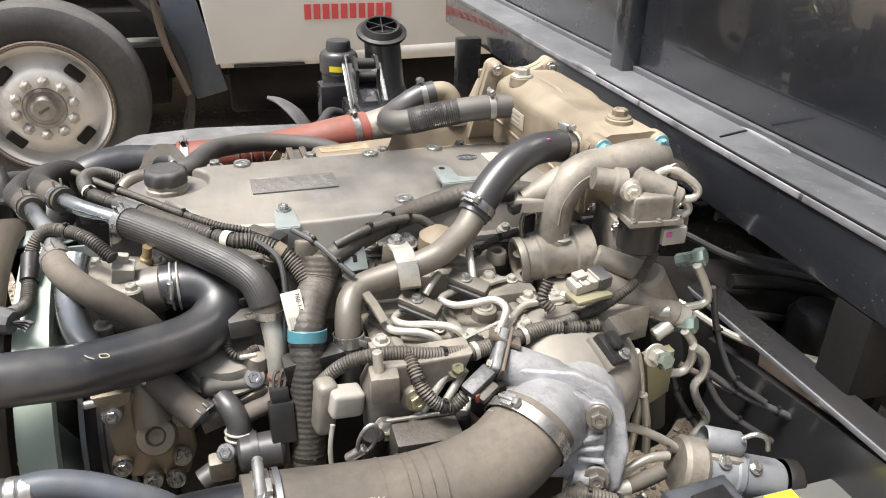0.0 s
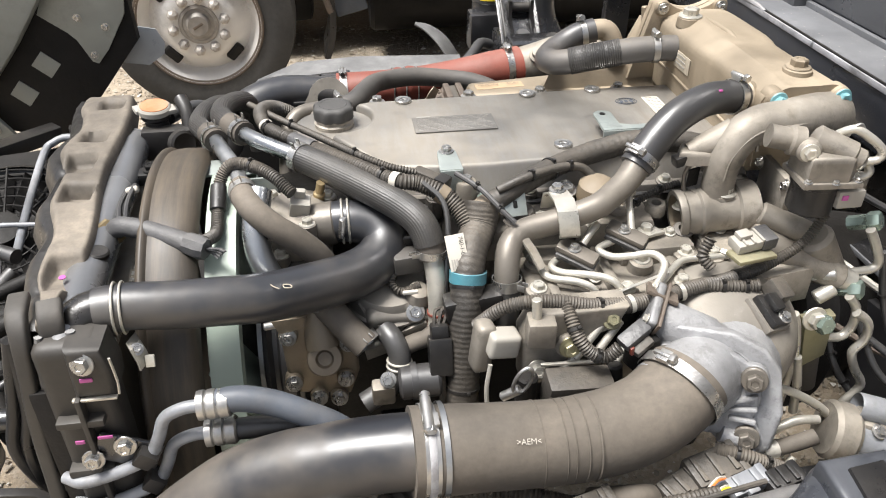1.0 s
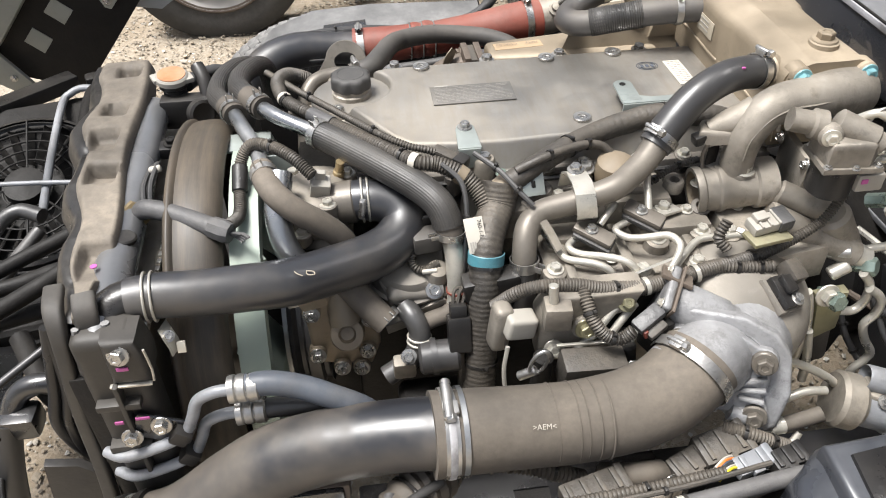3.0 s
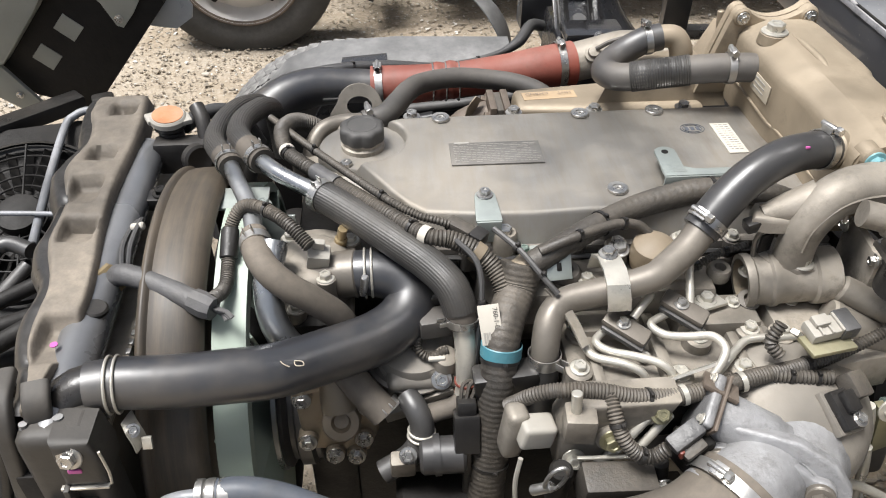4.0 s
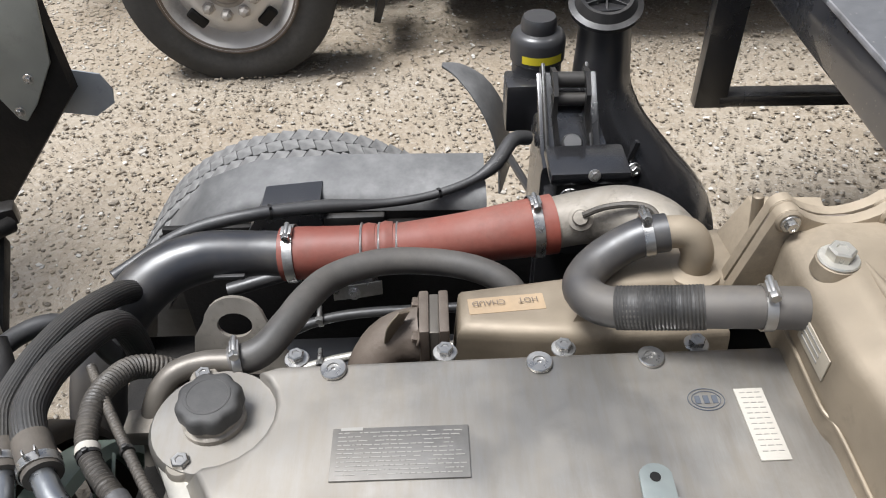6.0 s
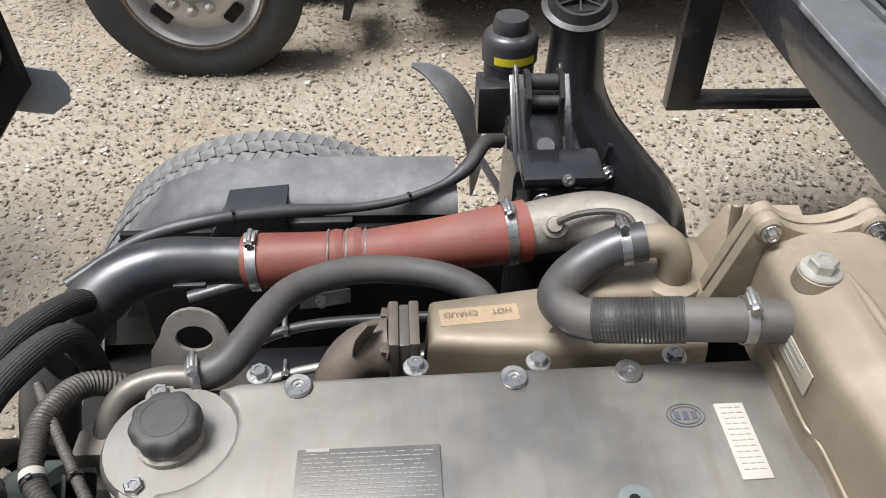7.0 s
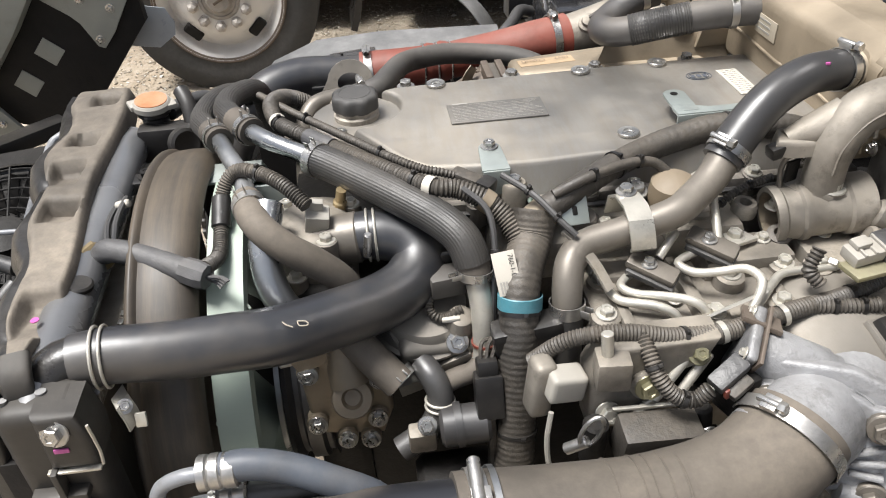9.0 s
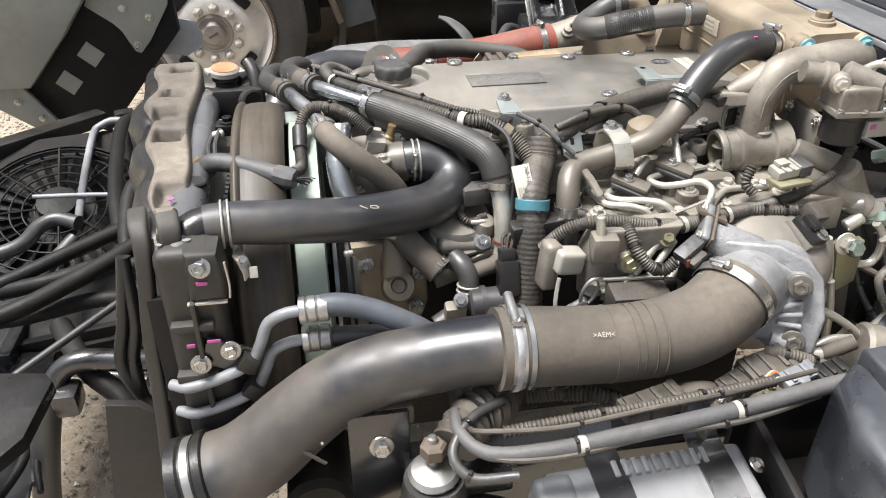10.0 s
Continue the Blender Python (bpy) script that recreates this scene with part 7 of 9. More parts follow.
# ---------------------------------------------------------------- intake
def intake():
    ob = hose("intake_pipe", "black plastic intake pipe sweeping down towards the radiator", "pipe", [(-0.030, 0.594, 0.824), (-0.085, 0.604, 0.815), (-0.14, 0.612, 0.803), (-0.185, 0.616, 0.792), (-0.238, 0.620, 0.768), (-0.290, 0.620, 0.727), (-0.333, 0.620, 0.686), (-0.370, 0.620, 0.660), (-0.405, 0.620, 0.649)], [0.0415, 0.0415, 0.042, 0.043, 0.045, 0.048, 0.051, 0.0525, 0.053], INTAKE, seg=36, step=0.008)
    part("collar", lathe([(0.0535, -0.006), (0.0575, -0.004), (0.0575, 0.006), (0.0545, 0.009), (0.0545, 0.024), (0.0575, 0.027), (0.0575, 0.040), (0.052, 0.042)], align((-0.402, 0.620, 0.650), (-0.97, 0, -0.24)), 40, close=False), PLASTIC, ob)
    part("collar_clamp", lathe([(0.0548, 0.011), (0.0556, 0.011), (0.0556, 0.021), (0.0548, 0.021)], align((-0.402, 0.620, 0.650), (-0.97, 0, -0.24)), 40, close=False), STEEL, ob)
    for k in range(3):
        part("moulded_mark", box(None, (0.022 - 0.004 * k, 0.002, 0.005), 0, pose(-0.285 + 0.010 * k, 0.5745, 0.716 - 0.010 * k, 15, 42, 0)), PANEL, ob)
    part("white_speck", box((-0.262, 0.5745, 0.725), (0.003, 0.003, 0.003), 0), PAPER, ob)

    ob = hose("intake_hose", "thick brown dusty rubber intake hose with steel band clamps", "hose", [(-0.052, 0.593, 0.824), (-0.02, 0.594, 0.822), (0.03, 0.597, 0.815), (0.085, 0.600, 0.808), (0.115, 0.601, 0.806), (0.145, 0.603, 0.806), (0.185, 0.607, 0.809), (0.225, 0.615, 0.818), (0.258, 0.629, 0.832), (0.278, 0.642, 0.842)], [0.0495, 0.0485, 0.0475, 0.0475, 0.0475, 0.048, 0.0485, 0.049, 0.050, 0.0505], BROWN, seg=40, step=0.008)
    for x in (-0.012, 0.012, 0.03, 0.048, 0.088, 0.112, 0.122, 0.136, 0.15):
        ring = [(x, 0.6005 + 0.0470 * math.cos(k * math.pi / 16), 0.8075 + 0.0470 * math.sin(k * math.pi / 16)) for k in range(33)]
        part("moulded_ring", tube(ring, 0.0011 + 0.0004 * math.sin(x * 90), 6, 0.02), BROWN, ob)
    band = clamp(ob, (-0.034, 0.594, 0.823), (1, 0.02, -0.05), 0.0498, 0.016, (0.1, -0.15, 1))
    part("t_bolt", rod((-0.034, 0.570, 0.876), (-0.033, 0.622, 0.881), 0.006, 0.002), STEEL, band)
    part("slotted_band", lathe([(0.0515, -0.004), (0.0519, -0.003), (0.0519, 0.003), (0.0515, 0.004)], align((-0.034, 0.594, 0.823), (1, 0.02, -0.05)), 40, close=False), BARE, band)
    part("inner_band", lathe([(0.0505, 0.012), (0.0515, 0.012), (0.0515, 0.018), (0.0505, 0.018)], align((-0.034, 0.594, 0.823), (1, 0.02, -0.05)), 40, close=False), CHROME, ob)
    clamp(ob, (0.264, 0.633, 0.836), (0.75, 0.5, 0.36), 0.0525, 0.014, (-0.35, 0.1, 1))
    cu = bpy.data.curves.new("words", "FONT")
    cu.body, cu.size, cu.align_x, cu.align_y = ">AEM<", 0.0088, "CENTER", "CENTER"
    tmp = bpy.data.objects.new("words", cu)
    me = bpy.data.meshes.new_from_object(tmp)
    bpy.data.objects.remove(tmp)
    me.materials.append(PAPER)
    w = new("lettering", me)
    w.parent = ob
    w.matrix_local = Matrix.Translation(-base_of(ob)) @ pose(0.070, 0.5672, 0.8490, 42, 4, 0)


intake()


def throttle():
    ob = thing("throttle_body", (0.33, 0.66, 0.78), "bright cast aluminium throttle body with brown bolts", "throttle body")
    part("spigot", tube([(0.246, 0.626, 0.829), (0.270, 0.638, 0.836), (0.296, 0.652, 0.832), (0.318, 0.676, 0.818)], [0.047, 0.047, 0.050, 0.054], 40, 0.006), ALU, ob)
    n = V((-0.446, -0.845, 0.298)).normalized()
    screws = [V(p) for p in ((0.258, 0.664, 0.855), (0.345, 0.617, 0.852), (0.340, 0.595, 0.782))]
    c = V((0.310, 0.638, 0.822))
    c += n * n.dot(screws[1] - c)
    fm = align(c - n * 0.014, n)
    ears = [fm.inverted() @ p for p in screws]

    def outline(base, lobe):
        """A round flange with an ear at each of its bolts."""
        pts = []
        for k in range(72):
            a = 2 * math.pi * k / 72
            r = base
            for e in ears:
                d, w = math.hypot(e.x, e.y), a - math.atan2(e.y, e.x)
                if math.cos(w) > 0 and abs(d * math.sin(w)) < lobe:
                    r = max(r, d * math.cos(w) + math.sqrt(lobe ** 2 - (d * math.sin(w)) ** 2))
            pts.append((r * math.cos(a), r * math.sin(a)))
        return pts

    part("flange", slab(outline(0.053, 0.0165), 0.010, fm, 0.004, seg=3), ALU, ob)
    rm = align(c - n * 0.030, n)
    rear = [rm.inverted() @ V(p) for p in ((0.336, 0.668, 0.886), (0.372, 0.652, 0.872), (0.390, 0.640, 0.848), (0.394, 0.622, 0.800), (0.378, 0.602, 0.758), (0.350, 0.592, 0.742), (0.322, 0.605, 0.755), (0.280, 0.640, 0.795), (0.246, 0.668, 0.835), (0.244, 0.684, 0.868), (0.262, 0.690, 0.885))]
    part("rear_flange", slab([(p.x, p.y) for p in rear], 0.015, rm, 0.005, seg=3), ALU, ob)
    part("neck", tube([c - n * 0.026, c - n * 0.06 + V((0.01, 0, 0.004)), c - n * 0.115 + V((0.022, 0, 0.008))], [0.056, 0.062, 0.070], 36, 0.01), ALU, ob)
    for p in screws:
        part("washer", rod(p - n * 0.005, p + n * 0.002, 0.0150, 0.001), BROWNPIPE, ob)
        bolt(ob, p + n * 0.002, n, 0.0100, BROWNPIPE, "bolt", "brown passivated bolt")
    side_dir = (screws[2] - screws[1]).normalized()
    for k, f in enumerate((0.34, 0.52, 0.70)):
        q = screws[1].lerp(screws[2], f)
        part("rib", box(None, (0.005, 0.030, 0.012), 0.002, Matrix.Translation(q - n * 0.006 - V((0.008, 0, 0))) @ Matrix((n.cross(side_dir), side_dir, n)).transposed().to_4x4() @ Matrix.Rotation(radians(70 + 12 * k), 4, "Z")), ALU, ob)
    part("lower_lug", tube([screws[2] - n * 0.012 + V((-0.03, 0.004, 0.0)), screws[2] - n * 0.010 + V((-0.016, 0, -0.004)), screws[2] - n * 0.010], [0.010, 0.012, 0.015], 16, 0.006), ALU, ob)
    a, b = V((0.262, 0.716, 0.872)), V((0.338, 0.680, 0.846))
    d = (b - a).normalized()
    part("actuator", lathe([(0.0285, 0), (0.0300, 0.003), (0.0300, 0.066), (0.0275, 0.071), (0.0275, 0.080), (0.024, 0.084), (0.0, 0.085)], align(a, d), 36, close=False), ALU, ob)
    part("saddle", box(None, (0.050, 0.060, 0.030), 0.012, align(a.lerp(b, 0.62) - V((0, 0, 0.030)), d), seg=3), ALU, ob)
    side = align(a - d * 0.010, d)
    part("actuator_end", box(None, (0.062, 0.070, 0.012), 0.005, side @ Matrix.Rotation(radians(20), 4, "Z"), seg=3), ALU, ob)
    part("end_rim", box(None, (0.066, 0.074, 0.004), 0.0015, side @ Matrix.Rotation(radians(20), 4, "Z") @ Matrix.Translation((0, 0, 0.008))), RUST, ob, "brown gasket edge")
    part("actuator_tab", box(None, (0.040, 0.026, 0.006), 0.002, pose(0.268, 0.722, 0.905, -10, 18, -25)), RUST, ob, "brown bracket tab")
    for x, y in ((0.024, 0.029), (-0.024, 0.029), (-0.024, -0.029)):
        bolt(ob, side @ Matrix.Rotation(radians(20), 4, "Z") @ V((x, y, -0.006)), -d, 0.0045, PIPE)
    part("upper_step", tube([a.lerp(b, 0.92) + V((0.0, -0.006, 0.010)), (0.352, 0.664, 0.856), (0.374, 0.648, 0.852)], [0.016, 0.013, 0.012], 16, 0.006), ALU, ob)
    con = part("plug", box(None, (0.040, 0.020, 0.014), 0.004, pose(0.222, 0.682, 0.880, 10, -22, 24)), TAPE, ob, "dusty black plug with a red catch")
    part("plug_half", box(None, (0.028, 0.018, 0.012), 0.004, pose(0.229, 0.674, 0.870, 10, -22, 24)), LOOM, con)
    part("red_catch", box(None, (0.006, 0.005, 0.012), 0.002, pose(0.216, 0.668, 0.868, 0, -12, 22)), RED, con)
    part("socket", box(None, (0.030, 0.030, 0.045), 0.004, pose(0.236, 0.684, 0.852, 0, 0, 22)), DARK, ob)

    ob = thing("inlet_manifold", (0.38, 0.74, 0.78), "smooth dusty domed inlet manifold", "manifold")
    dm = align((0.368, 0.768, 0.782), (0.06, -0.36, 1))
    part("dome", lathe([(0.104, -0.06), (0.104, 0.03), (0.100, 0.056), (0.090, 0.078), (0.073, 0.095), (0.047, 0.106), (0.02, 0.110), (0.0, 0.1105)], dm, 56, close=False), DOME, ob)
    part("rim", lathe([(0.106, -0.05), (0.1075, 0.006), (0.1060, 0.012), (0.102, 0.014)], dm, 56, close=False), DOME, ob)
    part("runner", box((0.36, 0.83, 0.80), (0.26, 0.10, 0.10), 0.025, seg=3), CAST, ob)
    pad = pose(0.407, 0.706, 0.876, 26, 12, 22)
    part("sensor_pad", box(None, (0.042, 0.050, 0.010), 0.003, pad @ Matrix.Translation((0, 0, -0.008))), DOME, ob)
    sen = part("pressure_sensor", box(None, (0.032, 0.044, 0.012), 0.003, pad), PLASTIC, ob, "black pressure sensor")
    part("sensor_step", box(None, (0.018, 0.024, 0.010), 0.003, pad @ Matrix.Translation((0.001, 0.006, 0.010))), PLASTIC, sen)
    part("sensor_plug", box(None, (0.026, 0.030, 0.022), 0.004, pad @ Matrix.Translation((0.022, 0.020, 0.008))), LOOM, sen)
    bolt(sen, pad @ V((0.006, -0.014, 0.006)), (0.2, -0.4, 1), 0.006)


throttle()


# ---------------------------------------------------------------- fuel pipes, rail and valves
def fuel_system():
    rail = thing("fuel_rail", (0.45, 0.80, 0.86), "dusty plated fuel rail with unions", "fuel rail")
    part("rail", rod((0.425, 0.815, 0.915), (0.545, 0.775, 0.862), 0.019, 0.003), CAST, rail)
    part("rail", rod((0.44, 0.83, 0.94), (0.50, 0.80, 0.92), 0.016, 0.003), CAST, rail)
    part("end_union", rod((0.54, 0.777, 0.865), (0.562, 0.770, 0.856), 0.016, 0.003), PIPE, rail)
    for p, d in (((0.572, 0.791, 0.938), (0.5, -0.6, 0.4)), ((0.555, 0.762, 0.852), (0.5, -0.6, 0.3)), ((0.505, 0.735, 0.822), (0.1, -0.9, 0.3))):
        n = part("union", lathe([(0.010, -0.025), (0.010, 0), (0.0125, 0.0), (0.0132, 0.002), (0.0132, 0.013), (0.011, 0.0155), (0.004, 0.0155)], align(p, d), 6), GREENNUT, rail, "pale green union nut")
    part("block", slab([(0.487, 0.822), (0.530, 0.827), (0.533, 0.758), (0.503, 0.740)], 0.016, Matrix.Translation((0, 0.756, 0)) @ Matrix(((1, 0, 0, 0), (0, 0, -1, 0), (0, 1, 0, 0), (0, 0, 0, 1))), 0.003), OLIVE, rail, "yellow-green passivated block")
    bolt(rail, (0.497, 0.739, 0.827), (0, -1, 0.2), 0.0115, PIPE)
    part("canister", rod((0.541, 0.772, 0.674), (0.528, 0.772, 0.749), 0.018, 0.003), BROWN, rail)
    part("end_casting", rod((0.503, 0.80, 0.919), (0.543, 0.80, 0.853), 0.026, 0.006), CAST, rail)
    part("pipe_stub", rod((0.510, 0.765, 0.839), (0.533, 0.765, 0.854), 0.010, 0.002), PIPE, rail)
    part("outlet", rod((0.505, 0.78, 0.868), (0.53, 0.765, 0.876), 0.008), STEEL, rail)
    runs = (
        ("P1", [(0.252, 0.830, 0.916), (0.239, 0.822, 0.919), (0.215, 0.807, 0.919), (0.227, 0.791, 0.917), (0.250, 0.783, 0.921), (0.274, 0.777, 0.926), (0.284, 0.762, 0.922), (0.276, 0.748, 0.912), (0.262, 0.738, 0.895)]),
        ("P2", [(0.182, 0.825, 0.902), (0.168, 0.817, 0.903), (0.152, 0.799, 0.904), (0.162, 0.784, 0.904), (0.188, 0.770, 0.908), (0.211, 0.759, 0.908), (0.225, 0.752, 0.899), (0.230, 0.748, 0.88)]),
        ("P3", [(0.130, 0.830, 0.905), (0.138, 0.808, 0.900), (0.145, 0.780, 0.901), (0.177, 0.764, 0.902), (0.196, 0.756, 0.894), (0.202, 0.752, 0.875)]),
        ("P4", [(0.385, 0.793, 0.901), (0.366, 0.792, 0.902), (0.326, 0.790, 0.903), (0.305, 0.775, 0.902), (0.282, 0.753, 0.900), (0.268, 0.745, 0.89)]),
        ("P5", [(0.220, 0.850, 0.925), (0.219, 0.834, 0.938), (0.208, 0.822, 0.936), (0.195, 0.812, 0.925)]),
        ("P6", [(0.274, 0.872, 0.962), (0.268, 0.855, 0.955), (0.264, 0.835, 0.945), (0.262, 0.820, 0.932)]),
    )
    for _, pts in runs:
        ob = hose("injector_pipe", "thin bright plated injector pipe bent across the head", "pipe", pts, 0.0048, PIPE, "injector pipes", seg=12, step=0.005)
        part("pipe_nut", rod(V(pts[0]) + V((0, 0.004, 0.004)), V(pts[0]) * 0.75 + V(pts[1]) * 0.25, 0.0085, 0.001, 6), PIPE, ob)
    right = (
        [(0.565, 0.775, 0.936), (0.582, 0.775, 0.909), (0.594, 0.775, 0.883), (0.587, 0.775, 0.872), (0.558, 0.775, 0.869), (0.534, 0.775, 0.865)],
        [(0.547, 0.750, 0.850), (0.561, 0.750, 0.833), (0.567, 0.750, 0.815), (0.567, 0.750, 0.795), (0.556, 0.750, 0.780), (0.533, 0.750, 0.782)],
        [(0.559, 0.742, 0.828), (0.578, 0.742, 0.813), (0.587, 0.742, 0.796), (0.586, 0.742, 0.775), (0.576, 0.742, 0.757), (0.588, 0.742, 0.727), (0.609, 0.742, 0.695), (0.605, 0.742, 0.678), (0.591, 0.742, 0.655), (0.593, 0.742, 0.615), (0.602, 0.742, 0.579)],
        [(0.463, 0.735, 0.842), (0.473, 0.735, 0.815), (0.483, 0.735, 0.771), (0.484, 0.735, 0.721), (0.483, 0.735, 0.669)],
        [(0.434, 0.700, 0.752), (0.460, 0.700, 0.741), (0.498, 0.700, 0.717), (0.534, 0.700, 0.686), (0.563, 0.700, 0.640)],
        [(0.484, 0.730, 0.770), (0.498, 0.730, 0.718), (0.506, 0.730, 0.665)],
        [(0.431, 0.680, 0.675), (0.448, 0.680, 0.692), (0.474, 0.680, 0.703), (0.505, 0.680, 0.700)],
    )
    for pts in right:
        hose("fuel_pipe", "bent plated fuel pipe at the rear of the engine", "pipe", pts, 0.0062, PIPE, "fuel pipes", seg=12, step=0.006)
    for i, p in enumerate(((0.186, 0.803, 0.915), (0.254, 0.816, 0.928))):
        ob = thing("pipe_saddle", p, "dusty steel saddle clamping an injector pipe", "clamp", "pipe saddles")
        part("saddle", box(None, (0.054, 0.023, 0.010), 0.004, pose(p[0], p[1], p[2] + 0.004, 10, 12, -38)), BROWNPIPE, ob)
        part("rubber_liner", box(None, (0.052, 0.025, 0.007), 0.002, pose(p[0], p[1] - 0.001, p[2] - 0.004, 10, 12, -38)), RUBBER, ob, "dark rubber liner")
        bolt(ob, (p[0] - 0.004, p[1] + 0.002, p[2] + 0.009), (0, -0.1, 1), 0.006)
    # floor of the head with its bosses
    deck = thing("head_deck", (0.25, 0.78, 0.86), "dusty cast deck of the cylinder head with bolts", "casting")
    part("deck", slab([(0.118, 0.745), (0.30, 0.740), (0.50, 0.77), (0.50, 0.87), (0.118, 0.87)], 0.05, Matrix.Translation((0, 0, 0.836)), 0.008), CAST, deck)
    for p in ((0.128, 0.768, 0.893), (0.272, 0.800, 0.900), (0.238, 0.755, 0.890), (0.37, 0.80, 0.900), (0.335, 0.808, 0.900), (0.14, 0.825, 0.892), (0.312, 0.760, 0.890), (0.41, 0.785, 0.895)):
        part("boss", lathe([(0.017, -0.02), (0.0155, 0.000), (0.012, 0.002)], align(p, (0, -0.1, 1)), 18), CAST, deck)
        bolt(deck, (p[0], p[1], p[2] + 0.002), (0, -0.1, 1), 0.0075, PIPE)
    for c, size in (((0.30, 0.835, 0.895), (0.10, 0.05, 0.03)), ((0.165, 0.840, 0.888), (0.06, 0.05, 0.03)), ((0.40, 0.825, 0.89), (0.07, 0.06, 0.03)), ((0.225, 0.80, 0.882), (0.016, 0.10, 0.03)), ((0.148, 0.79, 0.880), (0.014, 0.09, 0.03)), ((0.315, 0.785, 0.882), (0.014, 0.09, 0.03))):
        part("raised_step", box(c, size, 0.006), CAST, deck)
    for x in (0.19, 0.262, 0.345):
        part("port", lathe([(0.013, 0), (0.0135, 0.010), (0.010, 0.012), (0.007, 0.012), (0.006, 0.004)], align((x, 0.846, 0.905), (0, -0.3, 1)), 18), IRON, deck)
    part("edge_strip", bent_plate([(0.204, 0.743, 0.889), (0.235, 0.747, 0.899), (0.268, 0.751, 0.908), (0.285, 0.754, 0.912)], 0.012, 0.003, (0.2, -0.6, 0.7)), PIPE, deck, "pale pressed strip above the loom")
    part("bolt_plate", box(None, (0.04, 0.03, 0.004), 0.001, pose(0.292, 0.842, 0.916, -8, 4, 20)), PIPE, deck)
    bolt(deck, (0.292, 0.842, 0.918), s=0.008, mat=PIPE)
    for p, d, q in (((0.205, 0.782, 0.892), (0, -0.3, 1), 0.0055), ((0.325, 0.842, 0.912), (0, -0.2, 1), 0.006), ((0.398, 0.845, 0.908), (0, -0.2, 1), 0.006), ((0.445, 0.79, 0.890), (0.2, -0.4, 1), 0.007), ((0.172, 0.745, 0.878), (0, -0.9, 0.4), 0.006), ((0.292, 0.742, 0.876), (0, -0.9, 0.4), 0.006)):
        bolt(deck, p, d, q, PIPE)
    for x in (0.16, 0.20, 0.245, 0.29, 0.335, 0.38):
        part("cast_rib", box((x, 0.742, 0.858), (0.006, 0.008, 0.036), 0.002), CAST, deck)
    # side covers and pump face under the looms
    face = thing("pump_face", (0.14, 0.70, 0.72), "dusty cast side cover with open pockets and steel links", "casting")
    fm = Matrix.Translation((0, 0.745, 0)) @ Matrix(((1, 0, 0, 0), (0, 0, -1, 0), (0, 1, 0, 0), (0, 0, 0, 1)))
    part("plate", slab([(0.100, 0.79), (0.168, 0.79), (0.168, 0.838), (0.180, 0.858), (0.212, 0.868), (0.225, 0.90), (0.112, 0.90), (0.096, 0.865)], 0.036, fm, 0.006, seg=3), CAST, face)
    part("lower_plate", slab([(0.168, 0.765), (0.262, 0.765), (0.262, 0.815), (0.168, 0.812)], 0.03, fm, 0.005), CAST, face)
    # Black box paints the shade inside the open pockets.
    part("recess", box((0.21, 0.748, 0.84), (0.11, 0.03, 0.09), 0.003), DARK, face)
    part("valve_block", box(None, (0.034, 0.030, 0.036), 0.005, pose(0.116, 0.706, 0.880, 0, 0, -6), seg=2), CAST, face)
    part("block_post", rod((0.111, 0.708, 0.895), (0.110, 0.712, 0.922), 0.006, 0.001), PIPE, face)
    part("bolt_boss", rod((0.152, 0.715, 0.852), (0.153, 0.701, 0.854), 0.017, 0.003), CAST, face)
    bolt(face, (0.153, 0.701, 0.854), (0, -0.95, 0.2), 0.0095, OLIVE)
    bolt(face, (0.116, 0.704, 0.820), (0, -0.9, 0.3), 0.0090, PIPE)
    bolt(face, (0.205, 0.712, 0.880), (0, -0.7, 0.6), 0.0080, OLIVE)
    for p, q in (((0.125, 0.695, 0.800), (0.170, 0.705, 0.842)), ((0.160, 0.700, 0.835), (0.196, 0.715, 0.876)), ((0.182, 0.700, 0.832), (0.218, 0.715, 0.876)), ((0.205, 0.695, 0.815), (0.232, 0.71, 0.85))):
        part("link", rod(p, q, 0.0052), PIPE, face)
    part("black_cover", box(None, (0.080, 0.036, 0.050), 0.004, pose(0.158, 0.676, 0.806, 8, 3, 0)), LOOM, face, "dusty black rectangular cover")
    part("cover_lip", box(None, (0.084, 0.004, 0.004), 0.001, pose(0.157, 0.692, 0.836, 8, 3, 0)), PIPE, face)
    part("side_post", rod((0.210, 0.680, 0.78), (0.206, 0.688, 0.832), 0.010, 0.003), DARK, face)
    bolt(face, (0.210, 0.672, 0.806), (0, -1, 0.1), 0.008)
    part("pale_knob", box(None, (0.038, 0.028, 0.032), 0.006, pose(0.073, 0.716, 0.858, 0, 10, 8), seg=3), WHITE, face, "pale yellowed plastic cap")
    part("knob_side", box(None, (0.024, 0.028, 0.070), 0.009, pose(0.051, 0.728, 0.846, 0, 6, 10), seg=3), CAST, face)
    ring = [(0.088 + 0.010 * math.cos(k * math.pi / 10) + 0.005 * math.sin(k * math.pi / 10), 0.668, 0.838 + 0.019 * math.sin(k * math.pi / 10)) for k in range(21)]
    part("wire_ring", tube(ring, 0.0024, 8, 0.005), STEEL, face, "bright steel ring")
    part("ring_stem", rod((0.066, 0.676, 0.808), (0.085, 0.668, 0.826), 0.006), STEEL, face)
    part("dark_cylinder", rod((0.098, 0.69, 0.77), (0.099, 0.688, 0.828), 0.013, 0.003), DARK, face)
    part("steel_lever", tube([(0.053, 0.688, 0.850), (0.048, 0.680, 0.82), (0.050, 0.672, 0.790), (0.060, 0.668, 0.782), (0.080, 0.668, 0.780)], 0.0028, 8, 0.006), PIPE, face)


fuel_system()


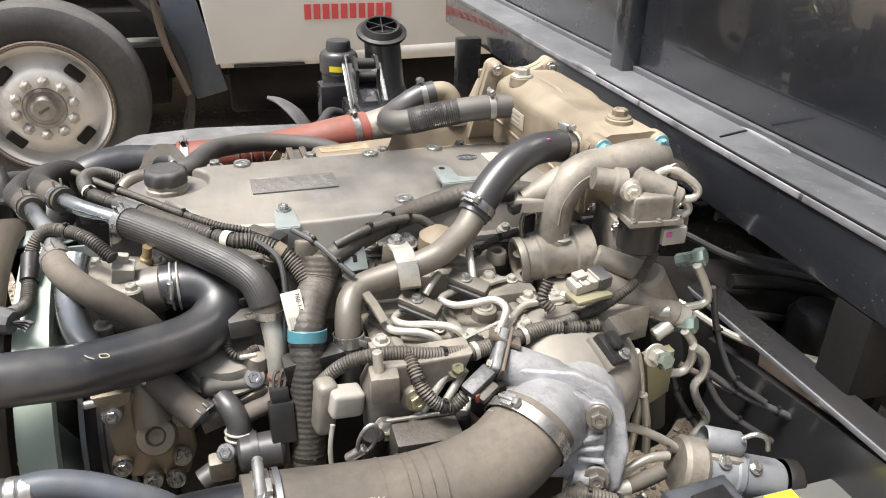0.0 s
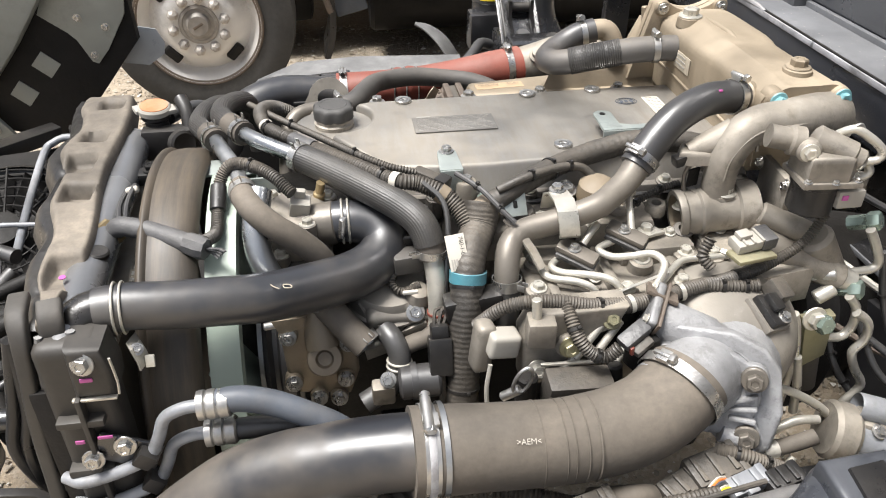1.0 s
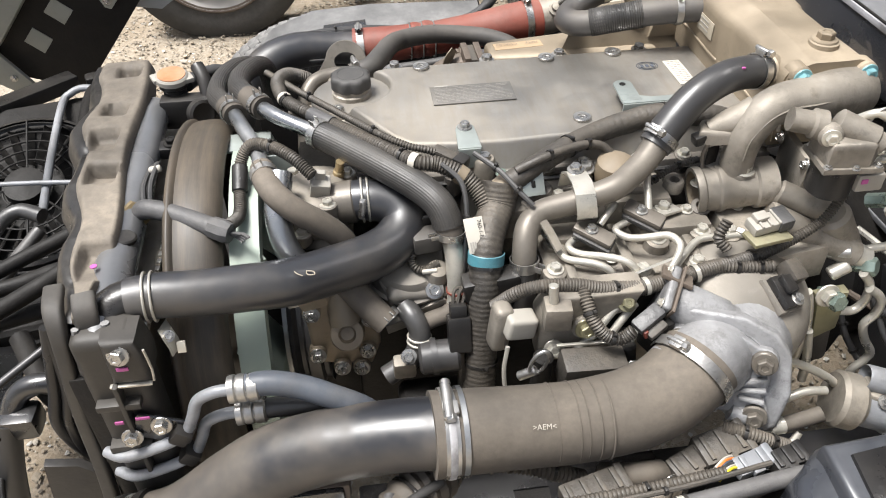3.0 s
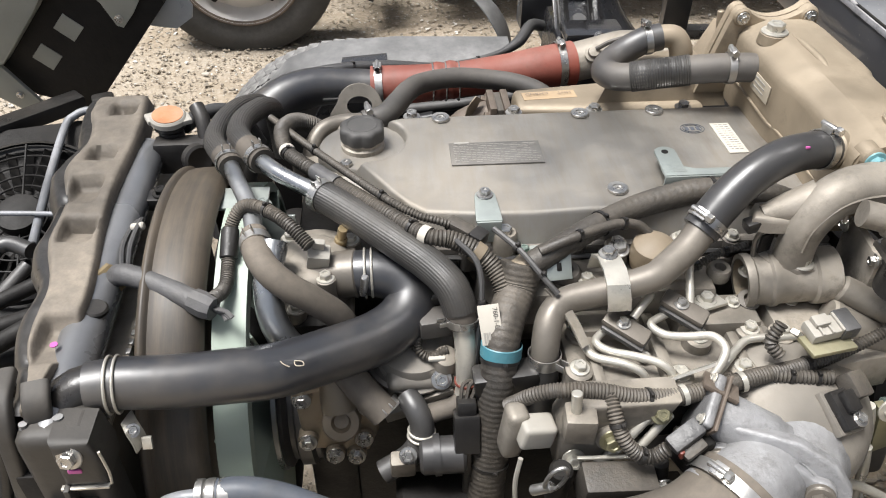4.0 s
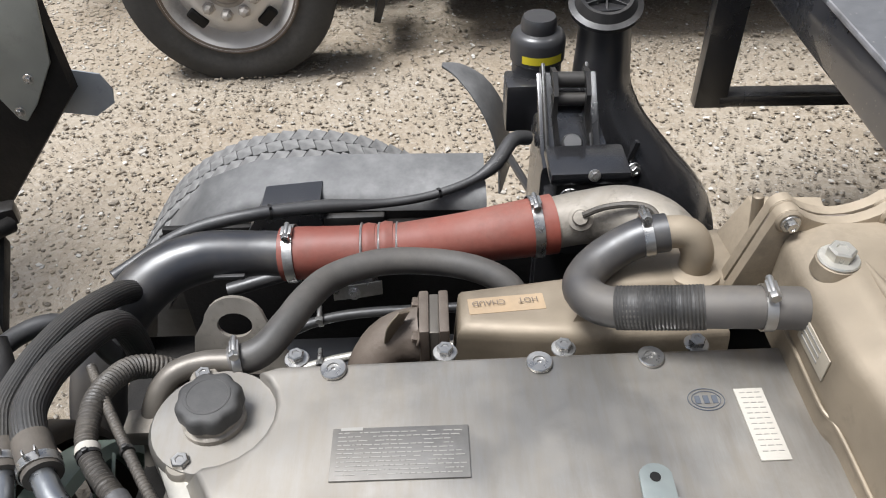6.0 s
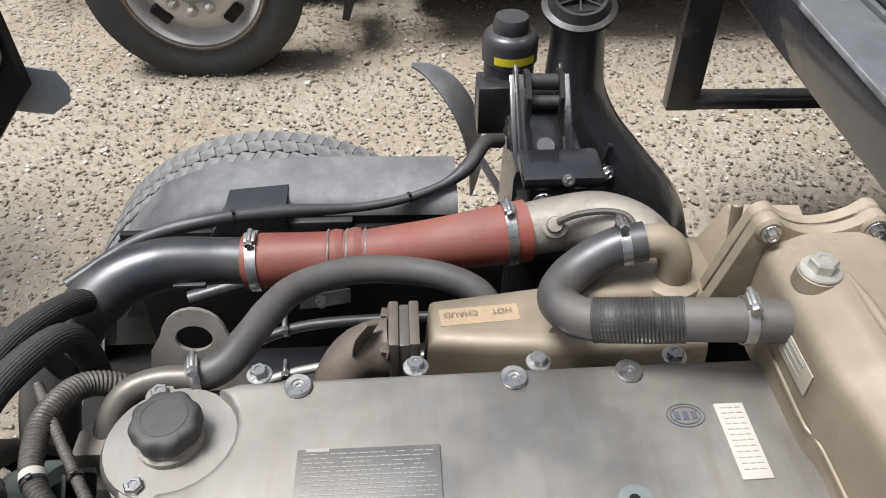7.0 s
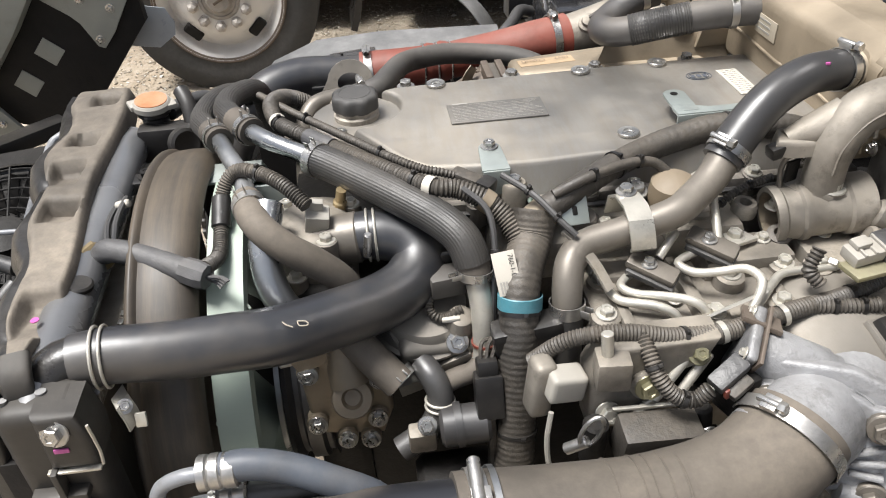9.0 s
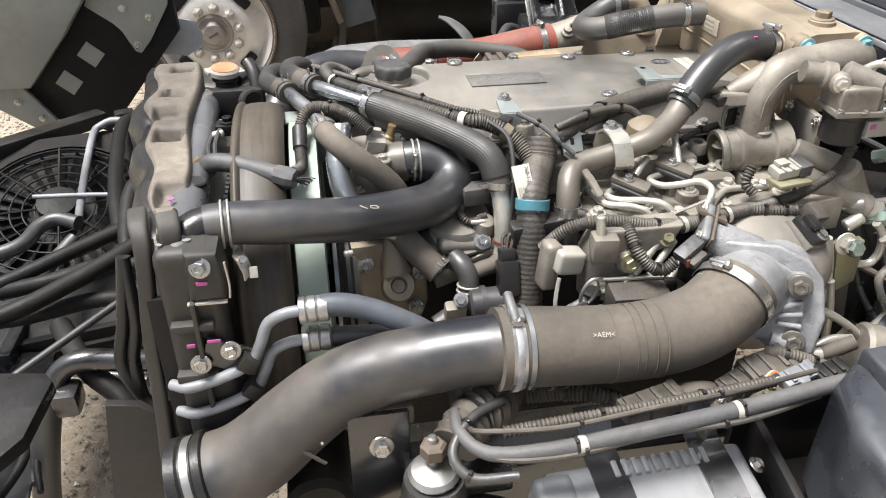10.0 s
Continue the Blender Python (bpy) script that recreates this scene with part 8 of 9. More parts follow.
# ---------------------------------------------------------------- wiring
def looms():
    ob = hose("main_loom", "thick taped wiring loom hanging down the engine side", "wiring loom", [(0.075, 0.872, 0.962), (0.068, 0.855, 0.935), (0.052, 0.822, 0.922), (0.045, 0.800, 0.905), (0.040, 0.780, 0.87), (0.036, 0.765, 0.82), (0.030, 0.745, 0.75), (0.022, 0.72, 0.66)], [0.024, 0.023, 0.022, 0.0205, 0.021, 0.021, 0.022, 0.023], LOOM, seg=22, rib=(0.0003, 0.007))
    part("blue_tape", lathe([(0.0225, -0.008), (0.0235, -0.007), (0.0235, 0.007), (0.0225, 0.008)], align((0.0445, 0.797, 0.901), (0.1, 0.35, 1)), 26, close=False), BLUE, ob, "blue tape")
    part("tie_block", box(None, (0.075, 0.03, 0.034), 0.006, pose(0.050, 0.782, 0.868, 0, -8, 0)), PLASTIC, ob, "black clip holding the loom")
    lab = part("tag", box(None, (0.024, 0.0015, 0.045), 0.0005, pose(0.032, 0.8045, 0.933, -33, -12, -6)), PAPER, ob, "paper tag with printed characters")
    cu = bpy.data.curves.new("words", "FONT")
    cu.body, cu.size, cu.align_x, cu.align_y = "760-1-D-VN", 0.0074, "CENTER", "CENTER"
    tmp = bpy.data.objects.new("words", cu)
    me = bpy.data.meshes.new_from_object(tmp)
    bpy.data.objects.remove(tmp)
    me.materials.append(INK)
    w = new("lettering", me)
    w.parent = lab
    w.matrix_local = Matrix.Translation(-base_of(lab)) @ pose(0.032, 0.8045, 0.933, -33, -12, -6) @ Matrix.Translation((0.007, -0.0014, 0)) @ pose(0, 0, 0, 90, 0, 0) @ pose(0, 0, 0, 0, 0, -90)
    for k in range(3):
        part("print_bar", box(None, (0.002, 0.0006, 0.012), 0, pose(0.032, 0.8045, 0.933, -33, -12, -6) @ Matrix.Translation((-0.002 - 0.003 * k, -0.0013, -0.014))), FAINT, lab)
    ob = hose("upper_loom", "corrugated black loom running along the valve cover", "wiring loom", [(-0.150, 1.205, 0.925), (-0.172, 1.205, 0.955), (-0.200, 1.190, 0.975), (-0.214, 1.150, 0.988), (-0.212, 1.112, 0.991), (-0.200, 1.077, 0.991), (-0.160, 1.030, 0.990), (-0.118, 0.985, 0.990), (-0.074, 0.938, 0.990), (-0.033, 0.897, 0.989), (-0.005, 0.892, 0.985), (0.022, 0.884, 0.974), (0.042, 0.872, 0.958), (0.054, 0.855, 0.942), (0.056, 0.838, 0.925)], [0.012, 0.012, 0.012, 0.011, 0.010, 0.009, 0.0095, 0.0095, 0.009, 0.0092, 0.0105, 0.011, 0.0115, 0.0125, 0.014], LOOM, seg=16, rib=(0.0008, 0.0042))
    part("white_tape", lathe([(0.0112, -0.005), (0.0112, 0.005)], align((-0.033, 0.897, 0.989), (0.75, -0.6, 0)), 20, close=False), PAPER, ob, "white tape")
    part("white_tape", lathe([(0.0108, -0.004), (0.0108, 0.004)], align((-0.203, 1.083, 0.991), (0.3, -0.9, 0)), 20, close=False), PAPER, ob, "white tape")
    part("pink_tape", lathe([(0.0128, -0.006), (0.0128, 0.006)], align((0.025, 0.8825, 0.972), (0.75, -0.35, -0.5)), 20, close=False), TANBOOT, ob, "faded tape")
    part("tape_wrap", tube([(-0.165, 1.036, 0.990), (-0.148, 1.016, 0.990), (-0.136, 1.004, 0.990)], 0.0112, 16, 0.006), TAPE, ob, "dusty tape wrap")
    part("connector", box(None, (0.034, 0.018, 0.014), 0.004, pose(0.008, 0.917, 0.982, 0, 8, -38)), LOOM, ob, "dusty black connector")
    part("connector", box(None, (0.018, 0.022, 0.018), 0.004, pose(0.028, 0.902, 0.978, 0, 8, -38)), PLASTIC, ob)
    hose("side_lead", "black braided lead along the cover edge", "wiring loom", [(-0.235, 1.185, 0.985), (-0.19, 1.115, 0.99), (-0.135, 1.035, 0.996), (-0.075, 0.957, 0.998), (-0.040, 0.930, 0.993), (-0.018, 0.922, 0.990), (0.006, 0.918, 0.983)], 0.0048, LOOM, seg=10, rib=(0.0006, 0.004))
    hose("side_lead", "thin black lead beside the heater hose", "wiring loom", [(0.0, 0.885, 0.99), (0.022, 0.862, 0.975), (0.026, 0.84, 0.945), (0.020, 0.815, 0.90), (0.018, 0.80, 0.86), (0.026, 0.785, 0.82), (0.022, 0.77, 0.79)], 0.0035, RUBBER, seg=8, step=0.008)
    hose("side_lead", "thin black lead crossing to the gas pipe", "wiring loom", [(0.045, 0.90, 0.992), (0.072, 0.865, 0.985), (0.095, 0.835, 0.968), (0.108, 0.822, 0.958)], 0.0035, RUBBER, seg=8, step=0.008)
    ob = hose("right_loom", "thick taped loom curving past the gas pipe", "wiring loom", [(0.058, 0.862, 0.940), (0.085, 0.872, 0.957), (0.125, 0.888, 0.972), (0.170, 0.915, 0.978), (0.215, 0.940, 0.980), (0.265, 0.955, 0.985), (0.315, 0.960, 0.990), (0.39, 0.955, 0.985), (0.44, 0.945, 0.97)], [0.017, 0.0155, 0.0145, 0.0145, 0.015, 0.016, 0.0165, 0.016, 0.015], LOOM, seg=18, rib=(0.0002, 0.010))
    part("tan_tape", lathe([(0.0185, -0.007), (0.0185, 0.007)], align((0.080, 0.870, 0.953), (0.8, 0.4, 0.4)), 20, close=False), TAN, ob, "faded tan tape")
    hose("bulb_lead", "shiny thin lead to the tan-capped switch", "wiring loom", [(0.095, 0.872, 0.978), (0.135, 0.880, 0.990), (0.185, 0.900, 0.990), (0.215, 0.905, 0.985), (0.232, 0.900, 0.972)], 0.006, LOOM, seg=10, step=0.008)
    hose("side_lead", "thin braided lead rising behind the gas pipe", "wiring loom", [(0.262, 0.868, 0.925), (0.285, 0.876, 0.940), (0.315, 0.885, 0.952), (0.352, 0.892, 0.958)], 0.0045, LOOM, seg=10, rib=(0.0007, 0.0035))
    ob = thing("pressure_switch", (0.228, 0.895, 0.94), "switch under a tan rubber boot", "switch")
    part("boot", lathe([(0.012, 0), (0.024, 0.010), (0.027, 0.024), (0.025, 0.042), (0.014, 0.050), (0, 0.051)], align((0.234, 0.890, 0.927), (0, -0.1, 1)), 24, close=False), TANBOOT, ob)
    bolt(ob, (0.196, 0.898, 0.955), (0, -0.3, 1), 0.009)
    ob = hose("fuel_loom", "corrugated loom crossing above the fuel pipes", "wiring loom", [(0.048, 0.752, 0.858), (0.072, 0.740, 0.888), (0.100, 0.733, 0.902), (0.140, 0.728, 0.903), (0.180, 0.722, 0.896), (0.225, 0.726, 0.890), (0.270, 0.734, 0.890), (0.320, 0.744, 0.893), (0.370, 0.753, 0.894), (0.425, 0.765, 0.902), (0.475, 0.775, 0.925), (0.502, 0.785, 0.960)], [0.008, 0.008, 0.0082, 0.0088, 0.0098, 0.0102, 0.0098, 0.0095, 0.009, 0.007, 0.006, 0.006], LOOM, seg=14, rib=(0.0007, 0.0036))
    for x in (0.232, 0.30):
        part("tie", lathe([(0.0116, -0.003), (0.0116, 0.003)], align((x, 0.727 + (x - 0.232) * 0.17, 0.890 + (x - 0.232) * 0.03), (0.97, 0.18, 0.1)), 18, close=False), PIPE, ob)
    hose("branch_loom", "corrugated branch hanging to the throttle plug", "wiring loom", [(0.150, 0.725, 0.902), (0.152, 0.706, 0.892), (0.158, 0.690, 0.876), (0.172, 0.680, 0.860), (0.190, 0.676, 0.856), (0.204, 0.676, 0.868)], 0.0078, LOOM, seg=14, rib=(0.0008, 0.0036))
    hose("branch_loom", "corrugated branch to the manifold pressure sensor", "wiring loom", [(0.335, 0.746, 0.893), (0.375, 0.742, 0.890), (0.405, 0.740, 0.890)], 0.008, LOOM, seg=12, rib=(0.0011, 0.0045))
    ob = thing("white_connector", (0.385, 0.77, 0.93), "pale grey connector on a bracket above the fuel loom", "connector")
    part("body", box(None, (0.044, 0.024, 0.014), 0.003, pose(0.394, 0.768, 0.938, 8, -4, 10)), WHITE, ob)
    for k in range(3):
        part("rib", box(None, (0.003, 0.025, 0.004), 0.001, pose(0.394, 0.768, 0.938, 8, -4, 10) @ Matrix.Translation((-0.012 + k * 0.012, 0, 0.008))), WHITE, ob)
    part("shell", box(None, (0.020, 0.030, 0.018), 0.003, pose(0.416, 0.772, 0.940, 8, -4, 10)), TAPE, ob)
    part("latch", box(None, (0.018, 0.014, 0.007), 0.002, pose(0.386, 0.770, 0.948, 8, -4, 10)), WHITE, ob)
    part("bracket", box(None, (0.055, 0.03, 0.006), 0.002, pose(0.395, 0.757, 0.926, 0, 0, 10)), OLIVE, ob)
    part("lead", tube([(0.345, 0.772, 0.945), (0.335, 0.765, 0.925), (0.345, 0.755, 0.912)], 0.007, 10, rib=(0.001, 0.0045)), LOOM, ob)
    ob = thing("small_bracket", (0.11, 0.86, 0.95), "small pale zinc bracket with a slotted hole", "bracket")
    part("plate", box(None, (0.030, 0.003, 0.032), 0.001, pose(0.118, 0.868, 0.958, -35, 0, 5)), ZINC, ob)
    part("hole", box(None, (0.006, 0.0034, 0.010), 0.002, pose(0.118, 0.867, 0.958, -35, 0, 5)), DARK, ob)
    ob = thing("tie_strap", (0.12, 0.81, 0.93), "dusty cable tie strap lying across the gas pipe", "strap")
    part("strap", bent_plate([(0.100, 0.838, 0.955), (0.112, 0.822, 0.948), (0.126, 0.800, 0.930), (0.136, 0.785, 0.912)], 0.012, 0.003, (0.8, 0.6, 0)), CAST, ob)
    ob = thing("hanging_plug", (0.005, 0.76, 0.80), "dark grey plug hanging on thin leads", "plug")
    part("plug", box(None, (0.030, 0.024, 0.050), 0.004, pose(0.004, 0.756, 0.812, -20, 0, 0)), PLASTIC, ob)
    part("lead", tube([(0.004, 0.748, 0.79), (0.005, 0.742, 0.75), (0.004, 0.74, 0.69)], 0.0055, 8, 0.01), LOOM, ob)
    part("plug_shell", box(None, (0.022, 0.020, 0.018), 0.003, pose(0.004, 0.768, 0.842, -20, 0, 0)), PLASTIC, ob)
    for k in range(3):
        part("wire", tube([(-0.002 + k * 0.006, 0.772, 0.848), (0.002 + k * 0.008, 0.782, 0.864), (0.020 + k * 0.004, 0.790, 0.860)], 0.0022, 6, 0.005), LOOM, ob)
    part("white_clip", box((0.030, 0.778, 0.826), (0.008, 0.006, 0.012), 0.002), PAPER, ob)


looms()


# ---------------------------------------------------------------- air-conditioning lines
def cooling_lines():
    for k, (z, mat, pts) in enumerate(((0, BLUEHOSE, [(-0.268, 0.664, 0.856), (-0.232, 0.664, 0.860), (-0.195, 0.660, 0.852), (-0.160, 0.652, 0.838), (-0.125, 0.648, 0.815), (-0.10, 0.655, 0.77)]), (1, RUBBER, [(-0.268, 0.670, 0.808), (-0.22, 0.672, 0.806), (-0.17, 0.672, 0.80), (-0.12, 0.675, 0.78)]))):
        ob = hose("cooling_line", "blue-grey cooler hose crimped to a bent alloy pipe" if not k else "black cooler hose crimped to a bent alloy pipe", "hose", pts, 0.0145 if not k else 0.0125, mat, "cooling lines", seg=18, step=0.008)
        z0, y0 = pts[0][2], pts[0][1]
        fer = part("ferrule", lathe([(0.0125, 0), (0.0165, 0.001), (0.0165, 0.008), (0.0148, 0.010), (0.0165, 0.012), (0.0165, 0.020), (0.0148, 0.022), (0.0165, 0.024), (0.0165, 0.034), (0.014, 0.036)], align((-0.276, y0, z0), (1, 0, 0.03)), 24), STEEL, ob, "crimped alloy ferrule")
        part("alloy_pipe", tube([(-0.268, y0, z0), (-0.292, y0, z0 - 0.002), (-0.314, y0 + 0.002, z0 - 0.016), (-0.326, y0 + 0.002, z0 - 0.045), (-0.340, y0 - 0.002, z0 - 0.068), (-0.372, y0 - 0.004, z0 - 0.084), (-0.415, y0 - 0.004, z0 - 0.096), (-0.44, y0 + 0.01, z0 - 0.10)], 0.0072, 14, 0.006), SILVER, ob, "bent alloy pipe")
        part("pipe_clip", box(None, (0.022, 0.024, 0.022), 0.004, pose(-0.343, y0 - 0.002, z0 - 0.066, 0, 40, 0)), PLASTIC, ob)
    for dz in (0.0, -0.03):
        hose("cooler_tail", "dark pipe tail behind the radiator end band", "pipe", [(-0.435, 0.690, 0.742 + dz), (-0.458, 0.712, 0.690 + dz), (-0.488, 0.722, 0.692 + dz), (-0.508 - dz * 0.5, 0.724, 0.756), (-0.496 - dz * 0.5, 0.732, 0.815), (-0.482, 0.750, 0.90)], 0.0085, PLASTIC, "cooler tails", seg=12, step=0.01)
    ob = thing("clip_bracket", (-0.36, 0.66, 0.80), "black bolted bracket for the cooling lines", "bracket")
    part("plate", box(None, (0.07, 0.006, 0.04), 0.003, pose(-0.362, 0.668, 0.795, 0, 25, 0)), PAINT, ob)
    bolt(ob, (-0.361, 0.662, 0.809), (0, -1, 0.2), 0.0085)
    bolt(ob, (-0.398, 0.662, 0.793), (0, -1, 0.2), 0.0085)


cooling_lines()


# ---------------------------------------------------------------- near side, below the intake
def near_side():
    ob = thing("control_unit", (0.11, 0.49, 0.62), "ribbed silver control unit held by two black straps", "control unit")
    cm = pose(0.118, 0.468, 0.655, 12, 0, 2)
    part("case", box(None, (0.25, 0.11, 0.07), 0.010, cm, seg=3), CASE, ob)
    part("end_cap", box(None, (0.05, 0.10, 0.078), 0.012, cm @ Matrix.Translation((-0.118, 0, 0)), seg=3), CASE, ob)
    for k in range(10):
        shared("fin", "fin", lambda: box((0, 0, 0), (0.007, 0.022, 0.008), 0.002), CASE, ob, cm @ Matrix.Translation((-0.040 + k * 0.0125, 0.042, 0.036)))
    part("front_ledge", box(None, (0.22, 0.012, 0.05), 0.004, cm @ Matrix.Translation((0.01, -0.058, 0.0))), CASE, ob)
    bolt(ob, (0.243, 0.478, 0.700), (0.5, -0.2, 0.8), 0.007)
    for x in (0.066, 0.198):
        part("strap", bent_plate([(x - 0.008, 0.555, 0.752), (x - 0.005, 0.545, 0.735), (x - 0.002, 0.530, 0.708), (x, 0.520, 0.702), (x + 0.002, 0.475, 0.694), (x + 0.004, 0.425, 0.680), (x + 0.004, 0.415, 0.64)], 0.042, 0.004, (1, 0, 0)), PAINT, ob, "black steel strap")
    bolt(ob, (0.225, 0.548, 0.742), (0.3, -0.9, 0.3), 0.006)
    ob = hose("tray_loom", "grey taped loom lying along the near side with white tape marks", "wiring loom", [(-0.105, 0.560, 0.765), (-0.106, 0.525, 0.765), (-0.080, 0.492, 0.762), (-0.02, 0.482, 0.765), (0.05, 0.484, 0.769), (0.15, 0.49, 0.774), (0.24, 0.498, 0.779), (0.33, 0.505, 0.788), (0.37, 0.51, 0.788)], [0.007, 0.0075, 0.0085, 0.0098, 0.0105, 0.0105, 0.010, 0.010, 0.0095], TAPE, seg=18, step=0.01)
    for x, y, z in ((0.022, 0.482, 0.767), (0.212, 0.495, 0.777)):
        part("white_tape", lathe([(0.0112, -0.005), (0.0112, 0.005)], align((x, y, z), (1, 0.1, 0)), 20, close=False), PAPER, ob, "white tape")
    ob = hose("grey_conduit", "grey split conduit beside the taped loom", "conduit", [(-0.06, 0.508, 0.775), (0.05, 0.511, 0.780), (0.12, 0.513, 0.783), (0.20, 0.517, 0.786), (0.27, 0.522, 0.789)], 0.0068, LOOM, seg=12, step=0.012, rib=(0.0008, 0.005))
    for k, (y, z, r) in enumerate(((0.472, 0.764, 0.0035), (0.489, 0.789, 0.0032))):
        hose("thin_lead", "thin black lead lying beside the taped loom", "wiring loom", [(-0.095, 0.53 + 0.004 * k, 0.762), (-0.075 - 0.01 * k, y + 0.012, z - 0.002), (0.0, y, z + 0.002 * k), (0.11, y + 0.010, z + 0.004), (0.22, y + 0.012 + 0.006 * k, z + 0.007), (0.32, y + 0.03, z + 0.012)], r, LOOM, "thin leads", seg=8, step=0.012)
    hose("fat_loom", "dusty brown taped loom bundle under the intake hose", "wiring loom", [(-0.11, 0.535, 0.735), (-0.085, 0.565, 0.745), (-0.05, 0.59, 0.740), (-0.03, 0.64, 0.72)], 0.028, BROWN, seg=18, rib=(0.002, 0.012))
    hose("black_lead", "black lead looping down beside the loom", "conduit", [(-0.045, 0.57, 0.765), (-0.09, 0.54, 0.77), (-0.118, 0.505, 0.755), (-0.10, 0.48, 0.74), (-0.05, 0.47, 0.745)], 0.006, RUBBER, seg=10, step=0.01)
    hose("branch_loom", "corrugated conduit under the intake hose", "conduit", [(0.0, 0.62, 0.72), (0.05, 0.60, 0.735), (0.09, 0.585, 0.735), (0.13, 0.58, 0.72)], 0.010, LOOM, seg=14, rib=(0.0014, 0.005))
    def connector(name, label, mm, size, keys, mat=LOOM):
        """A moulded plug block with ridges across its top and a catch at its end."""
        c = thing(name, mm.translation, label, "connector")
        part("block", box(None, size, 0.004, mm), mat, c)
        for k in range(keys):
            x = (k + 0.5) / keys * size[0] - size[0] / 2
            shared("ridge", ("ridge", size[1]), lambda: box((0, 0, 0), (0.006, size[1] * 0.8, 0.006), 0.0015), mat, c, mm @ Matrix.Translation((x, 0, size[2] / 2)))
        part("catch", box(None, (size[0] * 0.3, 0.008, size[2] * 0.7), 0.002, mm @ Matrix.Translation((0, -size[1] / 2, 0.003))), mat, c)
        part("collar", box(None, (0.010, size[1] * 1.08, size[2] * 1.1), 0.003, mm @ Matrix.Translation((size[0] / 2, 0, 0))), mat, c)
        return c

    connector("multi_plug", "dusty black multi-pin plug beside the taped loom", pose(0.125, 0.535, 0.762, 0, -4, 12), (0.075, 0.034, 0.022), 4)
    connector("multi_plug", "dusty black plug block under the throttle", pose(0.292, 0.572, 0.762, 8, -6, 12), (0.062, 0.040, 0.026), 3)
    connector("multi_plug", "small dusty plug beside the grey plug", pose(0.250, 0.560, 0.752, 4, -8, 20), (0.05, 0.032, 0.022), 3)
    g = connector("grey_plug", "pale grey plug with striped leads", pose(0.312, 0.538, 0.775, 8, -6, 14), (0.046, 0.024, 0.016), 2, SILVER)
    connector("multi_plug", "black plug ending the grey plug's lead", pose(0.352, 0.536, 0.776, 6, -4, 12), (0.040, 0.026, 0.020), 3, PLASTIC)
    for k in range(6):
        part("wire", tube([(0.292, 0.533 + k * 0.003, 0.778), (0.278, 0.526 + k * 0.003, 0.786), (0.262, 0.516 + k * 0.003, 0.782)], 0.0016, 6, 0.006), (YELLOW, PAPER, RUBBER, BLUEHOSE, ORANGE, PAPER)[k], g)
    hose("plug_conduit", "ribbed black conduit above the plugs", "conduit", [(0.300, 0.590, 0.775), (0.325, 0.575, 0.778), (0.348, 0.566, 0.772), (0.372, 0.562, 0.762)], 0.0085, LOOM, seg=14, rib=(0.0007, 0.0036))
    ob = thing("drain_pipe", (0.35, 0.60, 0.75), "bright bent drain pipe with a plated union", "pipe")
    part("tube", tube([(0.325, 0.592, 0.742), (0.340, 0.598, 0.752), (0.358, 0.600, 0.752), (0.372, 0.600, 0.750)], 0.0075, 14, 0.006), CHROME, ob)
    part("union", lathe([(0.010, 0), (0.011, 0.002), (0.011, 0.018), (0.009, 0.02)], align((0.370, 0.600, 0.750), (1, 0, 0.02)), 12), PIPE, ob)
    part("rubber_end", tube([(0.388, 0.600, 0.751), (0.410, 0.60, 0.756), (0.435, 0.60, 0.764)], 0.010, 14, 0.008), BROWN, ob)
    hose("loop_pipe", "bent steel pipe under the drain pipe", "pipe", [(0.355, 0.592, 0.735), (0.372, 0.586, 0.728), (0.395, 0.585, 0.728), (0.408, 0.592, 0.742)], 0.005, PIPE, seg=12, step=0.006)
    hose("brown_hose", "brown bent hose under the intake", "hose", [(0.155, 0.580, 0.725), (0.178, 0.560, 0.748), (0.200, 0.556, 0.752), (0.218, 0.560, 0.742), (0.215, 0.545, 0.722), (0.190, 0.530, 0.715)], 0.014, BROWN, seg=18, step=0.01)
    ob = thing("engine_mount", (-0.18, 0.57, 0.55), "dark engine mount bracket with plated bolts", "bracket")
    part("plate", box(None, (0.075, 0.012, 0.19), 0.005, pose(-0.194, 0.585, 0.66, 0, 0, 0)), PAINT, ob)
    part("top", box(None, (0.085, 0.07, 0.03), 0.006, pose(-0.192, 0.620, 0.742, 0, 0, 0)), RUST, ob)
    bolt(ob, (-0.192, 0.578, 0.705), (0, -1, 0.1), 0.0105)
    part("stud", rod((-0.135, 0.535, 0.68), (-0.136, 0.538, 0.752), 0.006, 0.002), STEEL, ob)
    part("nut", lathe([(0.015, 0), (0.016, 0.003), (0.016, 0.016), (0.012, 0.019)], align((-0.135, 0.535, 0.725), (0, 0, 1)), 6), RUST, ob)
    part("disc", lathe([(0.030, 0), (0.031, 0.004), (0.027, 0.010), (0.020, 0.012), (0.010, 0.016)], align((-0.135, 0.533, 0.695), (0, -0.05, 1)), 28), STEEL, ob, "plated dished washer")
    part("cushion", lathe([(0.035, 0), (0.040, 0.02), (0.036, 0.05)], align((-0.135, 0.533, 0.64), (0, 0, 1)), 24), RUBBER, ob)
    part("arm", box((-0.10, 0.56, 0.66), (0.13, 0.05, 0.03), 0.006), PAINT, ob)
    ob = thing("near_mudguard", (-0.10, 0.42, 0.55), "black near-side mudguard edge", "mudguard")
    part("skin", tube([(-0.30, 0.52, 0.50), (-0.24, 0.53, 0.58), (-0.16, 0.53, 0.615), (-0.06, 0.525, 0.60), (0.02, 0.51, 0.55)], 0.035, 16, 0.02), PLASTIC, ob)
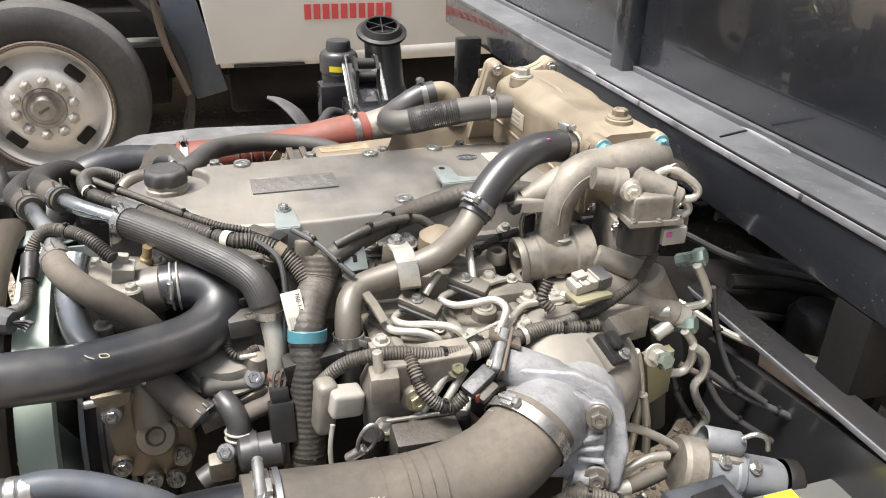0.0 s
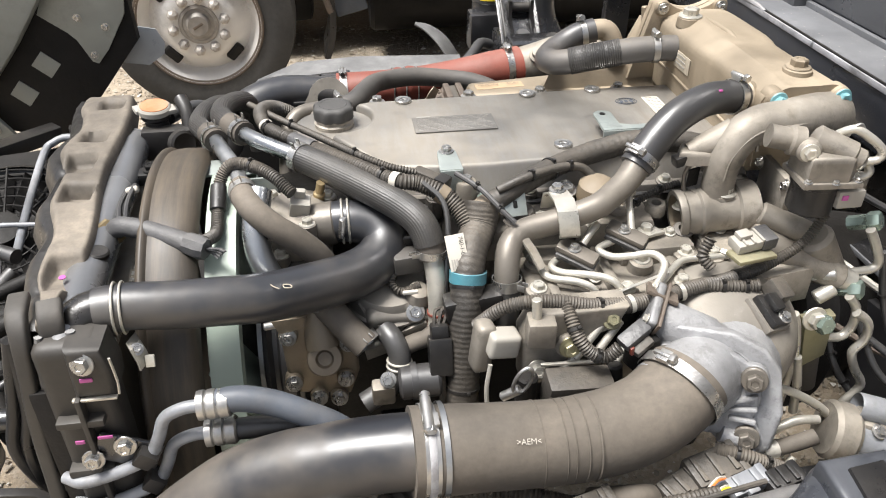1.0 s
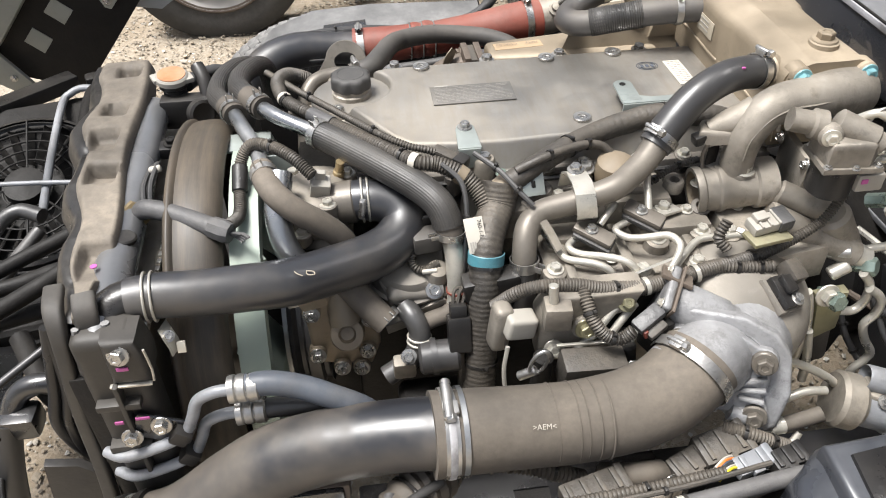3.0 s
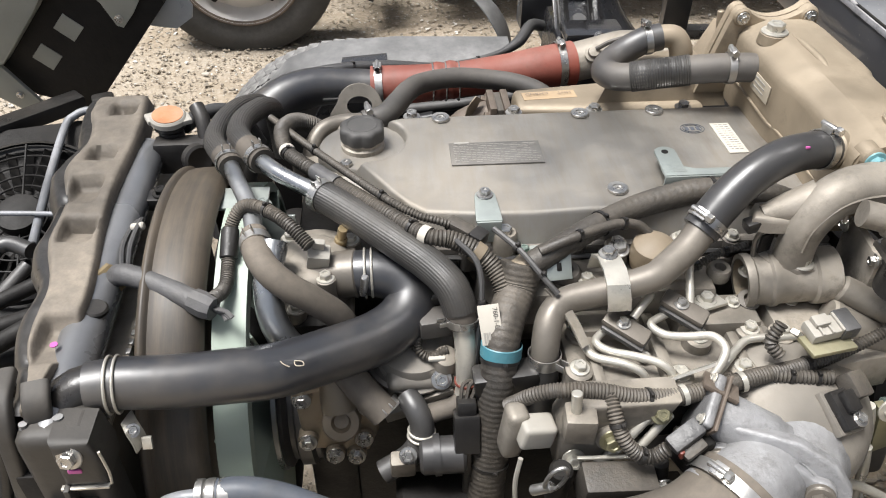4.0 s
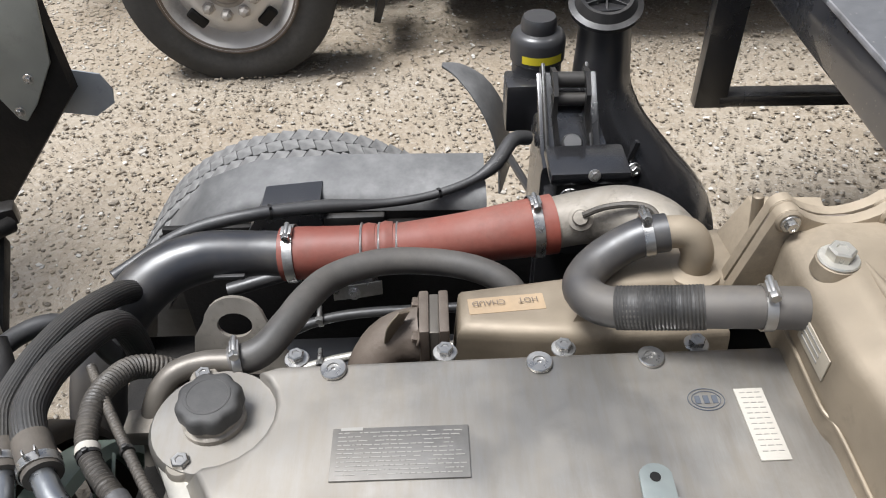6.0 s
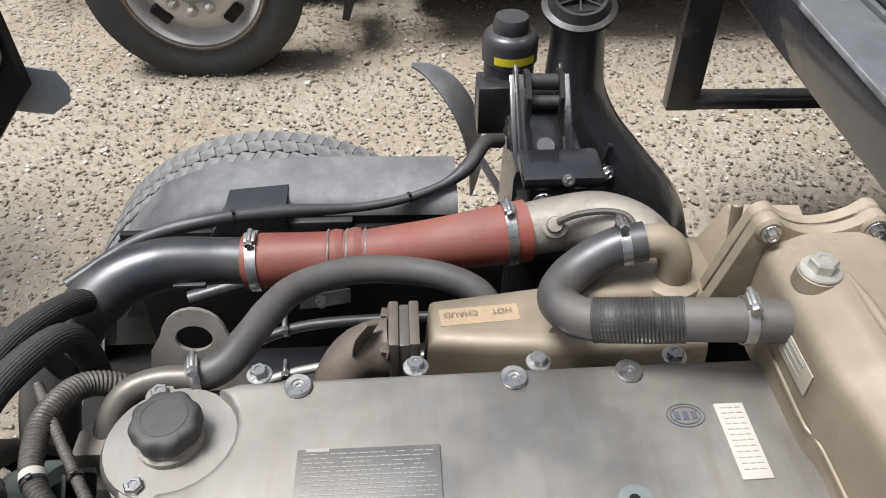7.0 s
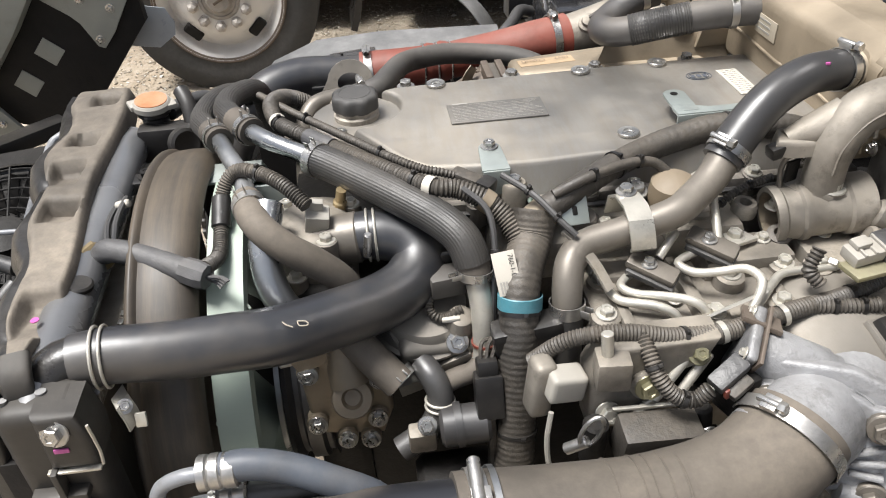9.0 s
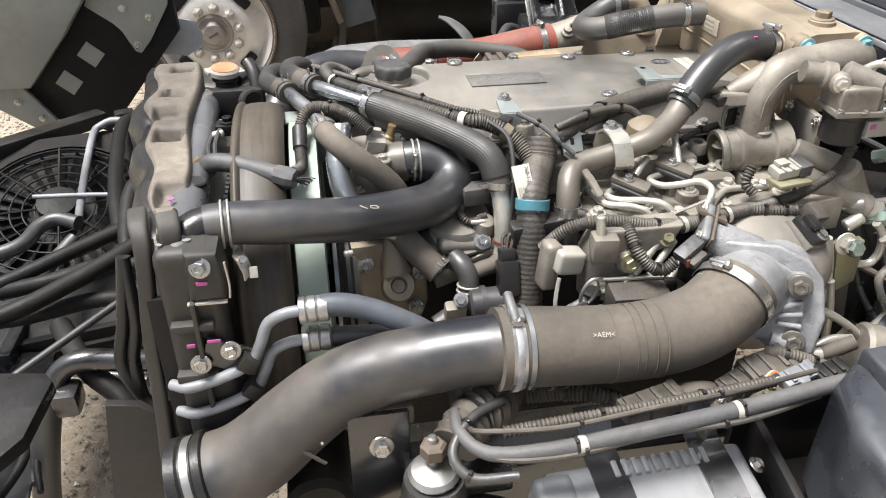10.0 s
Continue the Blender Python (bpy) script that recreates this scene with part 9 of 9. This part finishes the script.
    ob = thing("air_box", (0.42, 0.48, 0.70), "black moulded air box lid with a raised glossy panel", "air box")
    part("lid", slab([(0.305, 0.36), (0.482, 0.36), (0.487, 0.575), (0.470, 0.592), (0.400, 0.590), (0.345, 0.55), (0.315, 0.47)], 0.16, Matrix.Translation((0, 0, 0.665)), 0.045, taper=0.96, seg=5), AIRBOX, ob, sharp=60)
    part("raised_panel", slab([(0.380, 0.475), (0.465, 0.475), (0.468, 0.575), (0.388, 0.570)], 0.03, Matrix.Translation((0, 0, 0.817)), 0.012, seg=3), AIRBOX, ob)
    part("inner_panel", slab([(0.400, 0.49), (0.448, 0.49), (0.450, 0.555), (0.408, 0.55)], 0.006, Matrix.Translation((0, 0, 0.846)), 0.004), PLASTIC, ob)
    ob.location += V((-0.020, -0.055, -0.012))
    ob = thing("battery_tray", (0.35, 0.42, 0.55), "black plastic tray beside the control unit", "tray")
    part("floor", box((0.34, 0.45, 0.60), (0.26, 0.22, 0.012), 0.004), PLASTIC, ob)
    part("wall", box(None, (0.012, 0.22, 0.10), 0.004, pose(0.275, 0.47, 0.65, 0, 0, -8)), PLASTIC, ob)
    part("wall", box((0.38, 0.565, 0.66), (0.24, 0.012, 0.12), 0.004), PLASTIC, ob)
    ob = thing("relay_box", (0.16, 0.39, 0.58), "smooth dark grey relay box in front of the control unit", "box")
    part("lid", slab([(0.15, 0.26), (0.36, 0.26), (0.345, 0.395), (0.31, 0.412), (0.29, 0.404), (0.17, 0.385)], 0.06, Matrix.Translation((0, 0, 0.600)), 0.02, taper=0.93, seg=3), PLASTIC, ob)
    ob = thing("starter", (0.62, 0.66, 0.60), "silver cast starter motor beside the bell housing", "starter")
    a, d = V((0.552, 0.680, 0.668)), V((0.93, -0.28, -0.20)).normalized()
    part("body", lathe([(0.026, 0), (0.031, 0.006), (0.031, 0.050), (0.034, 0.053), (0.034, 0.062), (0.031, 0.065), (0.031, 0.118), (0.027, 0.126), (0.010, 0.128), (0, 0.128)], align(a, d), 36, close=False), SILVER, ob)
    part("nose", lathe([(0.036, -0.028), (0.041, -0.022), (0.041, 0.002), (0.034, 0.010)], align(a, d), 28), CAST, ob)
    part("solenoid", lathe([(0.017, 0), (0.0185, 0.004), (0.0185, 0.052), (0.014, 0.058), (0, 0.058)], align(a + d * 0.012 + V((0, 0.012, 0.044)), d), 24, close=False), SILVER, ob)
    part("saddle", box(None, (0.040, 0.026, 0.05), 0.006, align(a + d * 0.04 + V((0, 0.006, 0.022)), d)), CAST, ob)
    part("end_cover", lathe([(0.0325, 0), (0.034, 0.003), (0.034, 0.020), (0.028, 0.026), (0, 0.027)], align(a + d * 0.128, d), 28, close=False), DARK, ob)
    part("hook", tube([a + d * 0.055 + V((0, -0.004, 0.066)), a + d * 0.07 + V((0, -0.006, 0.078)), a + d * 0.088 + V((0, -0.006, 0.074)), a + d * 0.094 + V((0, -0.006, 0.056))], 0.0035, 8, 0.005), STEEL, ob)
    for q in (0.03, 0.075):
        bolt(ob, a + d * q + V((0, -0.016, 0.029)), (0.1, -0.5, 0.85), 0.007)
    for k, pts in enumerate(([(0.60, 0.80, 0.80), (0.62, 0.77, 0.74), (0.64, 0.74, 0.70), (0.70, 0.70, 0.66)], [(0.57, 0.80, 0.76), (0.58, 0.77, 0.71), (0.61, 0.74, 0.66)], [(0.63, 0.79, 0.74), (0.68, 0.75, 0.71), (0.76, 0.70, 0.68)], [(0.62, 0.80, 0.88), (0.64, 0.79, 0.80), (0.66, 0.76, 0.74), (0.70, 0.73, 0.71)])):
        hose("rear_conduit", "black conduit behind the engine", "conduit", pts, (0.0055, 0.005, 0.006, 0.005)[k], RUBBER, "rear conduits", seg=12, step=0.01)
    ob = thing("yellow_tag_box", (0.60, 0.52, 0.60), "grey box with a yellow warning label", "box")
    part("box", box((0.661, 0.545, 0.615), (0.20, 0.15, 0.085), 0.010), CABGREY, ob)
    part("yellow_label", box((0.641, 0.605, 0.6585), (0.045, 0.016, 0.002), 0), YELLOW, ob)
    part("paper_label", box((0.643, 0.577, 0.6585), (0.045, 0.040, 0.002), 0), PAPER, ob)


near_side()


# ---------------------------------------------------------------- in front of the radiator and the tilted cab
def cab_and_front():
    ob = thing("tilted_cab", (-0.9, 2.0, 0.55), "dark underside of the tilted cab with grey primed members", "cab")
    m = Matrix.Translation((0, 2.02, 0)) @ Matrix(((1, 0, 0, 0), (0, 0, -1, 0), (0, 1, 0, 0), (0, 0, 0, 1)))
    part("dark_panel", slab([(-0.60, 1.6), (-0.575, 0.84), (-0.80, 0.575), (-0.93, 0.62), (-1.06, 0.75), (-1.5, 1.2), (-1.5, 1.6)], 0.03, m, 0.004), DARK, ob, "black underside panel")
    # Solid pale patches paint the light coming through two square openings.
    for x, z in ((-0.804, 0.790), (-0.874, 0.719)):
        part("square_hole", box(None, (0.052, 0.004, 0.046), 0.001, Matrix.Translation((x, 1.9895, z)) @ Matrix.Rotation(radians(42), 4, "Y")), CABGREEN, ob, "pale square patch painted as a lit opening")
    tab = part("member", slab([(-0.790, 0.915), (-0.731, 0.869), (-0.714, 0.850), (-0.690, 0.796), (-0.676, 0.790), (-0.645, 0.825), (-0.590, 0.91), (-0.56, 1.10), (-0.70, 1.10)], 0.006, Matrix.Translation((0, 1.985, 0)) @ Matrix(((1, 0, 0, 0), (0, 0, -1, 0), (0, 1, 0, 0), (0, 0, 0, 1))), 0.002), CABGREEN, ob, "grey primed tab with bolts")
    for x, z in ((-0.681, 0.812), (-0.640, 0.880), (-0.700, 0.905)):
        bolt(tab, (x, 1.979, z), (0, -1, 0), 0.007)
    part("plastic_flap", slab([(-0.665, 0.800), (-0.600, 0.862), (-0.54, 0.850), (-0.524, 0.815), (-0.530, 0.785), (-0.572, 0.757), (-0.655, 0.770)], 0.004, Matrix.Translation((0, 2.05, 0)) @ Matrix(((1, 0, 0, 0), (0, 0, -1, 0), (0, 1, 0, 0), (0, 0, 0, 1))), 0.001), FLAP, ob, "dusty bluish plastic flap")
    MEMBER = [(-1.3, 0.75), (-1.04, 0.725), (-0.955, 0.725), (-0.848, 0.848), (-0.786, 0.93), (-0.70, 1.05), (-1.3, 1.3)]
    STRIP = [(-1.10, 0.79), (-0.995, 0.742), (-0.905, 0.604), (-0.935, 0.578), (-1.10, 0.70)]
    my = Matrix.Translation((0, 1.985, 0)) @ Matrix(((1, 0, 0, 0), (0, 0, -1, 0), (0, 1, 0, 0), (0, 0, 0, 1)))
    part("side_member", slab(MEMBER, 0.05, my, 0.006), CABGREEN, ob, "grey-green primed cab member")
    strip = part("rivet_strip", slab(STRIP, 0.012, Matrix.Translation((0, 1.972, 0)) @ Matrix(((1, 0, 0, 0), (0, 0, -1, 0), (0, 1, 0, 0), (0, 0, 0, 1))), 0.003), CABGREEN, ob, "grey-green strip with round bolts")
    for k in range(3):
        a, b = V((STRIP[0][0], 1.958, STRIP[0][1])), V((STRIP[2][0], 1.958, STRIP[2][1]))
        bolt(strip, a.lerp(b, 0.25 + 0.25 * k) + V((0, 0, -0.014)), (0, -1, 0), 0.006)
    # Invented sheet out of view, added to close off the sky above the cab.
    part("unseen_closing_sheet", box((-1.75, 2.3, 1.59), (0.6, 0.7, 0.05), 0.01), PAINT, ob)

    ob = thing("condenser", (-0.68, 1.35, 0.40), "black condenser with its electric fan in front of the radiator", "condenser")
    part("frame", box((-0.86, 1.45, 0.45), (0.03, 0.60, 0.05), 0.006), PAINT, ob)
    for x in (-1.02, -0.70):
        part("stand", rod((x, 1.25, 0.43), (x + 0.42, 1.12, 0.40), 0.014, 0.003), PAINT, ob)
    part("top_bar", box(None, (0.44, 0.05, 0.035), 0.006, pose(-0.945, 1.735, 0.66, 0, 0, 42)), PLASTIC, ob)
    part("bar_end", box(None, (0.05, 0.04, 0.04), 0.010, pose(-0.72, 1.85, 0.665, 0, 0, 20)), PLASTIC, ob)
    part("core", box(None, (0.50, 0.60, 0.03), 0.006, pose(-0.88, 1.47, 0.535, 23, 0, 12)), DARK, ob)
    part("core_front", box(None, (0.46, 0.02, 0.08), 0.006, pose(-0.86, 1.205, 0.42, 0, 0, 12)), DARK, ob)
    part("shroud_ring", lathe([(0.185, 0), (0.19, 0.004), (0.19, 0.02), (0.182, 0.024)], align((-0.815, 1.52, 0.575), (0.05, -0.38, 0.92)), 40, close=False), PLASTIC, ob)
    for k in range(28):
        a = k * 2 * math.pi / 28
        vane = align((-0.815, 1.518, 0.580), (0.05, -0.38, 0.92)) @ Matrix.Rotation(a, 4, "Z") @ Matrix.Translation((0.125, 0, 0)) @ Matrix.Rotation(radians(50), 4, "X")
        shared("vane", "vane", lambda: box((0, 0, 0), (0.10, 0.020, 0.002), 0), PLASTIC, ob, vane)
    m = align((-0.815, 1.512, 0.595), (0.05, -0.38, 0.92))
    for r in (0.05, 0.075, 0.10, 0.125, 0.15, 0.175):
        ring = [m @ V((r * math.cos(k * math.pi / 16), r * math.sin(k * math.pi / 16), 0)) for k in range(33)]
        part("guard_ring", tube(ring, 0.0022, 6, 0.04), DARK, ob)
    for k in range(8):
        a = k * math.pi / 4
        part("guard_spoke", rod(m @ V((0.03 * math.cos(a), 0.03 * math.sin(a), 0.002)), m @ V((0.18 * math.cos(a), 0.18 * math.sin(a), 0.002)), 0.0026, 0.001, 6), DARK, ob)
    part("fan_motor", lathe([(0.045, 0), (0.042, 0.02), (0.02, 0.025)], m, 24), DARK, ob)
    for pts, r, mat in (
        ([(-0.700, 1.765, 0.690), (-0.735, 1.775, 0.688), (-0.760, 1.765, 0.680), (-0.772, 1.735, 0.672), (-0.755, 1.55, 0.655), (-0.730, 1.36, 0.640)], 0.0085, SILVER),
        ([(-0.66, 1.42, 0.66), (-0.74, 1.43, 0.66), (-0.832, 1.437, 0.66)], 0.005, SILVER),
        ([(-0.68, 1.80, 0.68), (-0.70, 1.74, 0.69), (-0.69, 1.60, 0.68), (-0.665, 1.42, 0.66), (-0.64, 1.30, 0.63)], 0.016, DARK),
        ([(-0.725, 1.34, 0.642), (-0.77, 1.36, 0.645), (-0.80, 1.34, 0.64), (-0.83, 1.28, 0.63), (-0.95, 1.24, 0.62)], 0.015, RUBBER),
        ([(-0.60, 1.28, 0.665), (-0.70, 1.22, 0.650), (-0.85, 1.15, 0.62), (-1.0, 1.12, 0.60)], 0.014, DARK),
        ([(-0.58, 1.20, 0.665), (-0.68, 1.12, 0.645), (-0.80, 1.06, 0.62), (-1.0, 1.04, 0.58)], 0.016, DARK),
        ([(-0.74, 1.34, 0.61), (-0.77, 1.30, 0.59), (-0.80, 1.22, 0.58), (-0.90, 1.2, 0.57)], 0.013, RUBBER),
        ([(-0.56, 1.16, 0.64), (-0.65, 1.18, 0.635), (-0.75, 1.16, 0.62), (-0.95, 1.15, 0.60)], 0.015, DARK),
        ([(-0.55, 1.10, 0.60), (-0.65, 1.12, 0.60), (-0.78, 1.10, 0.59), (-0.95, 1.12, 0.57)], 0.015, DARK),
        ([(-0.56, 1.36, 0.72), (-0.60, 1.33, 0.72), (-0.61, 1.25, 0.68), (-0.60, 1.15, 0.62)], 0.016, DARK),
        ([(-0.70, 1.05, 0.60), (-0.64, 0.95, 0.58), (-0.58, 0.90, 0.55), (-0.55, 0.86, 0.50)], 0.018, DARK),
        ([(-0.80, 1.02, 0.50), (-0.76, 0.95, 0.49), (-0.74, 0.86, 0.48), (-0.78, 0.76, 0.46)], 0.008, DARK),
        ([(-0.84, 1.04, 0.50), (-0.80, 0.96, 0.49), (-0.785, 0.86, 0.48), (-0.82, 0.76, 0.46)], 0.008, DARK),
        ([(-0.88, 1.06, 0.50), (-0.84, 0.98, 0.49), (-0.83, 0.86, 0.48), (-0.87, 0.76, 0.46)], 0.007, PLASTIC),
        ([(-0.72, 1.00, 0.52), (-0.70, 0.94, 0.50), (-0.72, 0.87, 0.48), (-0.70, 0.80, 0.47)], 0.005, DARK),
    ):
        hose("front_line", "line running across the front of the radiator", "pipe", pts, r, mat, "front lines", seg=12, step=0.015)
    ob = thing("front_plate", (-0.85, 0.95, 0.42), "black pressed plate under the front lines", "plate")
    part("plate", box(None, (0.34, 0.46, 0.012), 0.004, pose(-0.92, 0.95, 0.46, 0, 10, 8)), PAINT, ob)
    ob = hose("stay_rod", "thin black stay rod slanting across", "rod", [(-0.86, 0.70, 0.62), (-0.52, 1.02, 0.70)], 0.0065, GLOSS, seg=10, step=0.05)
    ob = hose("cab_strut", "glossy black cab tilt strut standing beside the radiator", "strut", [(-0.745, 0.86, 0.30), (-0.715, 0.875, 0.46), (-0.690, 0.90, 0.57)], 0.022, GLOSS, seg=20, step=0.02)
    part("arm", tube([(-0.692, 0.91, 0.560), (-0.672, 0.925, 0.595), (-0.640, 0.93, 0.612), (-0.584, 0.93, 0.606), (-0.50, 0.93, 0.59)], 0.018, 16, 0.012), PAINT, ob)
    part("joint", box((-0.672, 0.905, 0.560), (0.06, 0.05, 0.045), 0.012), PAINT, ob)
    ob = thing("black_cover", (-0.74, 0.72, 0.60), "matt black cover plate at the front corner", "cover")
    part("plate", slab([(-0.95, 0.60), (-0.66, 0.60), (-0.622, 0.66), (-0.614, 0.765), (-0.628, 0.785), (-0.72, 0.80), (-0.95, 0.86)], 0.02, Matrix.Translation((0, 0, 0.69)), 0.006), PLASTIC, ob)


cab_and_front()
